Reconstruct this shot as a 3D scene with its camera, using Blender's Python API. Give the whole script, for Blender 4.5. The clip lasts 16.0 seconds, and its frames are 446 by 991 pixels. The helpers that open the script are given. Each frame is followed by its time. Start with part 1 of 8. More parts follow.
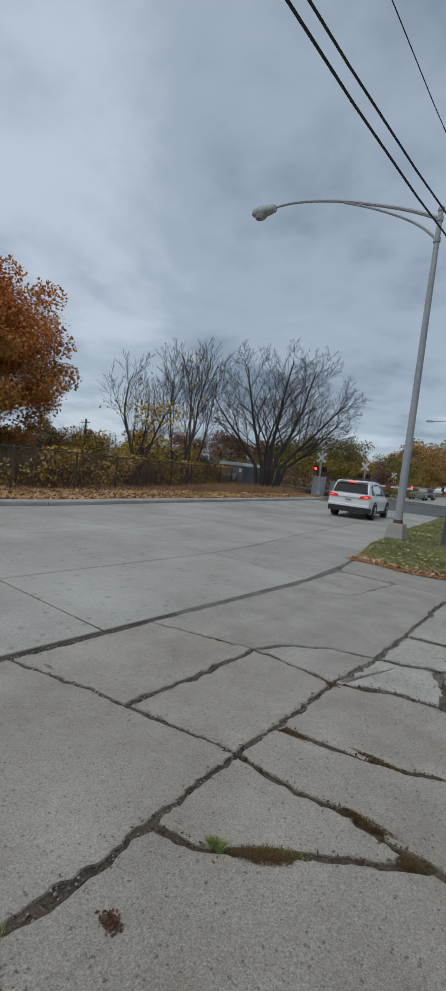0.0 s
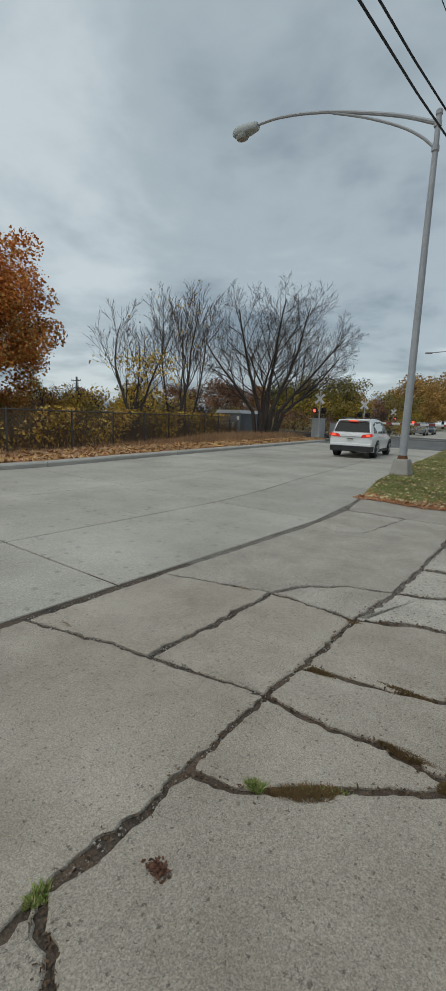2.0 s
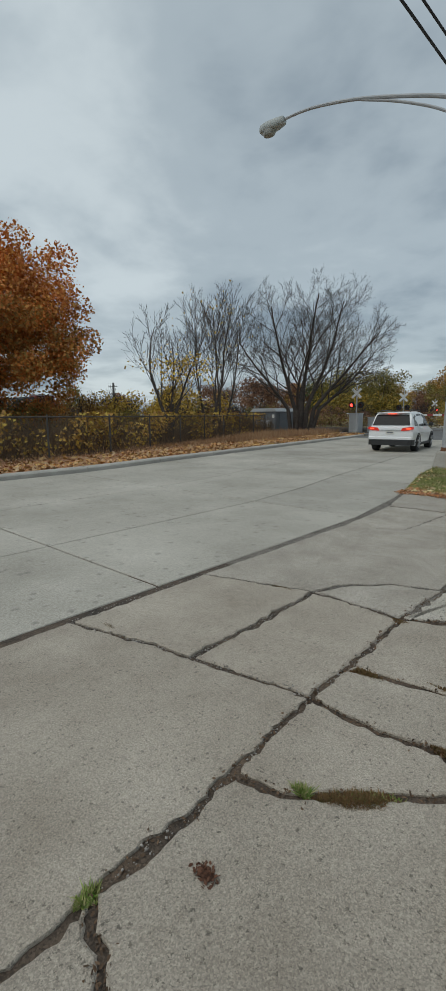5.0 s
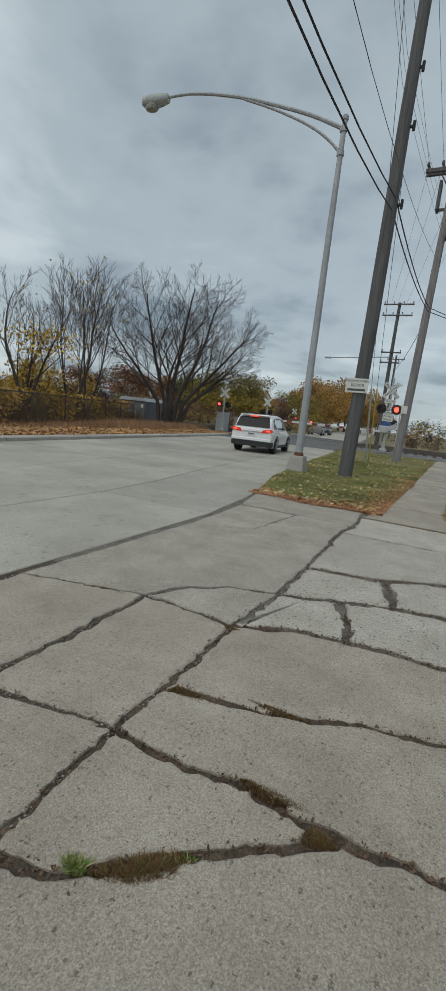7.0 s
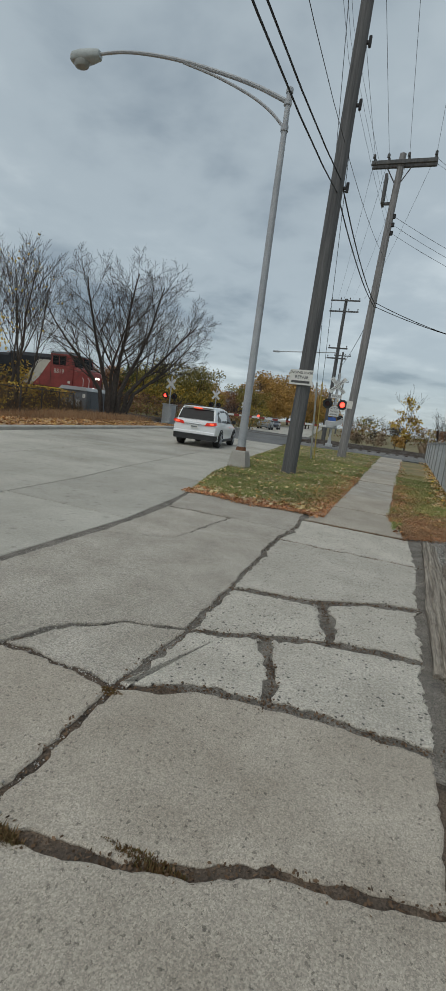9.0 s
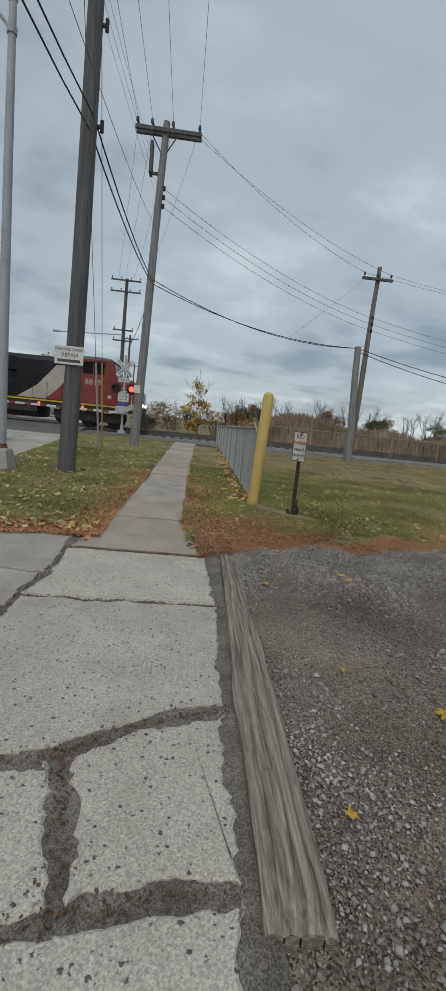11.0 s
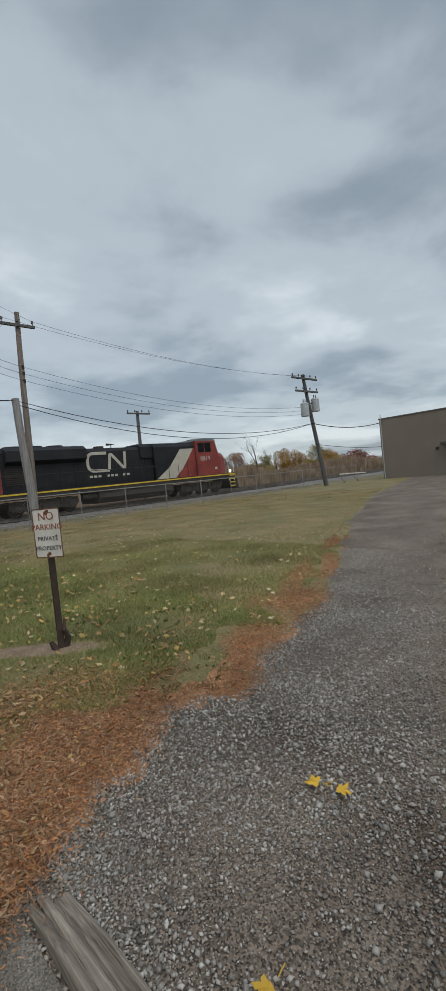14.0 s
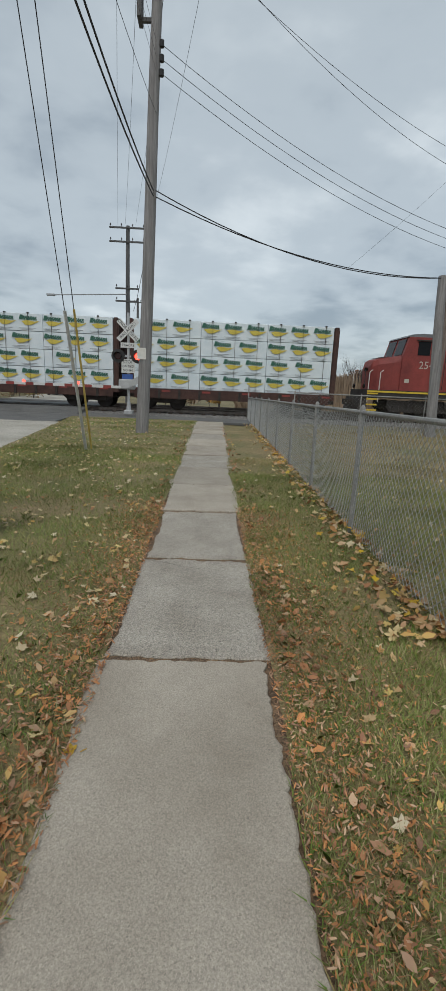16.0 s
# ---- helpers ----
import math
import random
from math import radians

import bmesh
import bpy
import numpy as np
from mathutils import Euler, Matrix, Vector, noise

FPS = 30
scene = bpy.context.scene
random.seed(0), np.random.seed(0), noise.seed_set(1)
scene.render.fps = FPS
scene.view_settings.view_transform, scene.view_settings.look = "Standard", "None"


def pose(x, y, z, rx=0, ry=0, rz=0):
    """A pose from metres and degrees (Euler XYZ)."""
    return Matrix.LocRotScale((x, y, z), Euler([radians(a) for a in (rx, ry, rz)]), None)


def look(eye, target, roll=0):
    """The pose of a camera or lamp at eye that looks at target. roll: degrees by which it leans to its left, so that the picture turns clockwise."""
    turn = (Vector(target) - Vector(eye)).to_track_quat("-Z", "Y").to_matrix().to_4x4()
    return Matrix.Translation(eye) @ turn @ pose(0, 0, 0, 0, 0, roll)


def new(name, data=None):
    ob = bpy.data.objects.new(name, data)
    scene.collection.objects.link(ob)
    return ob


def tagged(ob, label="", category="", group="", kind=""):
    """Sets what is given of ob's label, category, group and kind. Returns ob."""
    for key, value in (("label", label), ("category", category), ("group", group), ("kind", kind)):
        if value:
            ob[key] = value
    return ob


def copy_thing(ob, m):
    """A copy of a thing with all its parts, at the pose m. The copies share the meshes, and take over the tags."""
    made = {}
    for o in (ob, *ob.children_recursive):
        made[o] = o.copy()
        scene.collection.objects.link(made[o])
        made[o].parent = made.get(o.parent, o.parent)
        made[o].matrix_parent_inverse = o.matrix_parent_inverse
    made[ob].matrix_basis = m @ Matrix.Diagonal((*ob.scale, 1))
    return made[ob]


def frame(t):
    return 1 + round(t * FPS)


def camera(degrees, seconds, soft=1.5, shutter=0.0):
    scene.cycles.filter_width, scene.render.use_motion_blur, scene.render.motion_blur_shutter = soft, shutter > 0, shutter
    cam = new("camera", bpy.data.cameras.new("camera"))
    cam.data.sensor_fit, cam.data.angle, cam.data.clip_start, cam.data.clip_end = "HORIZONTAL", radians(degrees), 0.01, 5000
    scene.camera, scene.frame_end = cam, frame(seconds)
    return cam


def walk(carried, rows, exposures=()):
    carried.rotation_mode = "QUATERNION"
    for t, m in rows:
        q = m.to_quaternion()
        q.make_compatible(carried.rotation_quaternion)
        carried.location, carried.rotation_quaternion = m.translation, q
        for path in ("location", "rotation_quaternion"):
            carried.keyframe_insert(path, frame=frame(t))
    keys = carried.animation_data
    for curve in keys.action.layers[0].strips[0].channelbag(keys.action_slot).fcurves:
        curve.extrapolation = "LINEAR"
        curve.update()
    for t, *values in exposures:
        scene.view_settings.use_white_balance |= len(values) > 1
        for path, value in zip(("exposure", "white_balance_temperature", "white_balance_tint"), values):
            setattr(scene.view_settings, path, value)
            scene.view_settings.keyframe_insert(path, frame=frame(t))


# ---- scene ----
cam = camera(51.0, 16.0)
PATH = [
    (0, (-0.013, 0.013, 1.514), (-1.243, 1.585, 1.391), 6.3),
    (0.5, (-0.05, 0.078, 1.452), (-1.283, 1.625, 1.157), 0.8),
    (1, (-0.134, 0.069, 1.439), (-1.365, 1.616, 1.135), 2.2),
    (1.5, (-0.15, 0.079, 1.45), (-1.359, 1.638, 1.12), 2.0),
    (2, (-0.149, 0.094, 1.449), (-1.353, 1.655, 1.115), 2.2),
    (2.5, (-0.137, 0.098, 1.459), (-1.355, 1.649, 1.124), 1.6),
    (3, (-0.135, 0.087, 1.462), (-1.403, 1.598, 1.127), 0.5),
    (3.5, (-0.135, 0.091, 1.454), (-1.436, 1.574, 1.125), -0.2),
    (4, (-0.131, 0.097, 1.452), (-1.45, 1.564, 1.123), -0.9),
    (6.5, (-0.231, 0.358, 1.402), (-1.519, 1.84, 1.024), 2.6),
    (7, (-0.203, 0.563, 1.388), (-1.06, 2.338, 1.048), 6.2),
    (7.5, (-0.355, 0.663, 1.379), (-1.187, 2.45, 1.04), 7.0),
    (8, (-0.399, 0.804, 1.351), (-1.219, 2.596, 1.005), 7.6),
    (8.2, (-0.364, 0.916, 1.341), (-1.166, 2.714, 0.991), 7.6),
    (10.3, (-0.21, 2.601, 1.473), (-0.402, 4.567, 1.16), 5.8),
    (10.5, (-0.201, 2.797, 1.474), (-0.29, 4.77, 1.161), 5.3),
    (11, (-0.158, 3.253, 1.475), (-0.007, 5.223, 1.164), 5.7),
    (11.5, (-0.144, 3.783, 1.485), (0.177, 5.735, 1.194), 12.5),
    (12, (-0.224, 4.361, 1.497), (0.247, 6.288, 1.249), 14.0),
    (12.5, (-0.255, 4.882, 1.51), (0.431, 6.751, 1.316), 9.2),
    (13, (-0.337, 5.388, 1.511), (0.725, 7.077, 1.371), 1.6),
    (13.5, (-0.227, 5.9, 1.537), (1.233, 7.26, 1.407), -0.4),
    (14, (-0.266, 6.47, 1.569), (1.113, 7.916, 1.487), -5.8),
    (14.5, (-0.299, 7.093, 1.578), (1.052, 8.567, 1.538), 1.6),
    (15, (-0.421, 7.829, 1.566), (0.659, 9.511, 1.534), 7.2),
    (15.5, (-0.459, 8.627, 1.539), (0.148, 10.508, 1.232), 8.3),
    (16, (-0.586, 9.264, 1.593), (-0.516, 11.211, 1.142), 2.4),
]
EXPOSURES = [(0, -0.09, 6120, 9), (0.6, 0.0, 6600, 5), (8.2, 0.05, 6600, 5), (10.5, 0.06, 6610, 7), (13, 0.09, 6640, 8), (14.5, 0.28, 6690, 8), (16, 0.27, 6720, 8)]
walk(cam, [(t, look(eye, target, roll)) for t, eye, target, roll in PATH], EXPOSURES)

# ---- world and sun ----
world = bpy.data.worlds.new("overcast")
scene.world = world
world.use_nodes = True


def build_sky(nt):
    n, ln = nt.nodes, nt.links
    n.clear()
    out = n.new("ShaderNodeOutputWorld")
    bg = n.new("ShaderNodeBackground")
    tc = n.new("ShaderNodeTexCoord")
    sky = n.new("ShaderNodeTexSky")
    sky.sky_type, sky.sun_disc = "NISHITA", False
    sky.sun_elevation, sky.sun_rotation = radians(32), radians(200)
    sep = n.new("ShaderNodeSeparateXYZ")
    ln.new(tc.outputs["Generated"], sep.inputs[0])
    zz = n.new("ShaderNodeMath"); zz.operation = "ADD"; zz.inputs[1].default_value = 0.16
    za = n.new("ShaderNodeMath"); za.operation = "ABSOLUTE"
    ln.new(sep.outputs[2], za.inputs[0]); ln.new(za.outputs[0], zz.inputs[0])
    flat = []
    for k in (0, 1):
        d = n.new("ShaderNodeMath"); d.operation = "DIVIDE"
        ln.new(sep.outputs[k], d.inputs[0]); ln.new(zz.outputs[0], d.inputs[1])
        flat.append(d)
    comb = n.new("ShaderNodeCombineXYZ")
    ln.new(flat[0].outputs[0], comb.inputs[0]); ln.new(flat[1].outputs[0], comb.inputs[1])
    big = n.new("ShaderNodeTexNoise")
    big.inputs["Scale"].default_value, big.inputs["Detail"].default_value = 0.62, 5.5
    big.inputs["Roughness"].default_value, big.inputs["Distortion"].default_value = 0.5, 0.35
    ln.new(comb.outputs[0], big.inputs["Vector"])
    ramp = n.new("ShaderNodeValToRGB")
    ramp.color_ramp.interpolation = "EASE"
    e = ramp.color_ramp.elements
    e[0].position, e[0].color = 0.34, (0.215, 0.262, 0.318, 1)
    e[1].position, e[1].color = 0.66, (0.535, 0.59, 0.64, 1)
    m = e.new(0.5); m.color = (0.37, 0.425, 0.48, 1)
    fine = n.new("ShaderNodeTexNoise")
    fine.inputs["Scale"].default_value, fine.inputs["Detail"].default_value = 2.3, 5.0
    fine.inputs["Roughness"].default_value, fine.inputs["Distortion"].default_value = 0.55, 0.2
    ln.new(comb.outputs[0], fine.inputs["Vector"])
    both = n.new("ShaderNodeMath"); both.operation = "MULTIPLY_ADD"; both.inputs[1].default_value = 0.32
    ln.new(fine.outputs["Fac"], both.inputs[0]); ln.new(big.outputs["Fac"], both.inputs[2])
    level = n.new("ShaderNodeMath"); level.operation = "SUBTRACT"; level.inputs[1].default_value = 0.16
    ln.new(both.outputs[0], level.inputs[0]); ln.new(level.outputs[0], ramp.inputs[0])
    mix = n.new("ShaderNodeMixRGB"); mix.inputs[0].default_value = 0.012
    ln.new(ramp.outputs[0], mix.inputs[1]); ln.new(sky.outputs[0], mix.inputs[2])
    ln.new(mix.outputs[0], bg.inputs[0])
    bg.inputs[1].default_value = 1.0
    ln.new(bg.outputs[0], out.inputs[0])


build_sky(world.node_tree)
sun = new("sun", bpy.data.lights.new("sun", "SUN"))
sun.data.energy, sun.data.angle, sun.data.color = 1.0, radians(40), (1.0, 0.97, 0.93)
sun.matrix_world = look((0, 0, 30), (6, 18, 0))
scene.view_settings.exposure = 0.0

# ---- materials ----
MATS = {}


def mat(name, c1, c2=None, scale=3.0, fine=60.0, rough=0.8, bump=0.15, metal=0.0, speck=0.0, world_space=True, island=0.0, emit=None, spec=0.5, per=0.0, pits=0.0, pit_scale=30.0, coat=0.0, stretch=None):
    """A surface of two scales of noise: broad mottling c1 to c2, fine grain, relief, specks."""
    if name in MATS:
        return MATS[name]
    m = bpy.data.materials.new(name)
    m.use_nodes = True
    n, ln = m.node_tree.nodes, m.node_tree.links
    b = n["Principled BSDF"]
    c2 = c2 or c1
    if world_space:
        src = n.new("ShaderNodeNewGeometry").outputs["Position"]
    else:
        src = n.new("ShaderNodeTexCoord").outputs["Object"]
    if stretch:
        sc = n.new("ShaderNodeVectorMath"); sc.operation = "MULTIPLY"; sc.inputs[1].default_value = stretch
        ln.new(src, sc.inputs[0]); src = sc.outputs[0]
    big = n.new("ShaderNodeTexNoise"); big.inputs["Scale"].default_value = scale; big.inputs["Detail"].default_value = 5
    big.inputs["Roughness"].default_value = 0.62
    small = n.new("ShaderNodeTexNoise"); small.inputs["Scale"].default_value = fine; small.inputs["Detail"].default_value = 3
    ln.new(src, big.inputs["Vector"]); ln.new(src, small.inputs["Vector"])
    spread = n.new("ShaderNodeMapRange"); spread.inputs[1].default_value, spread.inputs[2].default_value = 0.3, 0.7
    ln.new(big.outputs["Fac"], spread.inputs[0])
    mix = n.new("ShaderNodeMixRGB"); mix.inputs[1].default_value, mix.inputs[2].default_value = (*c1, 1), (*c2, 1)
    ln.new(spread.outputs[0], mix.inputs[0])
    grain = n.new("ShaderNodeMixRGB"); grain.blend_type = "OVERLAY"; grain.inputs[0].default_value = 0.35
    ln.new(mix.outputs[0], grain.inputs[1]); ln.new(small.outputs["Fac"], grain.inputs[2])
    last = grain.outputs[0]
    if speck:
        vor = n.new("ShaderNodeTexVoronoi"); vor.inputs["Scale"].default_value = fine * 2.2
        ln.new(src, vor.inputs["Vector"])
        bw = n.new("ShaderNodeRGBToBW"); ln.new(vor.outputs["Color"], bw.inputs[0])
        mr = n.new("ShaderNodeMapRange"); mr.inputs[1].default_value, mr.inputs[2].default_value = 0.15, 0.85
        mr.inputs[3].default_value, mr.inputs[4].default_value = 1 - speck, 1 + speck
        ln.new(bw.outputs[0], mr.inputs[0])
        mul = n.new("ShaderNodeVectorMath"); mul.operation = "SCALE"
        ln.new(last, mul.inputs[0]); ln.new(mr.outputs[0], mul.inputs["Scale"])
        last = mul.outputs[0]
    if pits:
        pv = n.new("ShaderNodeTexVoronoi"); pv.inputs["Scale"].default_value = pit_scale
        warp = n.new("ShaderNodeVectorMath"); warp.operation = "MULTIPLY_ADD"; warp.inputs[1].default_value = (0.03, 0.03, 0.03)
        ln.new(small.outputs["Color"], warp.inputs[0]); ln.new(src, warp.inputs[2]); ln.new(warp.outputs[0], pv.inputs["Vector"])
        bw = n.new("ShaderNodeSeparateColor"); ln.new(pv.outputs["Color"], bw.inputs[0])
        rad = n.new("ShaderNodeMapRange"); rad.inputs[1].default_value, rad.inputs[2].default_value, rad.inputs[3].default_value, rad.inputs[4].default_value = 0.3, 1.0, 0.0, 0.38
        ln.new(bw.outputs[0], rad.inputs[0])
        sub = n.new("ShaderNodeMath"); sub.operation = "SUBTRACT"; ln.new(rad.outputs[0], sub.inputs[0]); ln.new(pv.outputs["Distance"], sub.inputs[1])
        msk = n.new("ShaderNodeMapRange"); msk.inputs[1].default_value, msk.inputs[2].default_value, msk.inputs[3].default_value, msk.inputs[4].default_value = -0.02, 0.1, 1.0, 1.0 - pits
        ln.new(sub.outputs[0], msk.inputs[0])
        mul = n.new("ShaderNodeVectorMath"); mul.operation = "SCALE"
        ln.new(last, mul.inputs[0]); ln.new(msk.outputs[0], mul.inputs["Scale"])
        last = mul.outputs[0]
    if island or per:
        ran = n.new("ShaderNodeNewGeometry").outputs["Random Per Island"] if island else n.new("ShaderNodeObjectInfo").outputs["Random"]
        amount = island or per
        mr = n.new("ShaderNodeMapRange"); mr.inputs[3].default_value, mr.inputs[4].default_value = 1 - amount, 1 + amount
        ln.new(ran, mr.inputs[0])
        mul = n.new("ShaderNodeVectorMath"); mul.operation = "SCALE"
        ln.new(last, mul.inputs[0]); ln.new(mr.outputs[0], mul.inputs["Scale"])
        last = mul.outputs[0]
    ln.new(last, b.inputs["Base Color"])
    b.inputs["Roughness"].default_value, b.inputs["Metallic"].default_value = rough, metal
    b.inputs["Specular IOR Level"].default_value = spec
    b.inputs["Coat Weight"].default_value = coat
    if bump:
        bp = n.new("ShaderNodeBump"); bp.inputs["Strength"].default_value = bump; bp.inputs["Distance"].default_value = 0.01
        ln.new(small.outputs["Fac"], bp.inputs["Height"]); ln.new(bp.outputs[0], b.inputs["Normal"])
    if emit:
        b.inputs["Emission Color"].default_value, b.inputs["Emission Strength"].default_value = (*emit[0], 1), emit[1]
    MATS[name] = m
    return m


def ramp_leaf(name, colours, rough=0.7):
    """Leaves: a colour for each island, out of a few."""
    m = bpy.data.materials.new(name)
    m.use_nodes = True
    n, ln = m.node_tree.nodes, m.node_tree.links
    b = n["Principled BSDF"]
    geo = n.new("ShaderNodeNewGeometry")
    r = n.new("ShaderNodeValToRGB")
    r.color_ramp.interpolation = "LINEAR"
    els = r.color_ramp.elements
    els[0].color, els[1].color = (*colours[0], 1), (*colours[-1], 1)
    for i, c in enumerate(colours[1:-1], 1):
        els.new(i / (len(colours) - 1)).color = (*c, 1)
    ln.new(geo.outputs["Random Per Island"], r.inputs[0])
    no = n.new("ShaderNodeTexNoise"); no.inputs["Scale"].default_value = 0.7
    ln.new(geo.outputs["Position"], no.inputs["Vector"])
    mr = n.new("ShaderNodeMapRange"); mr.inputs[1].default_value, mr.inputs[2].default_value, mr.inputs[3].default_value, mr.inputs[4].default_value = 0.3, 0.7, 0.65, 1.3
    ln.new(no.outputs["Fac"], mr.inputs[0])
    mul = n.new("ShaderNodeVectorMath"); mul.operation = "SCALE"
    ln.new(r.outputs[0], mul.inputs[0]); ln.new(mr.outputs[0], mul.inputs["Scale"])
    ln.new(mul.outputs[0], b.inputs["Base Color"])
    b.inputs["Roughness"].default_value = rough
    b.inputs["Specular IOR Level"].default_value = 0.25
    return m


CONCRETE = mat("apron_concrete", (0.285, 0.243, 0.194), (0.435, 0.385, 0.32), 1.5, 110, 0.9, 0.45, speck=0.27, per=0.07, pits=0.5, pit_scale=50)
WORN = mat("worn_concrete", (0.385, 0.35, 0.296), (0.515, 0.472, 0.408), 2.2, 70, 0.92, 0.9, speck=0.25, per=0.05, pits=0.78, pit_scale=38)
WALKWAY = mat("walkway_concrete", (0.32, 0.275, 0.22), (0.45, 0.398, 0.33), 1.6, 110, 0.9, 0.4, speck=0.18, per=0.12, pits=0.25, pit_scale=75)
AGGREGATE = mat("aggregate_concrete", (0.31, 0.275, 0.228), (0.43, 0.39, 0.335), 2.4, 75, 0.92, 0.9, speck=0.34, per=0.06, pits=0.4, pit_scale=42)
ROADC = mat("road_concrete", (0.30, 0.278, 0.235), (0.48, 0.45, 0.395), 0.55, 60, 0.85, 0.3, speck=0.15, per=0.07, pits=0.25, pit_scale=9)
ASPHALT = mat("asphalt", (0.10, 0.10, 0.10), (0.16, 0.16, 0.155), 0.8, 50, 0.9, 0.4, speck=0.25)
DIRT = mat("crack_dirt", (0.045, 0.036, 0.029), (0.14, 0.10, 0.07), 5, 70, 0.95, 0.8, speck=0.4)
KERB = mat("kerb_concrete", (0.33, 0.31, 0.28), (0.45, 0.43, 0.39), 1.5, 60, 0.9, 0.4, per=0.06)
SOIL = mat("lawn_soil", (0.115, 0.125, 0.042), (0.29, 0.21, 0.11), 0.65, 40, 0.95, 0.8, speck=0.3)
LITTER = mat("litter_soil", (0.24, 0.125, 0.065), (0.42, 0.215, 0.105), 3.0, 45, 0.95, 0.8, speck=0.45)
FIELD = mat("field", (0.12, 0.11, 0.05), (0.24, 0.19, 0.10), 0.15, 12, 0.95, 0.3, speck=0.3)
GRAVEL = mat("gravel_bed", (0.092, 0.066, 0.049), (0.225, 0.186, 0.15), 0.9, 60, 0.93, 1.0, speck=0.75)
STONE = mat("gravel_stone", (0.15, 0.131, 0.113), (0.43, 0.40, 0.367), 1.1, 80, 0.9, 0.2, island=0.55)
BALLAST = mat("ballast", (0.13, 0.12, 0.115), (0.24, 0.23, 0.22), 2, 14, 0.95, 1.0, speck=0.5)
TIMBER = mat("weathered_timber", (0.085, 0.065, 0.048), (0.42, 0.365, 0.30), 10, 34, 0.9, 1.0, stretch=(4.5, 0.14, 4.5))
POLEWOOD = mat("pole_wood", (0.062, 0.063, 0.066), (0.14, 0.138, 0.138), 6, 30, 0.9, 0.8, per=0.12, stretch=(2.5, 2.5, 0.12))
GREYWOOD = mat("grey_pole_wood", (0.165, 0.158, 0.158), (0.315, 0.305, 0.304), 6, 30, 0.9, 0.8, stretch=(2.5, 2.5, 0.12))
REDWOOD = mat("brown_pole_wood", (0.14, 0.108, 0.095), (0.27, 0.225, 0.20), 6, 30, 0.9, 0.8, stretch=(2.5, 2.5, 0.12))
OLDGALV = mat("weathered_galvanised", (0.20, 0.20, 0.195), (0.33, 0.325, 0.31), 6, 50, 0.7, 0.2, metal=0.2)
FENCEGALV = mat("aged_galvanised", (0.29, 0.29, 0.28), (0.43, 0.43, 0.415), 5, 50, 0.6, 0.15, metal=0.25)
GALV = mat("galvanised_steel", (0.46, 0.47, 0.475), (0.62, 0.63, 0.635), 4, 50, 0.5, 0.1, metal=0.3)
LAMPMETAL = mat("lamp_metal", (0.31, 0.325, 0.345), (0.41, 0.425, 0.445), 3, 40, 0.55, 0.1)
DARKPOST = mat("dark_rusty_post", (0.03, 0.022, 0.018), (0.07, 0.04, 0.03), 8, 60, 0.85, 0.5)
RUST = mat("rust", (0.09, 0.04, 0.02), (0.19, 0.085, 0.04), 8, 60, 0.9, 0.5)
YELLOW = mat("yellow_paint", (0.56, 0.41, 0.115), (0.64, 0.48, 0.15), 2.5, 90, 0.6, 0.15)
WHITE = mat("white_paint", (0.62, 0.61, 0.57), (0.76, 0.75, 0.71), 6, 50, 0.6, 0.1, world_space=False)
BLACK = mat("black_paint", (0.018, 0.018, 0.019), (0.035, 0.035, 0.036), 4, 40, 0.6, 0.1, world_space=False)
REDTEXT = mat("faded_red_letters", (0.20, 0.06, 0.04), (0.30, 0.10, 0.06), 9, 40, 0.7, 0.1)
DARKTEXT = mat("dark_letters", (0.05, 0.05, 0.055), (0.10, 0.10, 0.10), 9, 40, 0.7, 0.1)
WIRE = mat("cable_black", (0.02, 0.02, 0.022), None, 4, 40, 0.7, 0)
LOCOBLACK = mat("locomotive_black", (0.010, 0.011, 0.014), (0.022, 0.023, 0.028), 0.9, 25, 0.6, 0.1, world_space=False, spec=0.3)
LOCORED = mat("locomotive_red", (0.17, 0.03, 0.027), (0.31, 0.055, 0.045), 1.0, 25, 0.6, 0.1, world_space=False)
LOCOWHITE = mat("locomotive_white", (0.42, 0.39, 0.33), (0.56, 0.53, 0.46), 1.5, 25, 0.55, 0.1, world_space=False)
LOCOYELLOW = mat("locomotive_yellow", (0.62, 0.42, 0.03), (0.72, 0.52, 0.06), 3, 25, 0.5, 0.1, world_space=False)
UNDER = mat("running_gear", (0.022, 0.019, 0.017), (0.055, 0.046, 0.04), 2.5, 30, 0.8, 0.3, world_space=False)
STEEL = mat("rail_steel", (0.12, 0.09, 0.075), (0.24, 0.22, 0.2), 3, 40, 0.5, 0.1, metal=0.6)
TIE = mat("tie_wood", (0.05, 0.04, 0.033), (0.10, 0.082, 0.07), 3, 30, 0.9, 0.5)
GLASSDARK = mat("dark_glass", (0.010, 0.011, 0.013), None, 3, 30, 0.2, 0, world_space=False, spec=0.14)
WRAP = mat("lumber_wrap", (0.66, 0.75, 0.80), (0.80, 0.86, 0.89), 1.6, 20, 0.55, 0.15, world_space=False)
GREENMARK = mat("dark_green_print", (0.04, 0.14, 0.10), None, 3, 30, 0.6, 0, world_space=False)
YELLOWMARK = mat("yellow_print", (0.62, 0.50, 0.09), None, 3, 30, 0.6, 0, world_space=False)
CARBROWN = mat("rail_car_brown", (0.045, 0.023, 0.02), (0.095, 0.046, 0.036), 2, 25, 0.8, 0.2, world_space=False)
CARWHITE = mat("car_white_paint", (0.80, 0.81, 0.82), (0.84, 0.85, 0.86), 1, 30, 0.3, 0, coat=0.6)
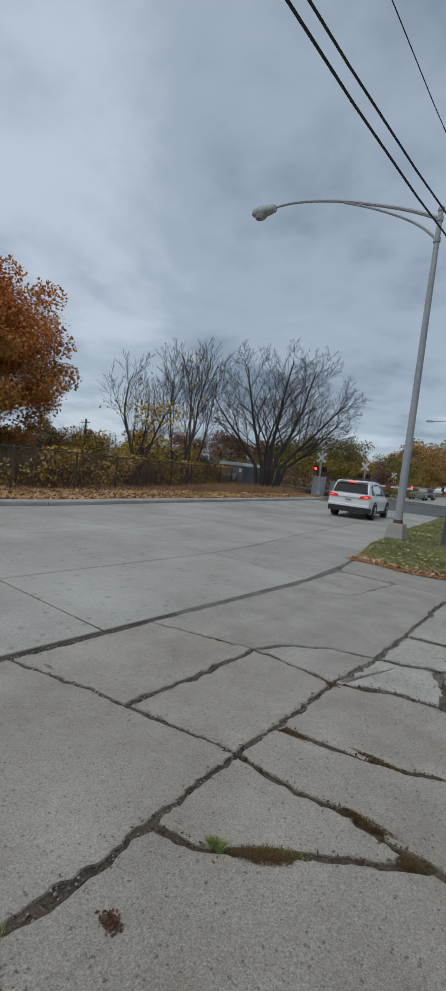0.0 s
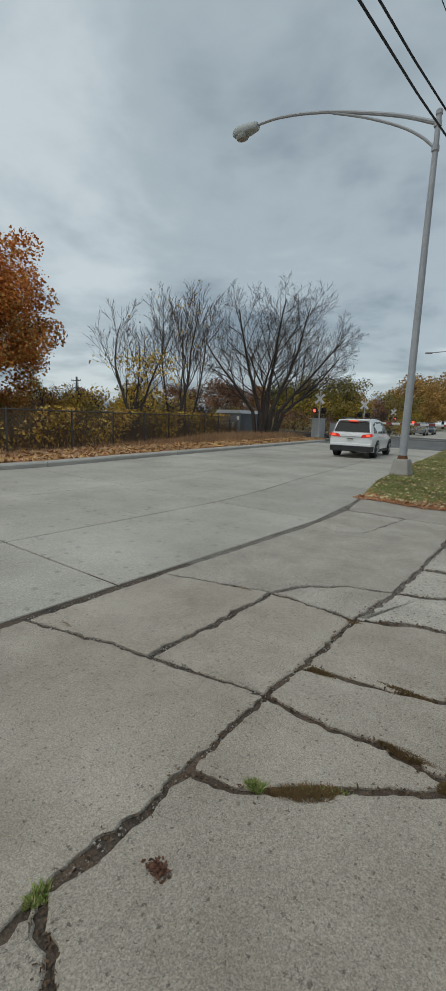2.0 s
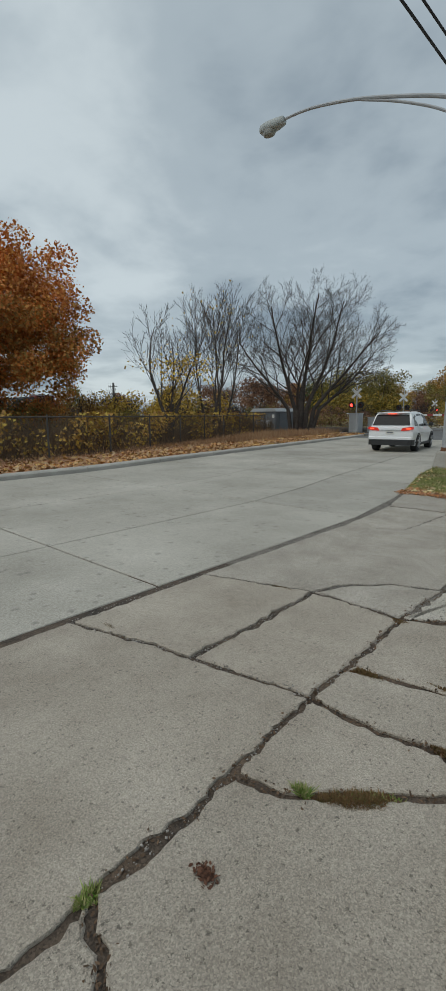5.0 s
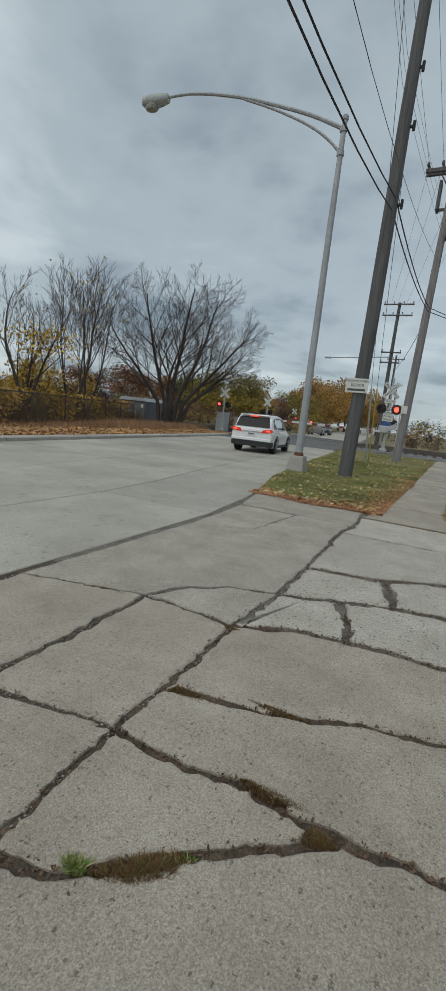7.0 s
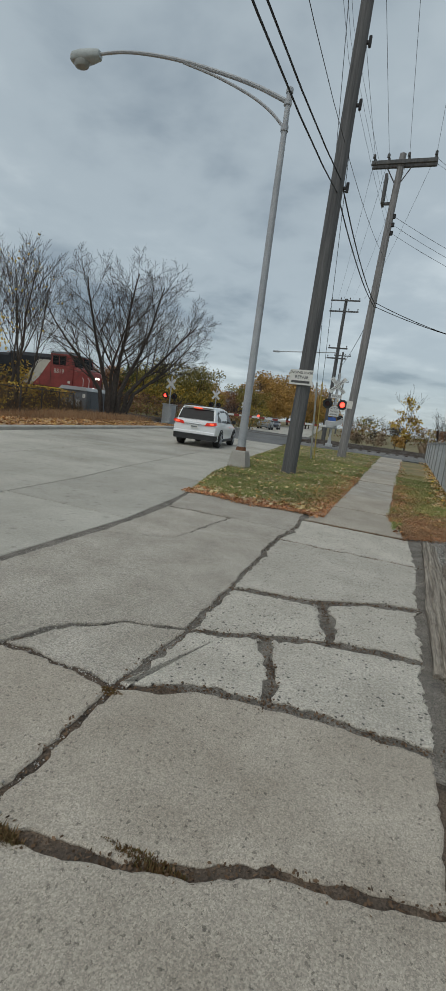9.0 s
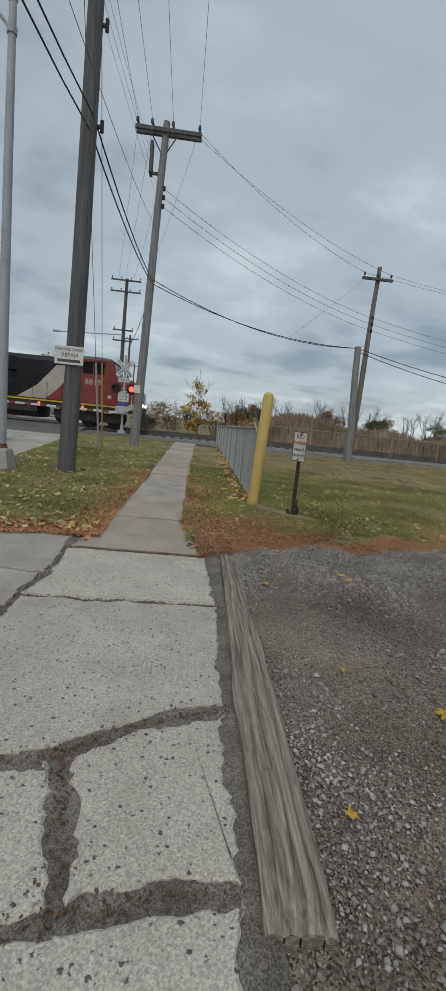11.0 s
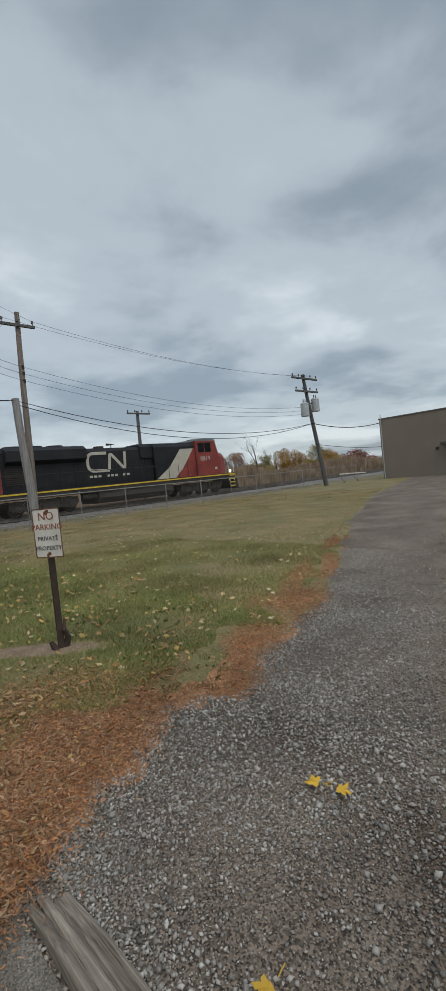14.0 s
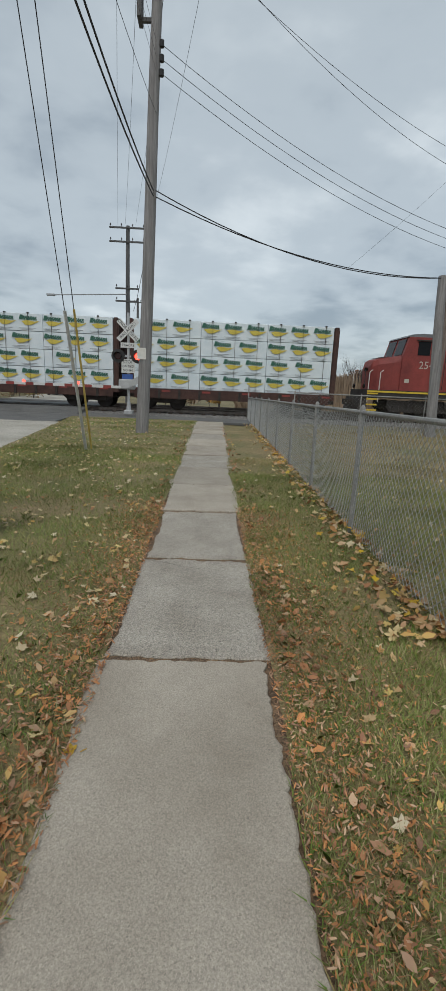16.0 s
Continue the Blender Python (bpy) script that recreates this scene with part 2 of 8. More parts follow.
TYRE = mat("tyre_rubber", (0.018, 0.018, 0.018), (0.03, 0.03, 0.03), 6, 50, 0.85, 0.2, world_space=False)
RIM = mat("wheel_alloy", (0.32, 0.32, 0.33), (0.40, 0.40, 0.41), 6, 30, 0.4, 0, metal=0.7, world_space=False)
PLASTIC = mat("black_plastic", (0.02, 0.02, 0.021), (0.032, 0.032, 0.033), 5, 60, 0.6, 0.1)
TAILRED = mat("tail_lamp_red", (0.45, 0.02, 0.015), None, 3, 30, 0.25, 0, emit=((1.0, 0.05, 0.02), 0.18))
BRAKERED = mat("brake_lamp_red", (0.6, 0.03, 0.02), None, 3, 30, 0.25, 0, emit=((1.0, 0.12, 0.05), 1.1))
SIGNALRED = mat("signal_lamp_lit", (0.6, 0.03, 0.02), None, 3, 30, 0.3, 0, world_space=False, emit=((1.0, 0.045, 0.03), 5.0))
SIGNALDARK = mat("signal_lamp_dark", (0.05, 0.008, 0.008), None, 3, 30, 0.3, 0, world_space=False)
HEADLIGHT = mat("headlight_lit", (0.9, 0.9, 0.85), None, 3, 30, 0.3, 0, world_space=False, emit=((1.0, 0.93, 0.8), 2.5))
SHED = mat("shed_metal", (0.13, 0.14, 0.155), (0.18, 0.19, 0.205), 1, 20, 0.6, 0.1)
CABINET = mat("cabinet_aluminium", (0.40, 0.41, 0.42), (0.5, 0.51, 0.52), 2, 30, 0.5, 0.1, metal=0.2)
BLOCKWALL = mat("tan_block_wall", (0.20, 0.165, 0.135), (0.25, 0.21, 0.175), 0.3, 20, 0.9, 0.3)
BARK = mat("bark", (0.045, 0.037, 0.032), (0.095, 0.08, 0.07), 6, 30, 0.95, 0.6)
TWIG = mat("twig", (0.04, 0.032, 0.028), (0.075, 0.06, 0.052), 6, 30, 0.95, 0.2)
REED = ramp_leaf("dry_reed", [(0.21, 0.15, 0.10), (0.28, 0.205, 0.14), (0.34, 0.255, 0.18), (0.25, 0.18, 0.12)])
GRASSBLADE = ramp_leaf("grass_blade", [(0.115, 0.20, 0.04), (0.18, 0.265, 0.057), (0.26, 0.30, 0.09), (0.44, 0.38, 0.20), (0.15, 0.24, 0.046), (0.32, 0.285, 0.14), (0.22, 0.295, 0.075)])
LAWNBLADE = ramp_leaf("dry_lawn_blade", [(0.15, 0.18, 0.05), (0.25, 0.24, 0.09), (0.34, 0.28, 0.13), (0.42, 0.33, 0.18), (0.19, 0.21, 0.06)])
STRAWBLADE = ramp_leaf("straw_lawn_blade", [(0.20, 0.175, 0.065), (0.30, 0.225, 0.105), (0.37, 0.265, 0.14), (0.41, 0.30, 0.175), (0.20, 0.19, 0.065)])
FALLEN = ramp_leaf("fallen_leaf", [(0.50, 0.27, 0.09), (0.42, 0.21, 0.09), (0.55, 0.40, 0.25), (0.36, 0.17, 0.08), (0.58, 0.38, 0.12), (0.47, 0.32, 0.19)])
YELLEAF = ramp_leaf("yellow_fallen_leaf", [(0.60, 0.41, 0.03), (0.52, 0.31, 0.04), (0.62, 0.46, 0.08)])
PALELEAF = ramp_leaf("pale_fallen_leaf", [(0.50, 0.38, 0.21), (0.58, 0.45, 0.22), (0.58, 0.50, 0.36), (0.54, 0.39, 0.13), (0.42, 0.27, 0.13), (0.52, 0.43, 0.28)])
NEEDLE = ramp_leaf("orange_litter", [(0.52, 0.23, 0.10), (0.64, 0.29, 0.11), (0.40, 0.20, 0.115), (0.62, 0.42, 0.27), (0.24, 0.125, 0.08), (0.56, 0.26, 0.115)])
STRAW = ramp_leaf("straw_litter", [(0.36, 0.23, 0.13), (0.28, 0.155, 0.08), (0.44, 0.31, 0.19)])
ORANGELEAF = ramp_leaf("orange_maple_leaf", [(0.56, 0.20, 0.06), (0.66, 0.26, 0.07), (0.46, 0.15, 0.045), (0.70, 0.36, 0.09), (0.58, 0.23, 0.065)])
GOLDLEAF = ramp_leaf("gold_leaf", [(0.54, 0.36, 0.06), (0.45, 0.275, 0.055), (0.62, 0.46, 0.09), (0.35, 0.25, 0.06)])
OCHRELEAF = ramp_leaf("ochre_leaf", [(0.40, 0.225, 0.065), (0.47, 0.285, 0.08), (0.31, 0.175, 0.06), (0.37, 0.25, 0.08)])
OLIVELEAF = ramp_leaf("olive_leaf", [(0.13, 0.13, 0.04), (0.21, 0.18, 0.05), (0.29, 0.22, 0.055), (0.16, 0.14, 0.04)])
GREENLEAF = ramp_leaf("green_leaf", [(0.065, 0.085, 0.03), (0.10, 0.115, 0.04), (0.085, 0.095, 0.035)])
RUSSETLEAF = ramp_leaf("russet_leaf", [(0.25, 0.12, 0.07), (0.20, 0.105, 0.065), (0.30, 0.16, 0.085)])
MAROONLEAF = ramp_leaf("maroon_leaf", [(0.22, 0.06, 0.04), (0.28, 0.085, 0.055), (0.17, 0.055, 0.04)])

# ---- mesh tools ----


class Shape:
    """Gathers boxes, tubes and prisms for one mesh."""

    def __init__(self):
        self.v, self.f, self.mi = [], [], []
        self.slot = 0

    def add(self, vs, fs):
        o = len(self.v)
        self.v += [tuple(p) for p in vs]
        self.f += [tuple(i + o for i in f) for f in fs]
        self.mi += [self.slot] * len(fs)
        return self

    def box(self, x0, x1, y0, y1, z0, z1, b=0.0, m=None):
        """A box, with its edges cut off by b."""
        if b <= 0:
            vs = [(x, y, z) for z in (z0, z1) for y in (y0, y1) for x in (x0, x1)]
            fs = [(0, 2, 3, 1), (4, 5, 7, 6), (0, 1, 5, 4), (2, 6, 7, 3), (0, 4, 6, 2), (1, 3, 7, 5)]
        else:
            c, h = ((x0 + x1) / 2, (y0 + y1) / 2, (z0 + z1) / 2), ((x1 - x0) / 2, (y1 - y0) / 2, (z1 - z0) / 2)
            vs, idx = [], {}
            for sx in (-1, 1):
                for sy in (-1, 1):
                    for sz in (-1, 1):
                        s = (sx, sy, sz)
                        for ax in range(3):
                            p = [c[k] + s[k] * (h[k] - (0 if k == ax else b)) for k in range(3)]
                            idx[s, ax] = len(vs)
                            vs.append(tuple(p))
            fs = []
            for ax in range(3):
                o = [k for k in range(3) if k != ax]
                for sg in (-1, 1):
                    ring = []
                    for a, bb in ((-1, -1), (1, -1), (1, 1), (-1, 1)):
                        s = [0, 0, 0]; s[ax] = sg; s[o[0]] = a; s[o[1]] = bb
                        ring.append(idx[tuple(s), ax])
                    fs.append(tuple(ring if (sg > 0) == (ax != 1) else ring[::-1]))
                for a in (-1, 1):
                    for bb in (-1, 1):
                        q = []
                        for sg in (-1, 1):
                            s = [0, 0, 0]; s[ax] = sg; s[o[0]] = a; s[o[1]] = bb
                            q.append((tuple(s)))
                        f = (idx[q[0], o[0]], idx[q[1], o[0]], idx[q[1], o[1]], idx[q[0], o[1]])
                        fs.append(f)
            for sx in (-1, 1):
                for sy in (-1, 1):
                    for sz in (-1, 1):
                        s = (sx, sy, sz)
                        fs.append((idx[s, 0], idx[s, 1], idx[s, 2]))
        if m is not None:
            vs = [m @ Vector(p) for p in vs]
        return self.add(vs, fs)

    def tube(self, pts, radii, sides=8, cap=True):
        """A tube along points, with a radius at each."""
        pts = [Vector(p) for p in pts]
        if not isinstance(radii, (list, tuple)):
            radii = [radii] * len(pts)
        vs, fs = [], []
        ref = None
        for i, p in enumerate(pts):
            d = (pts[min(i + 1, len(pts) - 1)] - pts[max(i - 1, 0)]).normalized()
            if ref is None:
                ref = Vector((0, 0, 1)) if abs(d.z) < 0.9 else Vector((1, 0, 0))
            u = d.cross(ref).normalized(); w = d.cross(u).normalized()
            for k in range(sides):
                a = 2 * math.pi * k / sides
                vs.append(p + (u * math.cos(a) + w * math.sin(a)) * radii[i])
        for i in range(len(pts) - 1):
            for k in range(sides):
                a, b = i * sides + k, i * sides + (k + 1) % sides
                fs.append((a, b, b + sides, a + sides))
        if cap:
            fs.append(tuple(range(sides))[::-1]); fs.append(tuple(range(len(vs) - sides, len(vs))))
        return self.add(vs, fs)

    def prism(self, poly, axis, a, b):
        """A polygon pushed along an axis from a to b: 'x' takes (y, z), 'y' takes (x, z), 'z' takes (x, y)."""
        put = {"x": lambda p, s: (s, p[0], p[1]), "y": lambda p, s: (p[0], s, p[1]), "z": lambda p, s: (p[0], p[1], s)}[axis]
        n = len(poly)
        vs = [put(p, a) for p in poly] + [put(p, b) for p in poly]
        fs = [tuple(range(n))[::-1], tuple(range(n, 2 * n))] + [(i, (i + 1) % n, n + (i + 1) % n, n + i) for i in range(n)]
        return self.add(vs, fs)

    def loft(self, rings, close=True):
        n = len(rings[0])
        vs = [p for r in rings for p in r]
        fs = [(i * n + k, i * n + (k + 1) % n, (i + 1) * n + (k + 1) % n, (i + 1) * n + k) for i in range(len(rings) - 1) for k in range(n)]
        if close:
            fs += [tuple(range(n))[::-1], tuple(range(len(vs) - n, len(vs)))]
        return self.add(vs, fs)

    def mesh(self, name, *materials, smooth=False):
        me = bpy.data.meshes.new(name)
        me.from_pydata(self.v, [], self.f)
        for m in materials:
            me.materials.append(m)
        if len(materials) > 1:
            me.polygons.foreach_set("material_index", self.mi)
        bm = bmesh.new(); bm.from_mesh(me)
        bmesh.ops.recalc_face_normals(bm, faces=bm.faces)
        bm.to_mesh(me); bm.free()
        if smooth:
            me.polygons.foreach_set("use_smooth", [True] * len(me.polygons))
            me.set_sharp_from_angle(angle=radians(38))
        return me


def part(name, shape, material, parent=None, label="", smooth=False, m=None):
    ob = new(name, shape.mesh(name, *(material if isinstance(material, (list, tuple)) else [material]), smooth=smooth))
    if parent is not None:
        ob.parent = parent
    if m is not None:
        ob.matrix_basis = m
    if label:
        ob["label"] = label
    return ob


def share(name, me, parent, m):
    ob = new(name, me)
    ob.parent = parent
    ob.matrix_basis = m
    return ob


def empty(name, m, label, category, group="", kind=""):
    ob = new(name)
    ob.matrix_basis = m
    return tagged(ob, label, category, group, kind)


def soup(name, verts, faces_n, material, label="", category="", kind="stuff", parent=None):
    """One mesh of many like polygons: verts as an (N, k, 3) array."""
    verts = np.asarray(verts, float)
    cnt, k = verts.shape[:2]
    me = bpy.data.meshes.new(name)
    me.vertices.add(cnt * k); me.loops.add(cnt * k); me.polygons.add(cnt)
    me.vertices.foreach_set("co", verts.ravel())
    me.loops.foreach_set("vertex_index", np.arange(cnt * k))
    me.polygons.foreach_set("loop_start", np.arange(cnt) * k)
    me.update(); me.validate()
    me.materials.append(material)
    ob = new(name, me)
    if parent is not None:
        ob.parent = parent
    tagged(ob, label, category, "", kind)
    return ob


def letters(name, text, size, material, parent, m, label=""):
    """Letters of the built-in font, as a thin mesh in the plane of m."""
    cu = bpy.data.curves.new(name, "FONT")
    cu.body, cu.size, cu.align_x, cu.align_y, cu.extrude = text, size, "CENTER", "CENTER", 0.002
    cu.resolution_u = 2
    tmp = bpy.data.objects.new(name + "_tmp", cu)
    scene.collection.objects.link(tmp)
    me = bpy.data.meshes.new_from_object(tmp.evaluated_get(bpy.context.evaluated_depsgraph_get()))
    bpy.data.objects.remove(tmp)
    me.materials.clear(); me.materials.append(material)
    ob = new(name, me)
    ob.parent = parent
    ob.matrix_basis = m
    if label:
        ob["label"] = label
    return ob


RNG = np.random.default_rng(7)


def bend(y):
    """How far the road has swung to the west at y."""
    return -0.145 * max(0.0, y - 6.0) * min(1.0, max(0.0, (y - 6.0) / 3.0)) if y < 9 else -0.145 * (y - 6.0)

BARESOIL = mat("sandy_soil", (0.17, 0.12, 0.08), (0.30, 0.22, 0.15), 4, 60, 0.95, 0.8, speck=0.35)
MOSS = ramp_leaf("crack_moss", [(0.16, 0.095, 0.045), (0.22, 0.12, 0.055), (0.13, 0.12, 0.045), (0.26, 0.16, 0.075), (0.11, 0.075, 0.04)])

GRIT = mat("crack_grit", (0.095, 0.082, 0.068), (0.23, 0.205, 0.175), 4, 90, 0.95, 1.0, speck=0.5)

# ---- ground ----


def sheet(name, x0, x1, y0, y1, step, zf, material, label, category, mapf=None):
    """A grid of ground with its own unevenness; mapf bends it in plan."""
    nx, ny = max(1, int((x1 - x0) / step)), max(1, int((y1 - y0) / step))
    s = Shape()
    vs = []
    for j in range(ny + 1):
        for i in range(nx + 1):
            x, y = x0 + (x1 - x0) * i / nx, y0 + (y1 - y0) * j / ny
            if mapf:
                x, y = mapf(i / nx, j / ny)
            vs.append((x, y, zf(x, y)))
    w = nx + 1
    s.add(vs, [(j * w + i, j * w + i + 1, (j + 1) * w + i + 1, (j + 1) * w + i) for j in range(ny) for i in range(nx)])
    ob = part(name, s, material, smooth=True)
    return tagged(ob, label, category, "", "structure")


def rough_z(base, amp, size):
    return lambda x, y: base + amp * noise.noise(Vector((x * size, y * size, base * 9)))


sheet("ground", -1500, 1500, -1500, 1500, 300, lambda x, y: -0.12, FIELD, "dry brown and green field reaching the horizon", "ground")


# outline of the grass toward the gravel lot
EDGE = [(-0.1, 8.25), (0.5, 8.6), (0.9, 8.86), (1.2, 8.9), (1.5, 9.18), (1.86, 9.06), (1.98, 8.84), (2.15, 8.86), (2.6, 9.2), (3.4, 9.45), (4.2, 9.6), (6.15, 10.7), (8.7, 12.0), (11.3, 13.5), (20, 17.5), (36.4, 23.0)]


def lot_edge(x):
    y = float(np.interp(x, [p[0] for p in EDGE], [p[1] for p in EDGE]))
    return y + 0.30 * noise.noise(Vector((x * 1.7, 3.1, 0))) + 0.17 * noise.noise(Vector((x * 5.3, 7.7, 0)))


def lawn_map(u, v):
    x = -0.17 + 36.65 * u ** 1.6
    e = lot_edge(x)
    return x, e + (29.4 - e) * v


def lawn_z(x, y):
    d = y - lot_edge(x)
    return -0.04 + 0.047 * min(1, max(0, d) / 0.5) + 0.015 * noise.noise(Vector((x * 1.3, y * 1.3, 0)))


sheet("lawn", 0, 36.6, 0, 20, 0.3, lawn_z, SOIL, "patchy autumn lawn beside the walkway", "lawn", lawn_map)


def litter_map(u, v):
    x = -0.02 + 3.4 * u ** 1.3
    e = lot_edge(x) - 0.04
    wide = 0.95 + 0.5 * noise.noise(Vector((x * 0.9, 1.0, 0))) + 0.5 * noise.noise(Vector((x * 3.1, 2.0, 0)))
    return x, e + wide * max(0.05, 1 - x / 3.8) * v


sheet("litter_mat", 0, 13, 0, 1.2, 0.12, lambda x, y: lawn_z(x, y) + 0.006 + 0.008 * noise.noise(Vector((x * 7, y * 7, 3))), LITTER, "mat of rust-coloured leaf litter at the lawn edge", "leaf litter", litter_map)
sheet("gravel_lot", 0.12, 60, -16, 24.5, 0.5, rough_z(-0.035, 0.012, 0.9), GRAVEL, "dark wet gravel lot with puddled ruts", "gravel lot")


def verge_map(u, v):
    y = 8.66 + 22.86 * v
    left = float(np.interp(y, [8.2, 9.0, 11.6, 16.6, 25.7, 31.5], [-3.42, -3.55, -4.2, -4.97, -6.15, -6.95]))
    return left + (-1.16 - left) * u, y


sheet("verge", 0, 5, 0, 23, 0.3, rough_z(0.012, 0.015, 1.2), SOIL, "leaf-strewn grass verge between road and walkway", "lawn", verge_map)


def far_verge_map(u, v):
    y = -30 + 61 * v
    return -11.32 + bend(y) - 13 * u, y


sheet("far_verge", 0, 13, 0, 60, 0.8, rough_z(0.09, 0.04, 0.5), LITTER, "verge under a carpet of fallen leaves", "verge", far_verge_map)



def soil_mark(x, y):
    """0 in the middle of the bare strip from bollard to sign, 1 at its rim."""
    u, v = (x - 1.48) * 0.685 - (y - 11.25) * 0.73, (x - 1.48) * 0.73 + (y - 11.25) * 0.685
    return (u / 0.98) ** 2 + (v / 0.25) ** 2


def bare_map(u, v):
    a, r = 2 * math.pi * u, v * (1 + 0.7 * noise.noise(Vector((math.cos(2 * math.pi * u) * 2.2, math.sin(2 * math.pi * u) * 2.2, 6))))
    return 1.48 + 0.62 * r * math.cos(a) - 0.14 * r * math.sin(a), 11.25 - 0.66 * r * math.cos(a) - 0.16 * r * math.sin(a)


sheet("bare_soil", 0, 4, 0, 1, 0.1, lambda x, y: lawn_z(x, y) + 0.016 - 0.032 * min(1, soil_mark(x, y)) + 0.006 * noise.noise(Vector((x * 9, y * 9, 2))), BARESOIL, "bare sandy soil round the sign post", "soil", bare_map)

# dirt bed under the broken slabs, asphalt at the crossing
bed = Shape().box(-3.6, 0.24, -9, 3.45, -0.1, -0.015)
grit = Shape().box(-3.6, 0.24, 3.45, 8.9, -0.1, -0.013)
tagged(part("grit_bed", grit, GRIT), "grey grit filling the wide cracks", "grit", "", "structure")
tagged(part("slab_bed", bed, DIRT), "dark damp soil and grit between broken slabs", "soil", "", "structure")
strip = Shape().box(-1.3, 0.05, 8.2, 31.4, -0.1, -0.003)
tagged(part("walkway_bed", strip, mat("path_edge_soil", (0.10, 0.07, 0.048), (0.24, 0.15, 0.085), 5, 60, 0.95, 0.9, speck=0.5)), "damp soil under the walkway slabs", "soil", "", "structure")
cross = Shape()
cross.prism([(-6.75, 28.2), (-14.35, 28.2), (-15.4, 34.8), (-17.0, 46.2), (-8.7, 46.2), (-7.1, 34.5), (-6.95, 31.4)], "z", -0.1, -0.004)
cross.prism([(-6.95, 31.4), (-7.1, 34.5), (-5.5, 34.2), (-2.3, 33.9), (2.3, 33.6), (1.2, 31.0), (-0.1, 31.1), (-1.2, 31.3)], "z", -0.1, -0.008)
tagged(part("road_crossing", cross, ASPHALT), "patched grey asphalt at the level crossing", "road", "", "structure")
far = Shape().prism([(-17.0, 46.2), (-8.7, 46.2), (-64, 420), (-76, 420)], "z", -0.1, -0.006)
tagged(part("far_road", far, ROADC), "pale concrete road running on to the horizon", "road", "", "structure")

# ---- rails ----
TRACKS = (37.0, 41.6)
for ty in TRACKS:
    b = Shape().prism([(ty - 3.0, -0.1), (ty - 1.7, 0.03), (ty + 1.7, 0.03), (ty + 3.0, -0.1)], "x", -260, 260)
    tagged(part("ballast", b, BALLAST), "grey crushed-stone bed under the rails", "ballast", "", "structure")
tie_mesh = Shape().box(-0.11, 0.11, -1.3, 1.3, -0.06, 0.085, 0.01).mesh("tie", TIE)
for ty in TRACKS:
    track = empty("railway_track", pose(0, ty, 0), "rusty steel rails on dark timber ties", "railway track", "railway tracks", "structure")
    for sy in (-0.75, 0.75):
        r = Shape().prism([(sy - 0.07, 0.085), (sy + 0.07, 0.085), (sy + 0.07, 0.10), (sy + 0.012, 0.115), (sy + 0.012, 0.19), (sy + 0.036, 0.20), (sy + 0.036, 0.235), (sy - 0.036, 0.235), (sy - 0.036, 0.20), (sy - 0.012, 0.19), (sy - 0.012, 0.115), (sy - 0.07, 0.10)], "x", -260, 260)
        part("rail", r, STEEL, track)
    for i in range(100):
        share("tie", tie_mesh, track, pose(-22 + 0.62 * i, 0, 0))
panel = Shape()
for ty in TRACKS:
    for a, b in ((-2.3, -0.82), (-0.68, 0.68), (0.82, 2.3)):
        panel.box(-15.9, -7.3, ty + a, ty + b, -0.05, 0.215, 0.01)
tagged(part("crossing_panel", panel, ASPHALT), "asphalt crossing panels between the rails", "crossing panel", "", "structure")
ramp1 = Shape().prism([(33.0, -0.01), (34.7, 0.205), (34.7, -0.05), (33.0, -0.05)], "x", -15.9, -7.2)
ramp1.prism([(43.9, 0.205), (46.6, 0.0), (43.9, -0.05)], "x", -16.3, -7.9)
tagged(part("crossing_ramp", ramp1, ASPHALT), "asphalt ramp up to the rails", "road", "", "structure")

# ---- road slabs ----
road = empty("road", pose(0, 0, 0), "wide pale concrete road with sawn joints", "road", "", "structure")
LANES = [-3.16, -5.06, -7.55, -11.0]
joints = [-27.18 + 3.72 * k for k in range(15)] + [28.2]


def meander(p):
    """How far a crack strays from its straight line: the same for the slabs on both sides."""
    hold = min(1.0, max(0.0, (0.12 - p.x) / 0.2)) * min(1.0, max(0.0, (p.x + 3.1) / 0.25)) * min(1.0, max(0.0, (8.2 - p.y) / 0.3)) * min(1.0, max(0.0, (p.y + 1) / 0.5))
    f = lambda k, o: noise.noise(Vector((p.x * k, p.y * k, o)))
    return hold * Vector((0.022 * f(3.1, 1.0) + 0.018 * f(9.0, 2.0) + 0.012 * f(24, 3.0), 0.03 * f(3.1, 11.0) + 0.02 * f(9.0, 12.0) + 0.012 * f(24, 13.0)))


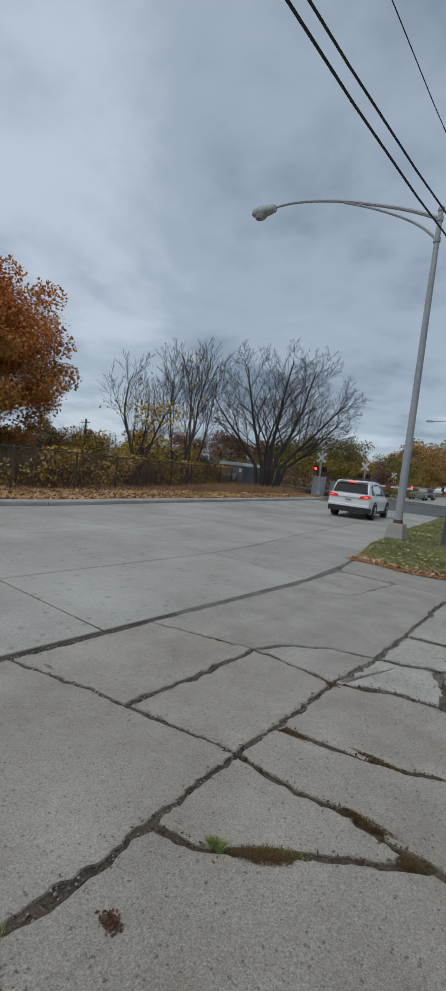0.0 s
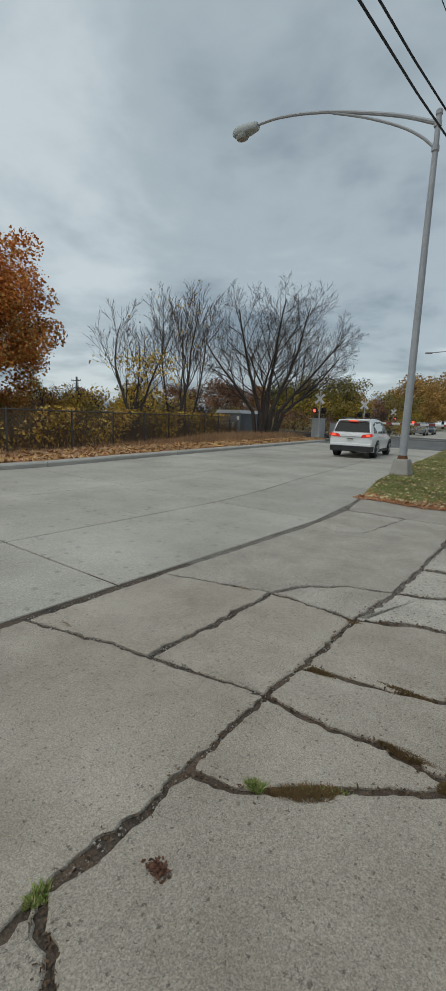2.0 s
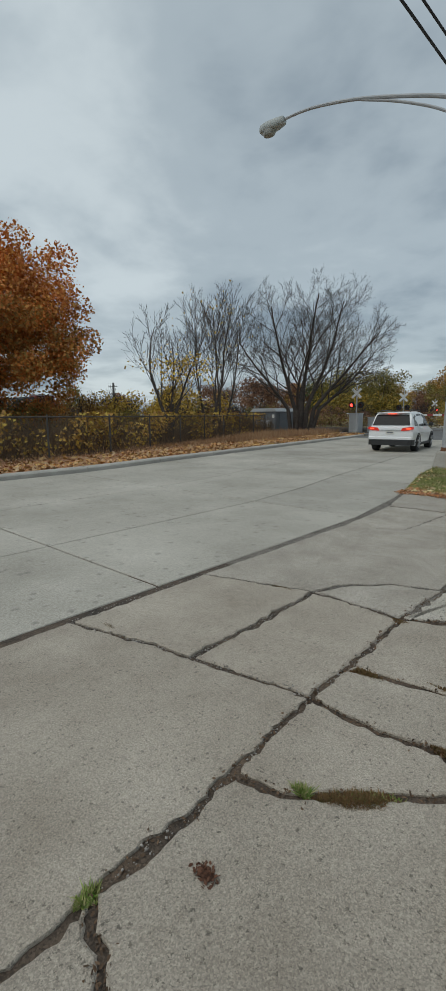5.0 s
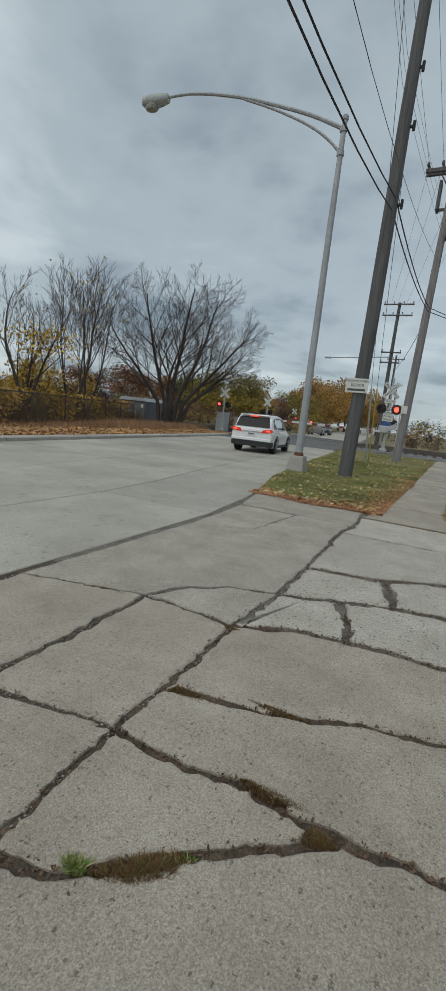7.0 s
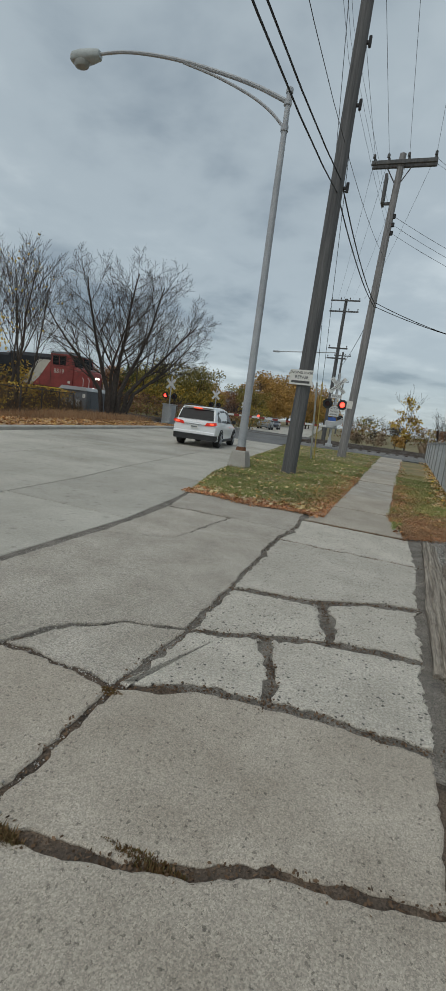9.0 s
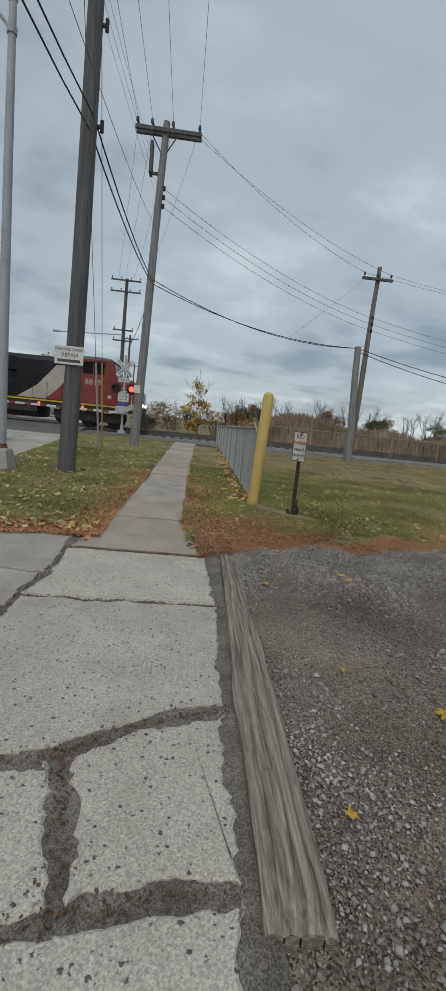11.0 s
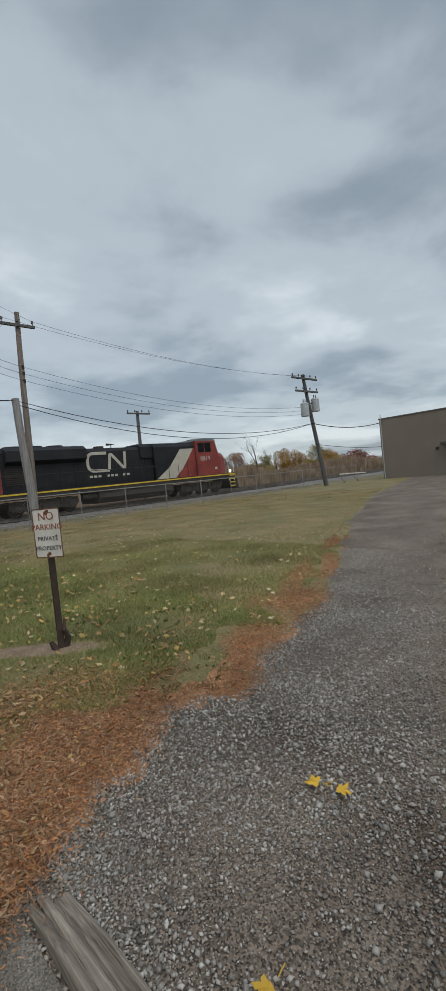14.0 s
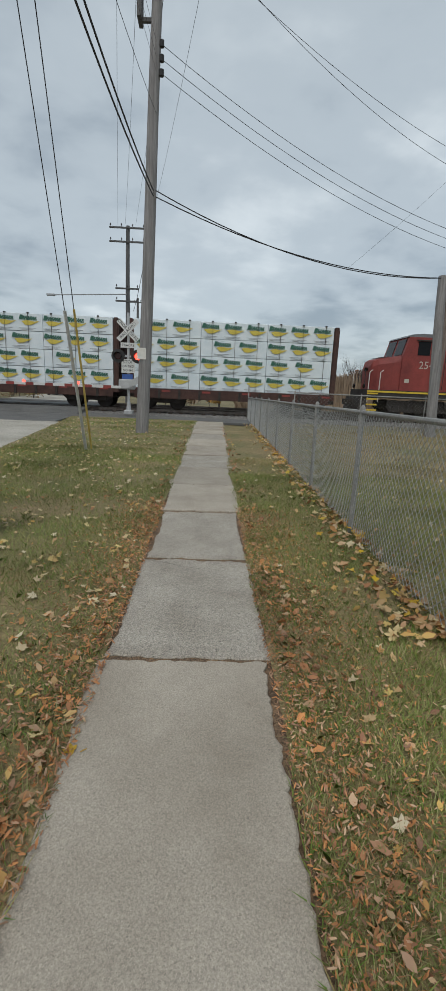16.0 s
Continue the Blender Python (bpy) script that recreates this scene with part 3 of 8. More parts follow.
def slab_ring(pts, seed, gap, rag):
    """The outline of a slab: its edge drawn in by half the gap, ragged by rag."""
    out = []
    n = len(pts)
    for i in range(n):
        a, b = Vector(pts[i]), Vector(pts[(i + 1) % n])
        d = b - a
        steps = max(1, int(d.length / 0.03)) if rag else max(1, int(d.length / 1.2))
        nor = Vector((-d.y, d.x)).normalized()
        for k in range(steps):
            p = a + d * (k / steps)
            if k == 0:
                e = a - Vector(pts[i - 1])
                nn = (nor + Vector((-e.y, e.x)).normalized())
                nn = nn.normalized() * min(1.6, 1 / max(0.5, nn.length / 2))
            else:
                nn = nor
            g = gap(p.x, p.y) if callable(gap) else gap
            if rag:
                p = p + meander(p)
            w = g * 0.5 + (0.03 * (1 + noise.noise(Vector((p.x * 1.7, p.y * 1.7, seed + 2)))) * math.sin(math.pi * k / steps) if p.y > 8.3 and abs(nor.x) > 0.8 else 0.0) + rag * (0.5 * abs(noise.noise(Vector((p.x * 4, p.y * 4, seed)))) ** 1.4 + 0.45 * abs(noise.noise(Vector((p.x * 13, p.y * 13, seed)))) + 0.3 * abs(noise.noise(Vector((p.x * 37, p.y * 37, seed)))))
            out.append(p + nn * min(w, 0.07))
    return out


def slab(name, pts, z, material, parent, gap=0.012, rag=0.0, seed=0.0, thick=0.08, tilt=0.0):
    area = sum(pts[i - 1][0] * pts[i][1] - pts[i][0] * pts[i - 1][1] for i in range(len(pts)))
    if area < 0:
        pts = pts[::-1]
    ring = slab_ring(pts, seed, gap, rag)
    n = len(ring)
    c = sum(ring, Vector((0, 0))) / n
    up = lambda p: z + tilt * (p - c).x
    s = Shape()
    inner = [p + (c - p).normalized() * 0.012 for p in ring]
    vs = [(p.x, p.y, z - thick) for p in ring] + [(p.x, p.y, up(p) - 0.007) for p in ring] + [(p.x, p.y, up(p)) for p in inner]
    fs = [tuple(range(2 * n, 3 * n))]
    for i in range(n):
        j = (i + 1) % n
        fs += [(i, j, n + j, n + i), (n + i, n + j, 2 * n + j, 2 * n + i)]
    s.add(vs, fs)
    return part(name, s, material, parent)


for a, b in zip(joints[:-1], joints[1:]):
    for p, q in zip(LANES[:-1], LANES[1:]):
        mid = (a + b) / 2
        pts = [(p + bend(a), a), (p + bend(mid), mid), (p + bend(b), b), (q + bend(b), b), (q + bend(mid), mid), (q + bend(a), a)]
        slab("road_slab", pts, -0.004, ROADC, road, gap=0.024)
under = Shape()
for a, b in zip(joints[:-1], joints[1:]):
    under.prism([(-3.1 + bend(a), a), (-3.1 + bend(b), b), (-11.2 + bend(b), b), (-11.2 + bend(a), a)], "z", -0.11, -0.024)
part("joint_filler", under, DIRT, road, "dark filler in the joints")

kerb = empty("kerb", pose(0, 0, 0), "worn pale concrete kerb along the road", "kerb", "", "structure")
for k in range(20):
    a, b = -28 + 2.9 * k, -28 + 2.9 * (k + 1) - 0.02
    s = Shape()
    rings = []
    for y in (a, (a + b) / 2, b):
        x = -11.0 + bend(y)
        rings.append([(x, y, -0.08), (x, y, 0.085), (x - 0.03, y, 0.115), (x - 0.30, y, 0.125), (x - 0.32, y, -0.08)])
    s.loft(rings)
    part("kerb_stone", s, KERB, kerb)

# ---- broken slabs of the driveway ----
N = {
    "j0": (-3.1, -8.0), "ja": (-3.08, 1.7), "jb": (-3.08, 3.05), "jc": (-3.06, 5.5), "je": (-3.16, 7.35), "jd": (-3.46, 8.72),
    "mz": (-1.25, -8.0), "m0": (-1.27, 0.75), "cd": (-1.28, 1.40), "ca": (-1.33, 2.05), "mb": (-1.32, 2.42), "cg": (-1.34, 3.3),
    "ch": (-1.30, 4.07), "m5": (-1.33, 4.95), "m7": (-1.36, 5.75), "m8": (-1.41, 6.8), "m9": (-1.35, 7.35), "mt": (-1.40, 8.2), "mu": (-1.39, 8.80),
    "cc": (-2.09, 1.94), "a1": (-1.59, 2.0), "cb": (-2.10, 3.35), "b0": (-2.44, 3.23), "c1": (-2.06, 2.5), "k1": (-2.0, 3.6), "k2": (-1.69, 3.93), "k3": (-1.87, 3.35),
    "u1": (-2.33, 5.94), "u2": (-2.21, 7.4), "d1": (-0.95, 2.05), "d2": (-0.69, 2.11), "d3": (-0.52, 2.05), "e": (-0.33, 2.05),
}
N2 = {
    "b1": (-1.08, 1.44), "b2": (-0.9, 1.57), "b3": (-0.74, 1.71), "b4": (-0.57, 1.84), "rz": (0.16, -8.0), "r0": (0.16, 2.07), "q1": (-1.0, 0.58), "rq": (0.16, -0.1),
    "r1": (0.16, 2.85), "r2": (0.16, 3.62), "r3": (0.16, 4.52), "r4": (0.16, 5.48), "r5": (0.17, 6.85), "r6": (0.10, 8.2),
    "f1": (-1.06, 2.5), "f2": (-0.78, 2.55), "f3": (-0.31, 2.75), "g1": (-0.89, 3.55), "g2": (-0.63, 3.57), "g3": (-0.36, 3.6),
    "h0": (-0.70, 3.9), "h1": (-0.83, 4.27), "h2": (-0.44, 4.45), "v": (-0.60, 5.10), "w": (-0.22, 5.36),
}
N.update(N2)
driveway = empty("driveway", pose(0, 0, 0), "old cracked concrete driveway broken into slabs", "driveway", "", "structure")


def crack(x, y):
    """The width of the cracks: wide between the pitted slabs, hairline elsewhere."""
    g = 0.004 + 0.012 * max(0, noise.noise(Vector((x * 1.3, y * 1.3, 5))))
    if x > -1.5 and y > 3.9:
        g = 0.012 + (0.038 + 0.08 * max(0, noise.noise(Vector((x * 1.9, y * 1.9, 6))))) * min(1, (y - 3.9) / 0.4, max(0, (6.1 - y) / 0.3))
    if abs(x + 1.3) < 0.1:
        g = 0.014 if y < 6 else 0.03
    if abs(x + 1.29) < 0.1 and 0.8 < y < 1.25:
        g = 0.014 + 0.022 * max(0, 1 - abs(y - 1.02) / 0.24)
    if abs(x + 3.08) < 0.12:
        g = 0.016
    if x > -1.2 and 1.2 < y < 3.8:
        g = 0.018 + 0.02 * max(0, noise.noise(Vector((x * 2.1, y * 2.1, 9))))
    if -2.5 < x < -1.45 and 1.8 < y < 3.8:
        g = 0.009 + 0.03 * max(0, noise.noise(Vector((x * 2.1, y * 2.1, 4))))
    return g * (0.45 + 1.5 * max(0.0, 0.35 + noise.noise(Vector((x * 4.3, y * 4.3, 8)))))


PIECES = [
    "j0 ja cc a1 ca cd m0 mz", "ja jb b0 cb c1 cc", "cc c1 cb k3 cg mb ca a1", "cb k1 k2 ch cg k3", "jb jc u1 u2 m9 m8 m7 m5 ch k2 k1 cb b0",
    "jc je u2 u1", "je jd mu mt m9 u2", "m0 cd b1 b2 b3 b4 e r0 rq q1", "mz m0 q1 rq rz", "cd b1 b2 b3 b4 e d3 d2 d1 ca", "ca d1 d2 d3 e r0 r1 f3 f2 f1 mb",
    "mb f1 f2 f3 r1 r2 g3 g2 g1 cg", "cg g1 g2 h0 h1 ch", "g2 g3 r2 r3 h2 h1 h0", "ch h1 h2 v m5", "h2 r3 r4 w v", "m5 v w r4 r5 m8 m7", "m8 r5 r6 mt m9",
]
for i, names in enumerate(PIECES):
    pts = [N[k] for k in names.split()]
    worn = i >= 12
    slab("broken_slab", pts, 0.0 + 0.004 * math.sin(i * 2.1), WORN if worn else AGGREGATE if i in (3, 4, 5, 6) else CONCRETE, driveway, gap=crack, rag=0.085 if worn else 0.05, seed=i * 3.7, thick=0.06, tilt=0.002 * math.sin(i))

walkway = empty("walkway", pose(0, 0, 0), "narrow concrete walkway of worn square slabs", "walkway", "", "structure")
ys = [8.22, 9.86, 11.76] + [13.42 + 1.71 * k for k in range(10)] + [31.2]
for i, (a, b) in enumerate(zip(ys[:-1], ys[1:])):
    j = 0.03 * math.sin(i * 4.7)
    x0, x1 = (-1.38, 0.02) if i == 0 else (-1.19 + j - 0.006 * max(0, a - 13), -0.15 + 0.02 * math.cos(i * 3.1) + 0.014 * max(0, a - 13))
    pts = [(x0, a), (x1 + (0.05 if i == 0 else 0), a), (-0.14 if i == 0 else x1, b), (-1.19 if i == 0 else x0, b)]
    slab("walkway_slab", pts, 0.012 + 0.006 * math.sin(i * 1.9), AGGREGATE if i in (2, 3, 6, 9) else WALKWAY, walkway, gap=lambda x, y: 0.014 + 0.03 * max(0, noise.noise(Vector((x * 2.2, y * 2.2, 3)))), rag=0.085, seed=40 + i, tilt=0.006 * math.sin(i * 2.3))

# ---- timbers along the gravel ----


def timber(y0, y1, x0, x1, seed, slim=1.0):
    """A rotten sleeper split lengthwise into strips."""
    top = empty("timber", pose(0, 0, 0), "split grey weathered timber lying at the slab edge", "timber", "edging timbers")
    cuts = [(-0.118, -0.055, 0.046), (-0.058, 0.004, 0.056), (-0.002, 0.058, 0.050), (0.054, 0.108, 0.030)]
    for q, (a, b, high) in enumerate(cuts):
        s = Shape()
        rings = []
        ya, yb = y0 + 0.12 * noise.noise(Vector((seed, q, 0))), y1 - 0.45 * abs(noise.noise(Vector((seed, q * 2.3 + 1, 4))))
        steps = int((yb - ya) / 0.05)
        for k in range(steps + 1):
            t = k / steps
            y = ya + (yb - ya) * t
            c = x0 + (x1 - x0) * t + 0.012 * noise.noise(Vector((y * 0.8, seed, 0)))
            wa = a + 0.026 * noise.noise(Vector((y * 1.7, seed, q))) + 0.004 * noise.noise(Vector((y * 14, seed, q)))
            wb = b + 0.026 * noise.noise(Vector((y * 1.7, seed, q + 1))) + 0.004 * noise.noise(Vector((y * 14, seed, q + 5)))
            h = high * min(1, 0.35 + 0.3 * k, 0.3 + 0.12 * (steps - k)) * (1 - 0.35 * t) + 0.022 * noise.noise(Vector((y * 2.2, seed, q + 9))) + 0.005 * noise.noise(Vector((y * 17, seed, q)))
            split = max(0, 1 - abs(y - y0 - 0.62 * (y1 - y0)) / 0.12)
            h -= split * (0.035 if q == 1 else 0.015)
            thin = slim * (1 - 0.5 * max(0, t - 0.3))
            wa, wb = wa * thin, wb * thin
            e = 0.012
            rings.append([(c + wa, y, -0.05), (c + wa, y, h - e), (c + wa + e, y, h), (c + (wa + wb) / 2, y, h + 0.006 * noise.noise(Vector((y * 9, q, 1)))), (c + wb - e, y, h - 0.003), (c + wb, y, h - e), (c + wb, y, -0.05)])
        s.loft(rings)
        part("split_strip", s, TIMBER, top)


timber(4.38, 8.36, 0.30, 0.345, 1.0)
timber(1.2, 4.26, 0.34, 0.29, 5.0, 0.72)


# ---- poles, lamp and wires ----


def arc(pts, n=10):
    """A smooth line through a few points."""
    pts = [Vector(p) for p in pts]
    out = []
    for i in range(len(pts) - 1):
        p0, p1, p2, p3 = pts[max(0, i - 1)], pts[i], pts[i + 1], pts[min(len(pts) - 1, i + 2)]
        for k in range(n):
            t = k / n
            out.append(0.5 * ((2 * p1) + (p2 - p0) * t + (2 * p0 - 5 * p1 + 4 * p2 - p3) * t * t + (3 * p1 - p0 - 3 * p2 + p3) * t ** 3))
    return out + [pts[-1]]


def street_lamp():
    top = empty("street_lamp", pose(-4.22, 13.55, 0), "grey steel street lamp with a long curved arm", "street lamp")
    part("base", Shape().loft([[(sx * w, sy * w, z) for sx, sy in ((-1, -1), (1, -1), (1, 1), (-1, 1))] for w, z in ((0.25, -0.05), (0.25, 0.06), (0.19, 0.42), (0.17, 0.46))]), KERB, top, "concrete plinth")
    part("pole", Shape().tube([(0, 0, 0.45), (0.01, 0, 3), (0.02, 0, 6.5), (0.04, 0, 9.1)], [0.115, 0.10, 0.085, 0.065], 12), LAMPMETAL, top, smooth=True)
    part("collar", Shape().tube([(0, 0, 0.44), (0, 0, 0.56)], [0.15, 0.12], 10), RUST, top, "rusty base collar")
    part("cap", Shape().tube([(0.04, 0, 9.07), (0.04, 0, 9.16), (0.04, 0, 9.21)], [0.085, 0.085, 0.03], 10), LAMPMETAL, top)
    arm = arc([(0.04, -0.02, 8.86), (-0.78, -0.05, 9.26), (-1.69, -0.08, 9.61), (-2.84, -0.11, 10.0), (-3.85, -0.13, 10.26), (-4.69, -0.15, 10.40), (-5.44, -0.16, 10.43)], 6)
    part("arm", Shape().tube(arm, [0.058 - 0.02 * k / (len(arm) - 1) for k in range(len(arm))], 8), LAMPMETAL, top, smooth=True)
    brace = arc([(0.03, -0.02, 8.3), (-0.36, -0.04, 8.68), (-0.92, -0.06, 9.07), (-1.86, -0.08, 9.56), (-2.84, -0.11, 9.97)], 6)
    part("brace", Shape().tube(brace, [0.036] * len(brace), 8), LAMPMETAL, top, smooth=True)
    head = Shape()
    rings = []
    for t, w, h in ((0, 0.09, 0.08), (0.03, 0.12, 0.11), (0.3, 0.17, 0.14), (0.58, 0.20, 0.15), (0.80, 0.19, 0.135), (0.88, 0.13, 0.09)):
        rings.append([(-5.36 - t, -0.16 - t * 0.02 + w * math.copysign(abs(math.cos(a)) ** 0.6, math.cos(a)), 10.41 - 0.03 * t + h * math.copysign(abs(math.sin(a)) ** 0.6, math.sin(a))) for a in [2 * math.pi * k / 14 for k in range(14)]])
    head.loft(rings)
    hd = part("head", head, mat("lantern_paint", (0.36, 0.39, 0.385), (0.45, 0.48, 0.475), 3, 40, 0.55, 0.1), top, "pale grey-green cobra-head lantern", smooth=True)
    part("lens", Shape().loft([[(-5.93 + 0.25 * r * math.cos(a), -0.18 + 0.17 * r * math.sin(a), z) for a in [2 * math.pi * k / 14 for k in range(14)]] for r, z in ((1, 10.30), (0.97, 10.24), (0.78, 10.17), (0.3, 10.13))]), mat("lamp_lens", (0.28, 0.29, 0.27), (0.36, 0.37, 0.35), 4, 30, 0.3, 0), hd, "clouded refractor bowl", smooth=True)
    for z in (8.3, 8.86):
        part("clamp", Shape().tube([(0.03, 0, z - 0.06), (0.03, 0, z + 0.06)], 0.095, 10), LAMPMETAL, top)


street_lamp()


def insulator(parent, x, y, z, s=1.0):
    part("insulator", Shape().tube([(x, y, z), (x, y, z + 0.08 * s), (x, y, z + 0.1 * s), (x, y, z + 0.2 * s), (x, y, z + 0.24 * s)], [0.02 * s, 0.02 * s, 0.06 * s, 0.055 * s, 0.025 * s], 6), POLEWOOD, parent, "dark ceramic insulator")


def pole_thing(name, base, lean, height, r0, r1, material, label, arms=(), group="utility poles"):
    top = empty(name, pose(*base), label, "utility pole", group)
    pts, rad = [], []
    for k in range(7):
        t = k / 6
        pts.append((lean[0] * t + 0.02 * math.sin(k), lean[1] * t, -0.15 + (height + 0.15) * t))
        rad.append(r0 + (r1 - r0) * t)
    part("shaft", Shape().tube(pts, rad, 12), material, top, smooth=True)
    for x0, x1, z, dy in arms:
        a = part("crossarm", Shape().box(x0, x1, dy - 0.06, dy + 0.06, z - 0.06, z + 0.07, 0.008), POLEWOOD, top)
        n = max(2, int((x1 - x0) / 0.75) + 1)
        for k in range(n):
            insulator(a, x0 + 0.1 + (x1 - x0 - 0.2) * k / (n - 1), dy, z + 0.07)
    return top


ta = pole_thing("utility_pole", (-2.93, 13.95, 0), (0.26, 0, 0), 13.5, 0.20, 0.14, POLEWOOD, "dark weathered timber utility pole with a paper notice", ())
for z in (7.1, 8.9, 10.2):
    part("bracket", Shape().box(0.1, 0.42, -0.03, 0.03, z - 0.03, z + 0.03, 0.005).tube([(0.4, 0, z - 0.1), (0.4, 0, z + 0.12)], 0.04, 6), WIRE, ta, "dark steel wire bracket")
notice = empty("notice", pose(-2.92, 13.735, 2.54, 0, 0, 0), "handwritten white card notice nailed to the pole", "sign")
part("card", Shape().box(-0.30, 0.30, -0.006, 0.006, -0.19, 0.19, 0.002), WHITE, notice)
letters("lettering", "SNOWBLOWER", 0.084, DARKTEXT, notice, pose(0, -0.008, 0.115, 90, 0, 0))
letters("lettering", "REPAIR", 0.115, DARKTEXT, notice, pose(0.02, -0.008, 0.0, 90, 0, 0))
part("print_bar", Shape().box(-0.24, 0.24, -0.009, -0.006, -0.145, -0.085), DARKTEXT, notice, "a line of dark writing")

tb = pole_thing("utility_pole", (-2.82, 25, 0), (0.48, 0, 0), 13.45, 0.21, 0.14, GREYWOOD, "grey timber utility pole with a heavy double crossarm", ())
for dy in (-0.17, 0.17):
    a = part("crossarm", Shape().box(-0.78, 1.95, dy - 0.06, dy + 0.06, 12.98, 13.14, 0.01), POLEWOOD, tb)
    for x in (-0.7, -0.1, 0.75, 1.85):
        insulator(a, x, dy, 13.14, 1.2)
for sx in (-0.4, 0.4):
    part("arm_brace", Shape().tube([(0.42, 0, 12.1), (0.42 + sx * 1.5, -0.19, 12.98)], 0.025, 6), POLEWOOD, tb)
br = part("cutout_bracket", Shape().box(-0.12, 0.0, -0.25, 0.25, 11.4, 12.6, 0.01).box(0.0, 0.5, -0.05, 0.05, 11.4, 11.5), POLEWOOD, tb)
for z in (10.2, 10.55, 10.9):
    part("spool", Shape().tube([(0.55, -0.05, z - 0.08), (0.55, -0.05, z + 0.08)], 0.07, 8), WIRE, tb)
part("tag", Shape().box(-0.12, 0.16, -0.215, -0.205, 2.35, 2.7, 0.002), WHITE, tb, "blank white card")
tc_ = pole_thing("utility_pole", (8.45, 28.45, 0), (0.25, 0, 0), 10.1, 0.17, 0.11, REDWOOD, "reddish-brown timber utility pole with a short crossarm", ((-0.65, 0.95, 9.45, -0.16),))
for z in (6.9, 7.25, 7.55):
    part("spool", Shape().tube([(0.2, -0.1, z - 0.07), (0.2, -0.1, z + 0.07)], 0.07, 8), WIRE, tc_)
stub = pole_thing("stub_pole", (8.12, 27.55, 0), (-0.22, 0.2, 0), 5.93, 0.20, 0.16, GREYWOOD, "short grey timber stub pole sawn off flat", ())
td = pole_thing("utility_pole", (23.25, 41, 0), (0.1, 0, 0), 8.0, 0.18, 0.13, POLEWOOD, "dark timber pole with one bare crossarm beyond the rails", ((-1.1, 1.3, 7.75, -0.18),))
te = pole_thing("utility_pole", (31.15, 27.5, 0), (-1.85, 0, 0), 8.6, 0.18, 0.12, POLEWOOD, "leaning timber utility pole carrying two transformers", ((-3.4, -0.3, 8.25, -0.16), (-3.1, -0.3, 7.3, -0.16)))
for x, z in ((-2.15, 5.4), (-0.75, 5.8)):
    can = part("transformer", Shape().tube([(x, -0.15, z), (x, -0.15, z + 0.03), (x, -0.15, z + 0.95), (x, -0.15, z + 1.05)], [0.25, 0.31, 0.31, 0.2], 12), mat("transformer_grey", (0.36, 0.38, 0.40), (0.46, 0.48, 0.5), 3, 30, 0.5, 0.05), te, "pale grey transformer can", smooth=True)
    for dx in (-0.12, 0.12):
        part("bushing", Shape().tube([(x + dx, -0.15, z + 1.0), (x + dx, -0.15, z + 1.3)], [0.05, 0.03], 6), POLEWOOD, can)
    part("hanger", Shape().box(min(x, -1.4), max(x, -1.4), -0.05, 0.05, z + 0.6, z + 0.7), POLEWOOD, te)
tf = pole_thing("utility_pole", (-7.9, 52, 0), (0.1, 0, 0), 14.2, 0.22, 0.15, POLEWOOD, "tall dark timber pole with several crossarms beyond the rails", ((-1.4, 1.5, 14.0, -0.18), (-1.4, 1.5, 12.95, -0.18), (-0.95, 1.0, 9.35, -0.18), (-0.95, 1.0, 8.35, -0.18)))
part("lamp_arm", Shape().tube([(0, -0.2, 8.9), (-3, -0.2, 8.75), (-6.1, -0.2, 8.6)], 0.05, 6).box(-6.7, -6.0, -0.32, -0.08, 8.5, 8.68, 0.04), LAMPMETAL, tf, "grey street-light arm")
pole_thing("utility_pole", (-10.9, 78, 0), (0, 0, 0), 13, 0.2, 0.14, POLEWOOD, "dark timber pole far along the road", ((-1.3, 1.3, 12.4, -0.16),))
pole_thing("utility_pole", (-15.5, 120, 0), (0, 0, 0), 13, 0.2, 0.14, POLEWOOD, "dark timber pole far along the road", ((-1.3, 1.3, 12.4, -0.16),))
pole_thing("utility_pole", (-1.6, -24, 0), (0, 0, 0), 13.5, 0.2, 0.14, POLEWOOD, "dark timber pole behind the driveway", ((-1.5, 1.5, 13.0, -0.16),))
pole_thing("utility_pole", (-86, 60, 0), (0, 0, 0), 8.4, 0.25, 0.2, POLEWOOD, "far timber pole over the thicket", ((-1.6, 1.6, 7.6, -0.16),))


def wire(a, b, sag, r=0.0065, name="overhead_wire", label="thin black overhead wire", group="overhead wires"):
    a, b = Vector(a), Vector(b)
    pts = [a.lerp(b, k / 16) - Vector((0, 0, sag * 4 * (k / 16) * (1 - k / 16))) for k in range(17)]
    tagged(part(name, Shape().tube(pts, r, 5), WIRE), label, "cable", group)


CABLE = ("overhead_cable", "thick black overhead cable", "overhead cables")
for dx, dz, sag in ((0, 0, 0.9), (0.12, 0.28, 0.7)):
    wire((-1.35 - dx * 5, -24, 7.2 + dz), (-2.75 + dx * 0.4, 14.0, 7.0 + dz), 1.4 + sag, 0.015, *CABLE)
    wire((-2.75 + dx * 0.4, 14.0, 7.0 + dz), (-2.45, 24.75, 7.0 + dz * 0.5), 0.25, 0.018, *CABLE)
    wire((-2.4, 24.8, 7.0 + dz * 0.6), (7.9, 27.7, 5.85), 0.55 + dx, 0.017, *CABLE)
    wire((7.9, 27.75, 5.85 - dz * 0.6), (29.9, 27.4, 4.9), 1.1 + dx * 2, 0.018, *CABLE)
wire((-2.45, 25.1, 7.0), (-7.4, 51.9, 7.5), 0.4, 0.016, *CABLE)
wire((-1.0, -24, 8.4), (-2.75, 14.0, 8.1), 2.1)
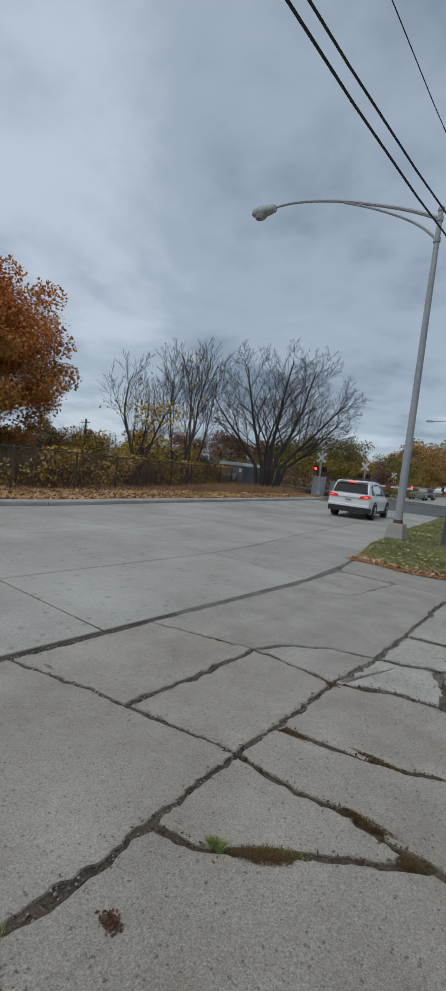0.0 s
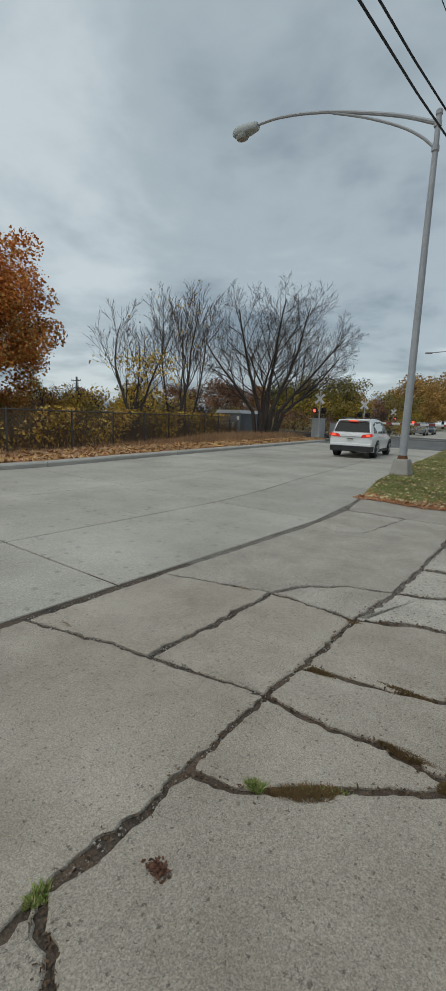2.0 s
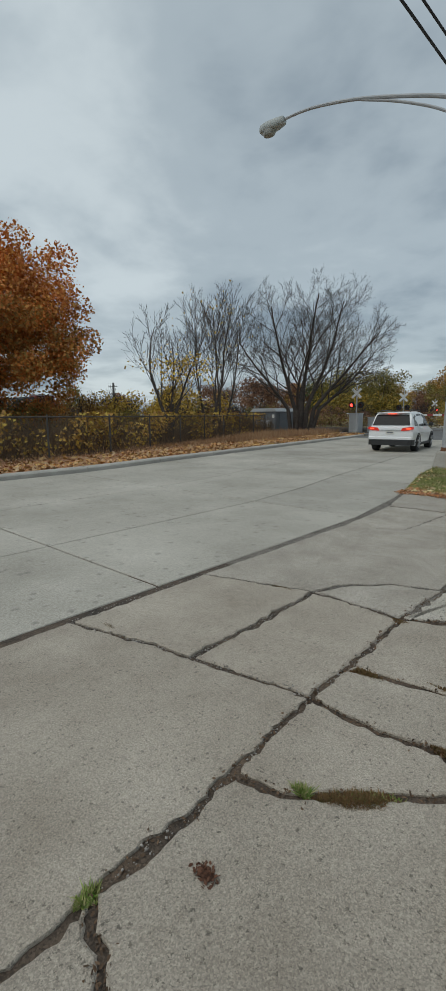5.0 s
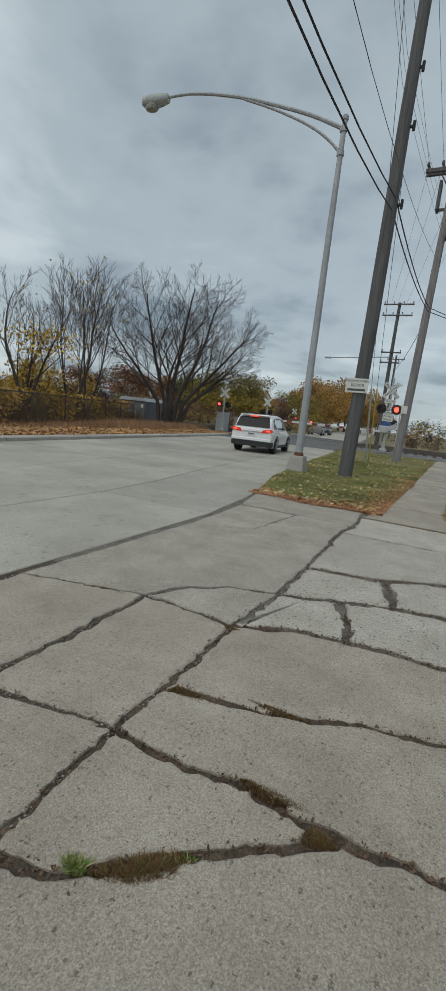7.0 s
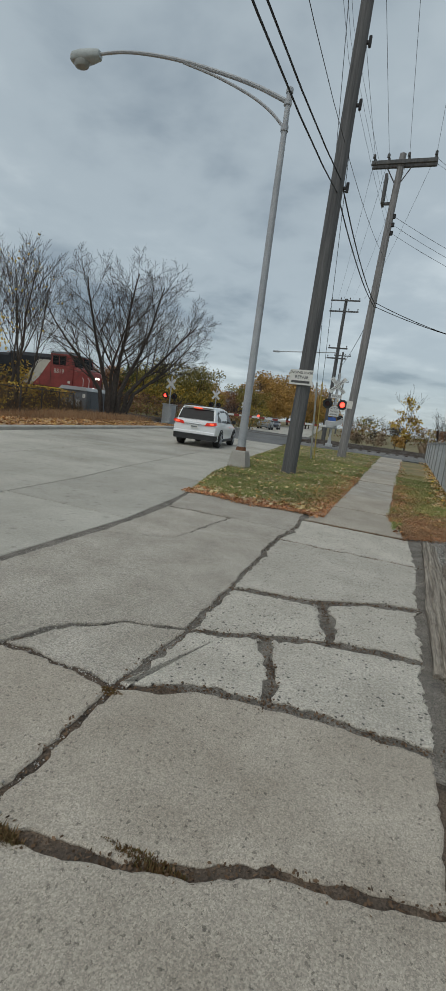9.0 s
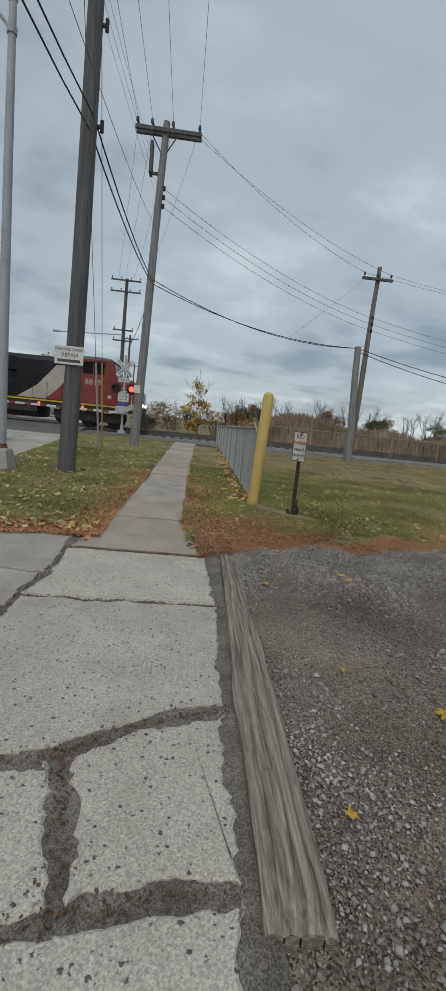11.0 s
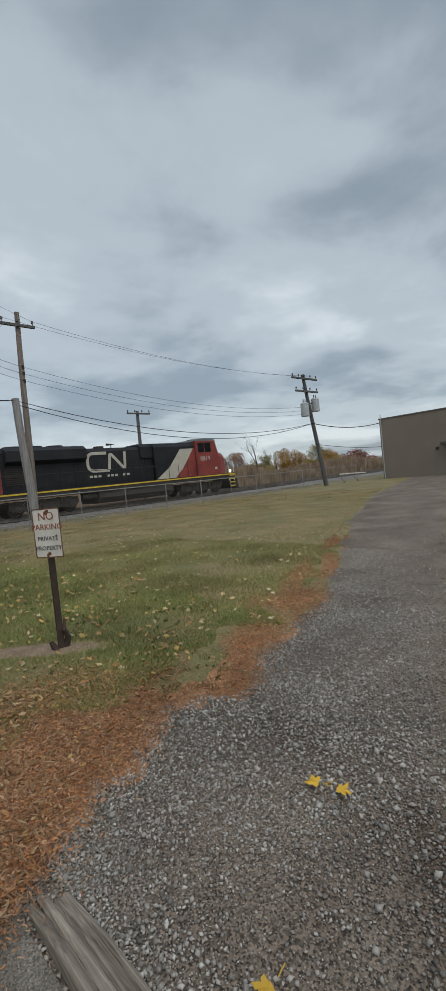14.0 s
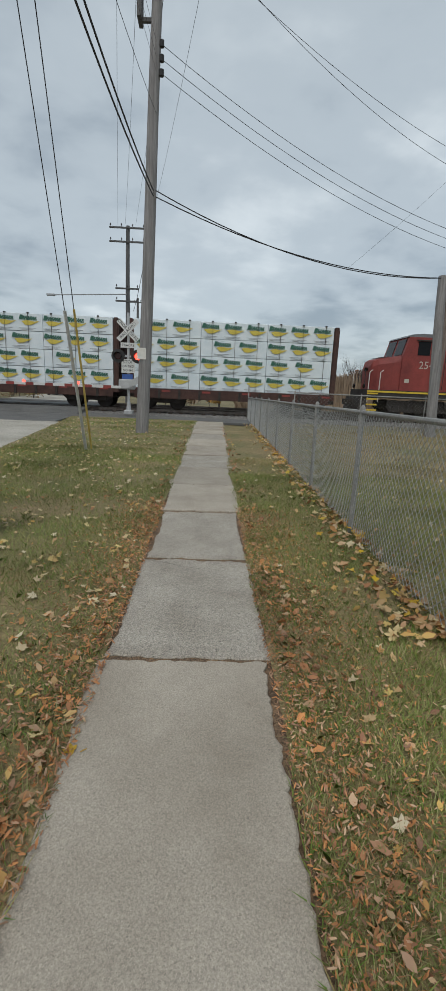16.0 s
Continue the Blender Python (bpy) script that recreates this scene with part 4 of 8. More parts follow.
wire((-2.75, 14.0, 8.1), (-2.4, 25, 9.2), 0.2)
for x in (-0.7, -0.1, 0.75, 1.85):
    wire((-2.82 + x, 25, 13.4), (-1.5 + x * 1.1, -24, 13.2), 1.0)
    wire((-2.82 + x, 25, 13.4), (-7.9 + x, 51.8, 14.2), 0.5)
for z in (10.2, 10.55, 10.9):
    wire((-2.25, 25, z), (8.7, 28.35, z * 0.9 - 2.28), 0.5, 0.008)
    wire((8.75, 28.35, z * 0.9 - 2.28), (29.6, 27.4, z * 0.75 - 2.0), 0.8, 0.008)
    wire((-2.4, 25, z), (-3.0, 14.1, z - 0.2), 0.1, 0.004)
    wire((-3.0, 14.1, z - 0.2), (-0.8, -24, z), 0.8, 0.004)
for x0, x1, z in ((-0.9, 7.9, 13.2), (-0.9, 9.3, 13.0)):
    wire((x0, 25, z), (x1, 28.3, 9.72), 0.45, 0.007)
    wire((x1, 28.3, 9.72), (29.0 + x1 * 0.1, 27.4, 8.5), 0.6, 0.007)
wire((7.95, 28.3, 9.4), (4.0, 26.6, 5.75), 0.05, 0.004)
wire((29.9, 27.4, 4.9), (36.9, 25.5, 4.7), 0.35, 0.03, *CABLE)
wire((30.1, 27.4, 3.3), (36.9, 25.5, 2.7), 0.15, 0.02, *CABLE)

# guy stays of the grey pole, with grey and yellow guards
guy = empty("guy_guard", pose(-3.48, 20.4, 0), "leaning grey and yellow guards on two guy wires", "guy wire")
for name, mt, foot, head, r, label in (("grey_guard", GALV, (0, 0, 0), (0.2, -6.3, 12.2), 0.036, "grey guard tube"), ("yellow_guard", YELLOW, (0.1, 0.12, 0), (0.74, -6.3, 10.2), 0.024, "yellow guard tube")):
    foot, head = Vector(foot), Vector(head)
    cuff = foot.lerp(head, 2.9 / head.z)
    part(name, Shape().tube([foot, cuff], [r, r * 0.9], 8), mt, guy, label)
    part("stay", Shape().tube([cuff, head], 0.008, 5), WIRE, guy)

# ---- fences ----


def link_mesh(s, a, b, h, pitch, r, z0=0.04):
    """The diamond mesh of a chain-link fence between two posts."""
    a, b = Vector(a), Vector(b)
    run = (b - a).length
    d = (b - a).normalized()
    nrm = Vector((-d.y, d.x, 0))
    n = int((run + h) / pitch)
    for sg in (1, -1):
        for k in range(n):
            s0 = k * pitch - h
            lo, hi = max(0, s0), min(run, s0 + h)
            if hi <= lo:
                continue
            za, zb = (lo - s0, hi - s0) if sg > 0 else (h - (lo - s0), h - (hi - s0))
            off = nrm * (0.004 * sg)
            s.tube([a + d * lo + off + Vector((0, 0, z0 + za)), a + d * hi + off + Vector((0, 0, z0 + zb))], r, 3, cap=False)


def chain_fence(name, pts, heights, pitch, r, material, label, post_r=0.032, rail=True, end_tall=0.0, posts=None):
    hs_ = [heights[0] + (heights[1] - heights[0]) * i / (len(pts) - 1) for i in range(len(pts))]
    top = empty(name, pose(0, 0, 0), label, "fence", "chain-link fences")
    for i, p in enumerate(pts):
        tall = hs_[i] + (end_tall if i == len(pts) - 1 else 0.05)
        part("post", Shape().tube([(p[0], p[1], -0.1), (p[0], p[1], tall), (p[0], p[1], tall + 0.03)], [post_r, post_r, post_r * 0.4], 8), posts or material, top, smooth=True)
    for i, (a, b) in enumerate(zip(pts[:-1], pts[1:])):
        if rail:
            part("top_rail", Shape().tube([(a[0], a[1], hs_[i]), (b[0], b[1], hs_[i + 1])], 0.024, 8), posts or material, top)
        s = Shape()
        link_mesh(s, (a[0], a[1], 0), (b[0], b[1], 0), hs_[i + 1] - 0.02, pitch, r)
        me = bpy.data.meshes.new("mesh_panel"); me.from_pydata(s.v, [], s.f); me.materials.append(material)
        ob = new("mesh_panel", me); ob.parent = top
    return top


chain_fence("chain_link_fence", [(1.06 + 0.31 * k / 9, 12.05 + 2.38 * k) for k in range(10)], (1.42, 1.12), 0.085, 0.0034, FENCEGALV, "galvanised chain-link fence beside the walkway", 0.03, True, 0.6, OLDGALV)
chain_fence("chain_link_fence", [(x, 28.0 + 0.02 * k) for k, x in enumerate((2.75, 5.4, 8.0, 10.6, 13.2, 15.9, 18.6, 21.2, 23.7, 26.4, 29.1, 31.9, 34.6, 37.2))], (1.5, 1.35), 0.16, 0.0022, OLDGALV, "dull galvanised chain-link fence along the railway", 0.024)
DARKLINK = mat("dark_fence_wire", (0.05, 0.045, 0.04), (0.10, 0.09, 0.08), 5, 40, 0.8, 0.1)
def far_fence_x(y):
    return -14.5 - 0.38 * np.maximum(0, y - 9.0) - 0.05 * np.minimum(0, y - 9.0)


chain_fence("chain_link_fence", [(float(far_fence_x(y)), y) for y in [-6 + 2.7 * k for k in range(14)]], (1.42, 1.42), 0.15, 0.0032, DARKLINK, "dark chain-link fence behind the far verge", 0.034)

post = empty("bollard", pose(1.06, 11.85, 0), "chipped yellow steel bollard at the fence end", "bollard")
part("body", Shape().tube([(0, 0, -0.1), (0.0, 0, 0.0), (0.045, 0, 1.0), (0.09, 0, 1.98), (0.092, 0, 2.04), (0.094, 0, 2.075)], [0.098, 0.098, 0.098, 0.098, 0.085, 0.04], 20), YELLOW, post, smooth=True)
for z in (0.08, 0.75, 1.2, 1.55):
    part("band", Shape().tube([(0.045 * z, 0, z - 0.012), (0.045 * z, 0, z), (0.045 * z, 0, z + 0.012)], [0.1, 0.104, 0.1], 20), YELLOW, post, smooth=True)
part("fence_tie", Shape().tube([(0.0, 0.06, 1.25), (-0.05, 0.5, 1.52)], 0.012, 6), YELLOW, post)

# ---- parking sign ----
ps = empty("parking_sign", pose(1.66, 11.05, 0), "rusted white no-parking sign on a dark steel post", "sign")
part("post", Shape().prism([(-0.03, -0.012), (0.03, -0.012), (0.03, 0.012), (0.014, 0.012), (0.008, 0.03), (-0.008, 0.03), (-0.014, 0.012), (-0.03, 0.012)], "z", -0.1, 1.40), DARKPOST, ps, "dark rusty channel post")
face = part("plate", Shape().prism([(-0.155 + 0.03, -0.245), (0.155 - 0.03, -0.245), (0.155, -0.215), (0.155, 0.215), (0.125, 0.245), (-0.125, 0.245), (-0.155, 0.215), (-0.155, -0.215)], "y", -0.004, 0.0), mat("enamel_white", (0.58, 0.56, 0.50), (0.70, 0.68, 0.63), 9, 60, 0.5, 0.1), ps, "chipped enamel plate", m=pose(-0.02, -0.03, 1.185, 0, 0, -59))
for txt, size, z, mt in (("NO", 0.115, 0.165, REDTEXT), ("PARKING", 0.083, 0.06, REDTEXT), ("PRIVATE", 0.062, -0.055, DARKTEXT), ("PROPERTY", 0.062, -0.15, DARKTEXT)):
    letters("lettering", txt, size, mt, face, pose(0, -0.0062, z, 90, 0, 0))
for x0, x1, z0, z1 in ((-0.155, 0.155, 0.235, 0.2455), (-0.155, 0.155, -0.2455, -0.235), (-0.1555, -0.146, -0.24, 0.24), (0.147, 0.1555, -0.24, 0.24)):
    part("rust_edge", Shape().box(x0, x1, -0.0065, -0.001, z0, z1), RUST, face)
for x, z, r in ((0.0, 0.2, 0.022), (0.0, -0.205, 0.02), (0.02, 0.215, 0.018), (0.1, -0.03, 0.012), (-0.02, -0.22, 0.016)):
    part("rust_spot", Shape().tube([(x, -0.007, z), (x, -0.004, z)], r, 7), RUST, face)
part("dead_vine", Shape().tube([(0.05, 0.02, 0), (0.07, -0.02, 0.12), (0.03, -0.04, 0.2), (0.06, 0.0, 0.3)], [0.04, 0.03, 0.022, 0.01], 6).tube([(-0.05, 0.0, 0), (-0.09, 0.03, 0.1)], [0.04, 0.02], 6), DARKPOST, ps)

# ---- crossing signals ----
SIGNWHITE = mat("sign_white", (0.60, 0.61, 0.60), (0.70, 0.71, 0.70), 4, 30, 0.5, 0)


def crossing_signal(m, lit, lettered, gate, label, scale=1.0, lower=True):
    top = empty("crossing_signal", m @ Matrix.Scale(scale, 4), label, "railway signal", "crossing signals")
    part("mast", Shape().tube([(0, 0, 0), (0, 0, 4.35)], 0.06, 10), CABINET, top)
    part("foot", Shape().box(-0.2, 0.2, -0.2, 0.2, -0.05, 0.12, 0.02).tube([(0, 0, 0.1), (0, 0, 0.5)], [0.12, 0.08], 8), CABINET, top)
    for sg, word in ((1, "RAILROAD"), (-1, "CROSSING")):
        board = part("crossbuck", Shape().box(-0.6, 0.6, -0.012, 0.012, -0.115, 0.115, 0.004), SIGNWHITE, top, "white crossbuck board", m=pose(0, -0.085 - 0.015 * (sg + 1), 3.6, 0, -45 * sg, 0))
        if lettered:
            if sg > 0:
                letters("lettering", word, 0.19, BLACK, board, pose(0, -0.0135, 0, 90, 0, 0))
            else:
                letters("lettering", "CROS", 0.19, BLACK, board, pose(-0.36, -0.0135, 0, 90, 0, 0))
                letters("lettering", "SING", 0.19, BLACK, board, pose(0.36, -0.0135, 0, 90, 0, 0))
    if lower:
        plate = part("track_plate", Shape().box(-0.33, 0.33, -0.1, -0.08, 2.86, 3.08, 0.003), SIGNWHITE, top)
        if lettered:
            letters("lettering", "TRACKS", 0.15, BLACK, plate, pose(0, -0.102, 2.97, 90, 0, 0))
    part("lamp_bar", Shape().tube([(-0.5, 0, 2.5), (0.5, 0, 2.5)], 0.04, 8), CABINET, top)
    for sg in (-1, 1):
        x = 0.44 * sg
        disc = part("background", Shape().tube([(x, -0.10, 2.5), (x, -0.12, 2.5)], 0.30, 20), BLACK, top, "black target disc")
        part("housing", Shape().tube([(x, 0.1, 2.5), (x, -0.10, 2.5)], [0.1, 0.17], 12), BLACK, disc)
        part("lens", Shape().tube([(x, -0.125, 2.5), (x, -0.15, 2.5)], [0.15, 0.12], 16), SIGNALRED if lit == sg or lit == 2 else SIGNALDARK, disc, "glowing red lens" if lit == sg or lit == 2 else "dark red lens")
        hood = Shape()
        rings = []
        for y in (-0.12, -0.38):
            w = 1 if y > -0.2 else 0.85
            rings.append([(x + r * math.cos(a), y, 2.5 + r * math.sin(a)) for r, seq in ((0.175, range(0, 9)), (0.165, range(8, -1, -1))) for a in [math.pi * (-0.1 + 1.2 * k / 8) * 1 for k in seq]])
        hood.loft(rings)
        part("hood", hood, BLACK, disc)
    if lettered:
        st = part("stop_plate", Shape().box(-0.3, 0.3, -0.1, -0.085, 1.78, 2.38, 0.003), SIGNWHITE, top)
        for txt, z, s in (("STOP", 2.25, 0.2), ("ON RED", 2.06, 0.14), ("SIGNAL", 1.89, 0.14)):
            letters("lettering", txt, s, BLACK, st, pose(0, -0.102, z, 90, 0, 0))
        part("notice_plate", Shape().box(-0.28, 0.2, -0.095, -0.085, 1.50, 1.72, 0.003), mat("blue_plate", (0.04, 0.10, 0.32), None, 3, 30, 0.5, 0), top, "small blue plate")
    if gate:
        part("mechanism", Shape().box(-0.42, 0.3, -0.22, 0.2, 1.05, 1.5, 0.05), CABINET, top, "aluminium gate mechanism")
        part("counterweight", Shape().prism([(0.1, 1.15), (0.55, 1.35), (0.75, 1.62), (0.5, 1.66), (0.05, 1.4)], "y", -0.3, -0.24), CABINET, top)
        arm = part("gate_arm", Shape().box(-7.2, -0.3, -0.3, -0.27, 1.08, 1.20, 0.006), SIGNWHITE, top, "red and white striped gate arm", m=pose(0, 0, 0.0))
        for k in range(8):
            part("stripe", Shape().box(-7.1 + k * 0.86, -6.75 + k * 0.86, -0.305, -0.265, 1.079, 1.201), LOCORED, arm)
        for x in (-7.05, -4.6, -2.2):
            part("arm_lamp", Shape().tube([(x, -0.33, 1.26), (x, -0.25, 1.26)], 0.055, 10), SIGNALRED, arm, "small red lamp")
    return top


crossing_signal(pose(-4.6, 33, 0.16), 1, True, True, "railway crossing signal with its gate arm lowered across the road", 1.08)
crossing_signal(pose(-16.6, 33, 0.2, 0, 0, 8), -1, False, False, "railway crossing signal with flashing red lamps", 0.78, False)
crossing_signal(pose(-18.2, 46, -0.1), 0, False, False, "railway crossing signal seen from behind its dark lamps", 0.88, False)
crossing_signal(pose(-23.2, 70, -0.1), 1, False, True, "far railway crossing signal with lowered gate", 0.85, False)
crossing_signal(pose(-5.3, 45.5, 0.0, 0, 0, 180), 0, False, False, "railway crossing signal facing away with dark lamps", 0.9, False)

# ---- trackside huts ----
shed = empty("equipment_shed", pose(-24.6, 33, 0), "grey metal equipment shed with a low pitched roof", "shed")
part("body", Shape().box(-1.9, 0.65, 0, 2.6, -0.1, 1.75, 0.03), SHED, shed)
part("roof", Shape().prism([(-2.05, 1.75), (0.8, 1.75), (0.55, 2.02), (-1.75, 2.02)], "y", -0.12, 2.7), mat("shed_roof", (0.38, 0.40, 0.42), (0.47, 0.49, 0.5), 2, 20, 0.5, 0.1), shed)
part("side_door", Shape().box(0.65, 0.68, 0.5, 1.5, 0.0, 1.6, 0.005), SHED, shed)
for x in (-1.6, -0.95, -0.3):
    part("meter_box", Shape().box(x, x + 0.4, -0.16, 0.0, 0.45, 1.0, 0.02), CABINET, shed)
part("label_plate", Shape().box(0.25, 0.5, -0.015, 0.0, 1.2, 1.5), WHITE, shed)
for x, w, h in ((-17.5, 0.8, 1.45), (-16.3, 1.2, 1.15)):
    c = empty("relay_cabinet", pose(x, 34.4 + (1.2 if w > 1.16 else 0), 0.05), "silver aluminium railway relay cabinet", "cabinet", "relay cabinets")
    part("body", Shape().box(-w / 2, w / 2, 0, 0.8, 0, h, 0.03), CABINET, c)
    part("cabinet_door", Shape().box(-w / 2 + 0.05, w / 2 - 0.05, -0.02, 0.0, 0.08, h - 0.08, 0.006), CABINET, c)
    part("cap", Shape().box(-w / 2 - 0.05, w / 2 + 0.05, -0.06, 0.86, h, h + 0.07, 0.02), CABINET, c)

# ---- tan building ----
bl = empty("warehouse", pose(36.9, 25.6, 0), "low tan block building with a glazed entrance", "building")
part("wall", Shape().box(0, 0.3, -11.9 + 6.2, 0, -0.1, 4.95).box(0, 0.3, -12.05 - 18, -8.05, -0.1, 4.95).box(0, 0.3, -8.05, -5.7, 2.25, 4.95).box(0.3, 22, -0.3, 0, -0.1, 4.95).box(21.7, 22, -30, -0.3, -0.1, 4.95).box(0.3, 21.7, -30.05, -29.75, -0.1, 4.95), BLOCKWALL, bl)
part("roof", Shape().box(-0.06, 22.1, -30.15, 0.06, 4.95, 5.05, 0.01), mat("roof_edge", (0.10, 0.09, 0.085), (0.16, 0.15, 0.14), 2, 20, 0.8, 0.1), bl)
part("canopy", Shape().box(-0.55, 0.0, -8.9, -5.0, 2.25, 2.5, 0.03), mat("canopy_dark", (0.07, 0.062, 0.058), (0.11, 0.1, 0.09), 2, 20, 0.8, 0.1), bl)
dr = part("door", Shape().box(0.1, 0.16, -8.0, -5.75, 0.05, 2.25), GLASSDARK, bl, "dark glazed double door")
for y in (-8.0, -7.3, -6.55, -5.83):
    part("frame", Shape().box(0.02, 0.1, y, y + 0.07, 0.0, 2.25), WHITE, dr)
part("sill", Shape().box(-0.02, 0.2, -8.05, -5.7, -0.05, 0.06), KERB, bl)
for y in (-4.6, -9.3):
    part("wall_lamp", Shape().box(-0.14, 0.0, y - 0.12, y + 0.12, 1.95, 2.15, 0.03), BLACK, bl)
part("conduit", Shape().tube([(-0.05, -0.15, 0.0), (-0.05, -0.15, 5.35)], 0.04, 6), GALV, bl)
rack = empty("barrier_rail", pose(35.0, 26.8, 0), "white rail on crossed grey legs beside the building", "railing")
for x in (-2.5, -0.6):
    for a, b in ((-0.45, 0.4), (0.4, -0.45)):
        part("leg", Shape().tube([(x + a, 0.05 * a, -0.05), (x + b, -0.05 * b, 0.74)], 0.03, 6), OLDGALV, rack)
part("rail", Shape().tube([(-2.9, 0, 0.78), (-1.0, 0, 0.74), (1.6, 0.3, 0.66)], 0.05, 6), WHITE, rack)

# ---- train ----
RAIL = 0.235


def wheel_disc(x, y, r, w=0.13, sides=20):
    return Shape().tube([(x, y - w / 2, r), (x, y - w / 2 + 0.02, r), (x, y + w / 2, r)], [r * 0.93, r, r], sides)


def truck(parent, x, axles, r, side_h):
    """A bogie: wheels, side frames and springs."""
    n = len(axles)
    bogie = part("bogie", Shape().box(x + axles[0] - 0.5, x + axles[-1] + 0.5, -0.9, 0.9, 0.55, 0.95, 0.03), UNDER, parent, "grimy wheel bogie")
    for a in axles:
        for y in (-0.76, 0.76):
            part("wheel", wheel_disc(x + a, y, r), UNDER, bogie, smooth=False)
    for y in (-1.08, 1.08):
        s = Shape()
        s.prism([(x + axles[0] - 0.55, 0.62), (x + axles[0] - 0.5, side_h), (x + axles[-1] + 0.5, side_h), (x + axles[-1] + 0.55, 0.62), (x + axles[-1] + 0.3, 0.38), (x + axles[0] - 0.3, 0.38)], "y", y - 0.07, y + 0.07)
        part("side_frame", s, UNDER, bogie)
        for a in axles:
            part("axle_box", Shape().box(x + a - 0.2, x + a + 0.2, y * 1.09 - 0.06, y * 1.09 + 0.06, 0.36, 0.74, 0.03), UNDER, bogie)
        for k in range(n - 1):
            mx = x + (axles[k] + axles[k + 1]) / 2
            for dx in (-0.2, 0.2):
                part("spring", Shape().tube([(mx + dx, y * 1.06, 0.6), (mx + dx, y * 1.06, side_h)], 0.1, 8), UNDER, bogie)
    return bogie


def band_shape(pts, t, y, soft):
    """A flat painted band along a line of (x, z) points, with rounded bends."""
    pts = [Vector(p) for p in pts]
    line = [pts[0]]
    for a, b, c in zip(pts[:-2], pts[1:-1], pts[2:]):
        r = min(soft, 0.45 * (b - a).length, 0.45 * (c - b).length)
        p, q = b + (a - b).normalized() * r, b + (c - b).normalized() * r
        line += [p * (1 - u) ** 2 + b * 2 * u * (1 - u) + q * u * u for u in [k / 6 for k in range(7)]]
    line.append(pts[-1])
    s = Shape()
    rings = []
    for k, p in enumerate(line):
        d = (line[min(k + 1, len(line) - 1)] - line[max(k - 1, 0)]).normalized()
        n = Vector((-d.y, d.x)) * (t / 2)
        rings.append([(p.x + n.x, y - 0.006, p.y + n.y), (p.x - n.x, y - 0.006, p.y - n.y), (p.x - n.x, y + 0.006, p.y - n.y), (p.x + n.x, y + 0.006, p.y + n.y)])
    return s.loft(rings)


def emblem(parent, x, z, y, w, flip):
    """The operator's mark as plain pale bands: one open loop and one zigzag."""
    t, h, g = 0.21, w * 0.36, -1 if flip else 1
    at = lambda pts: [(x + g * u * w, z + v * h) for u, v in pts]
    part("emblem_loop", band_shape(at([(-0.06, 1.0), (-0.5, 1.0), (-0.5, 0.0), (-0.02, 0.0)]), t, y, 0.5), LOCOWHITE, parent, "pale painted loop")
    part("emblem_band", band_shape(at([(-0.02, 0.0), (0.02, 1.02), (0.36, 0.0), (0.38, 1.05)]), t, y * 1.004, 0.3), LOCOWHITE, parent, "pale painted zigzag")


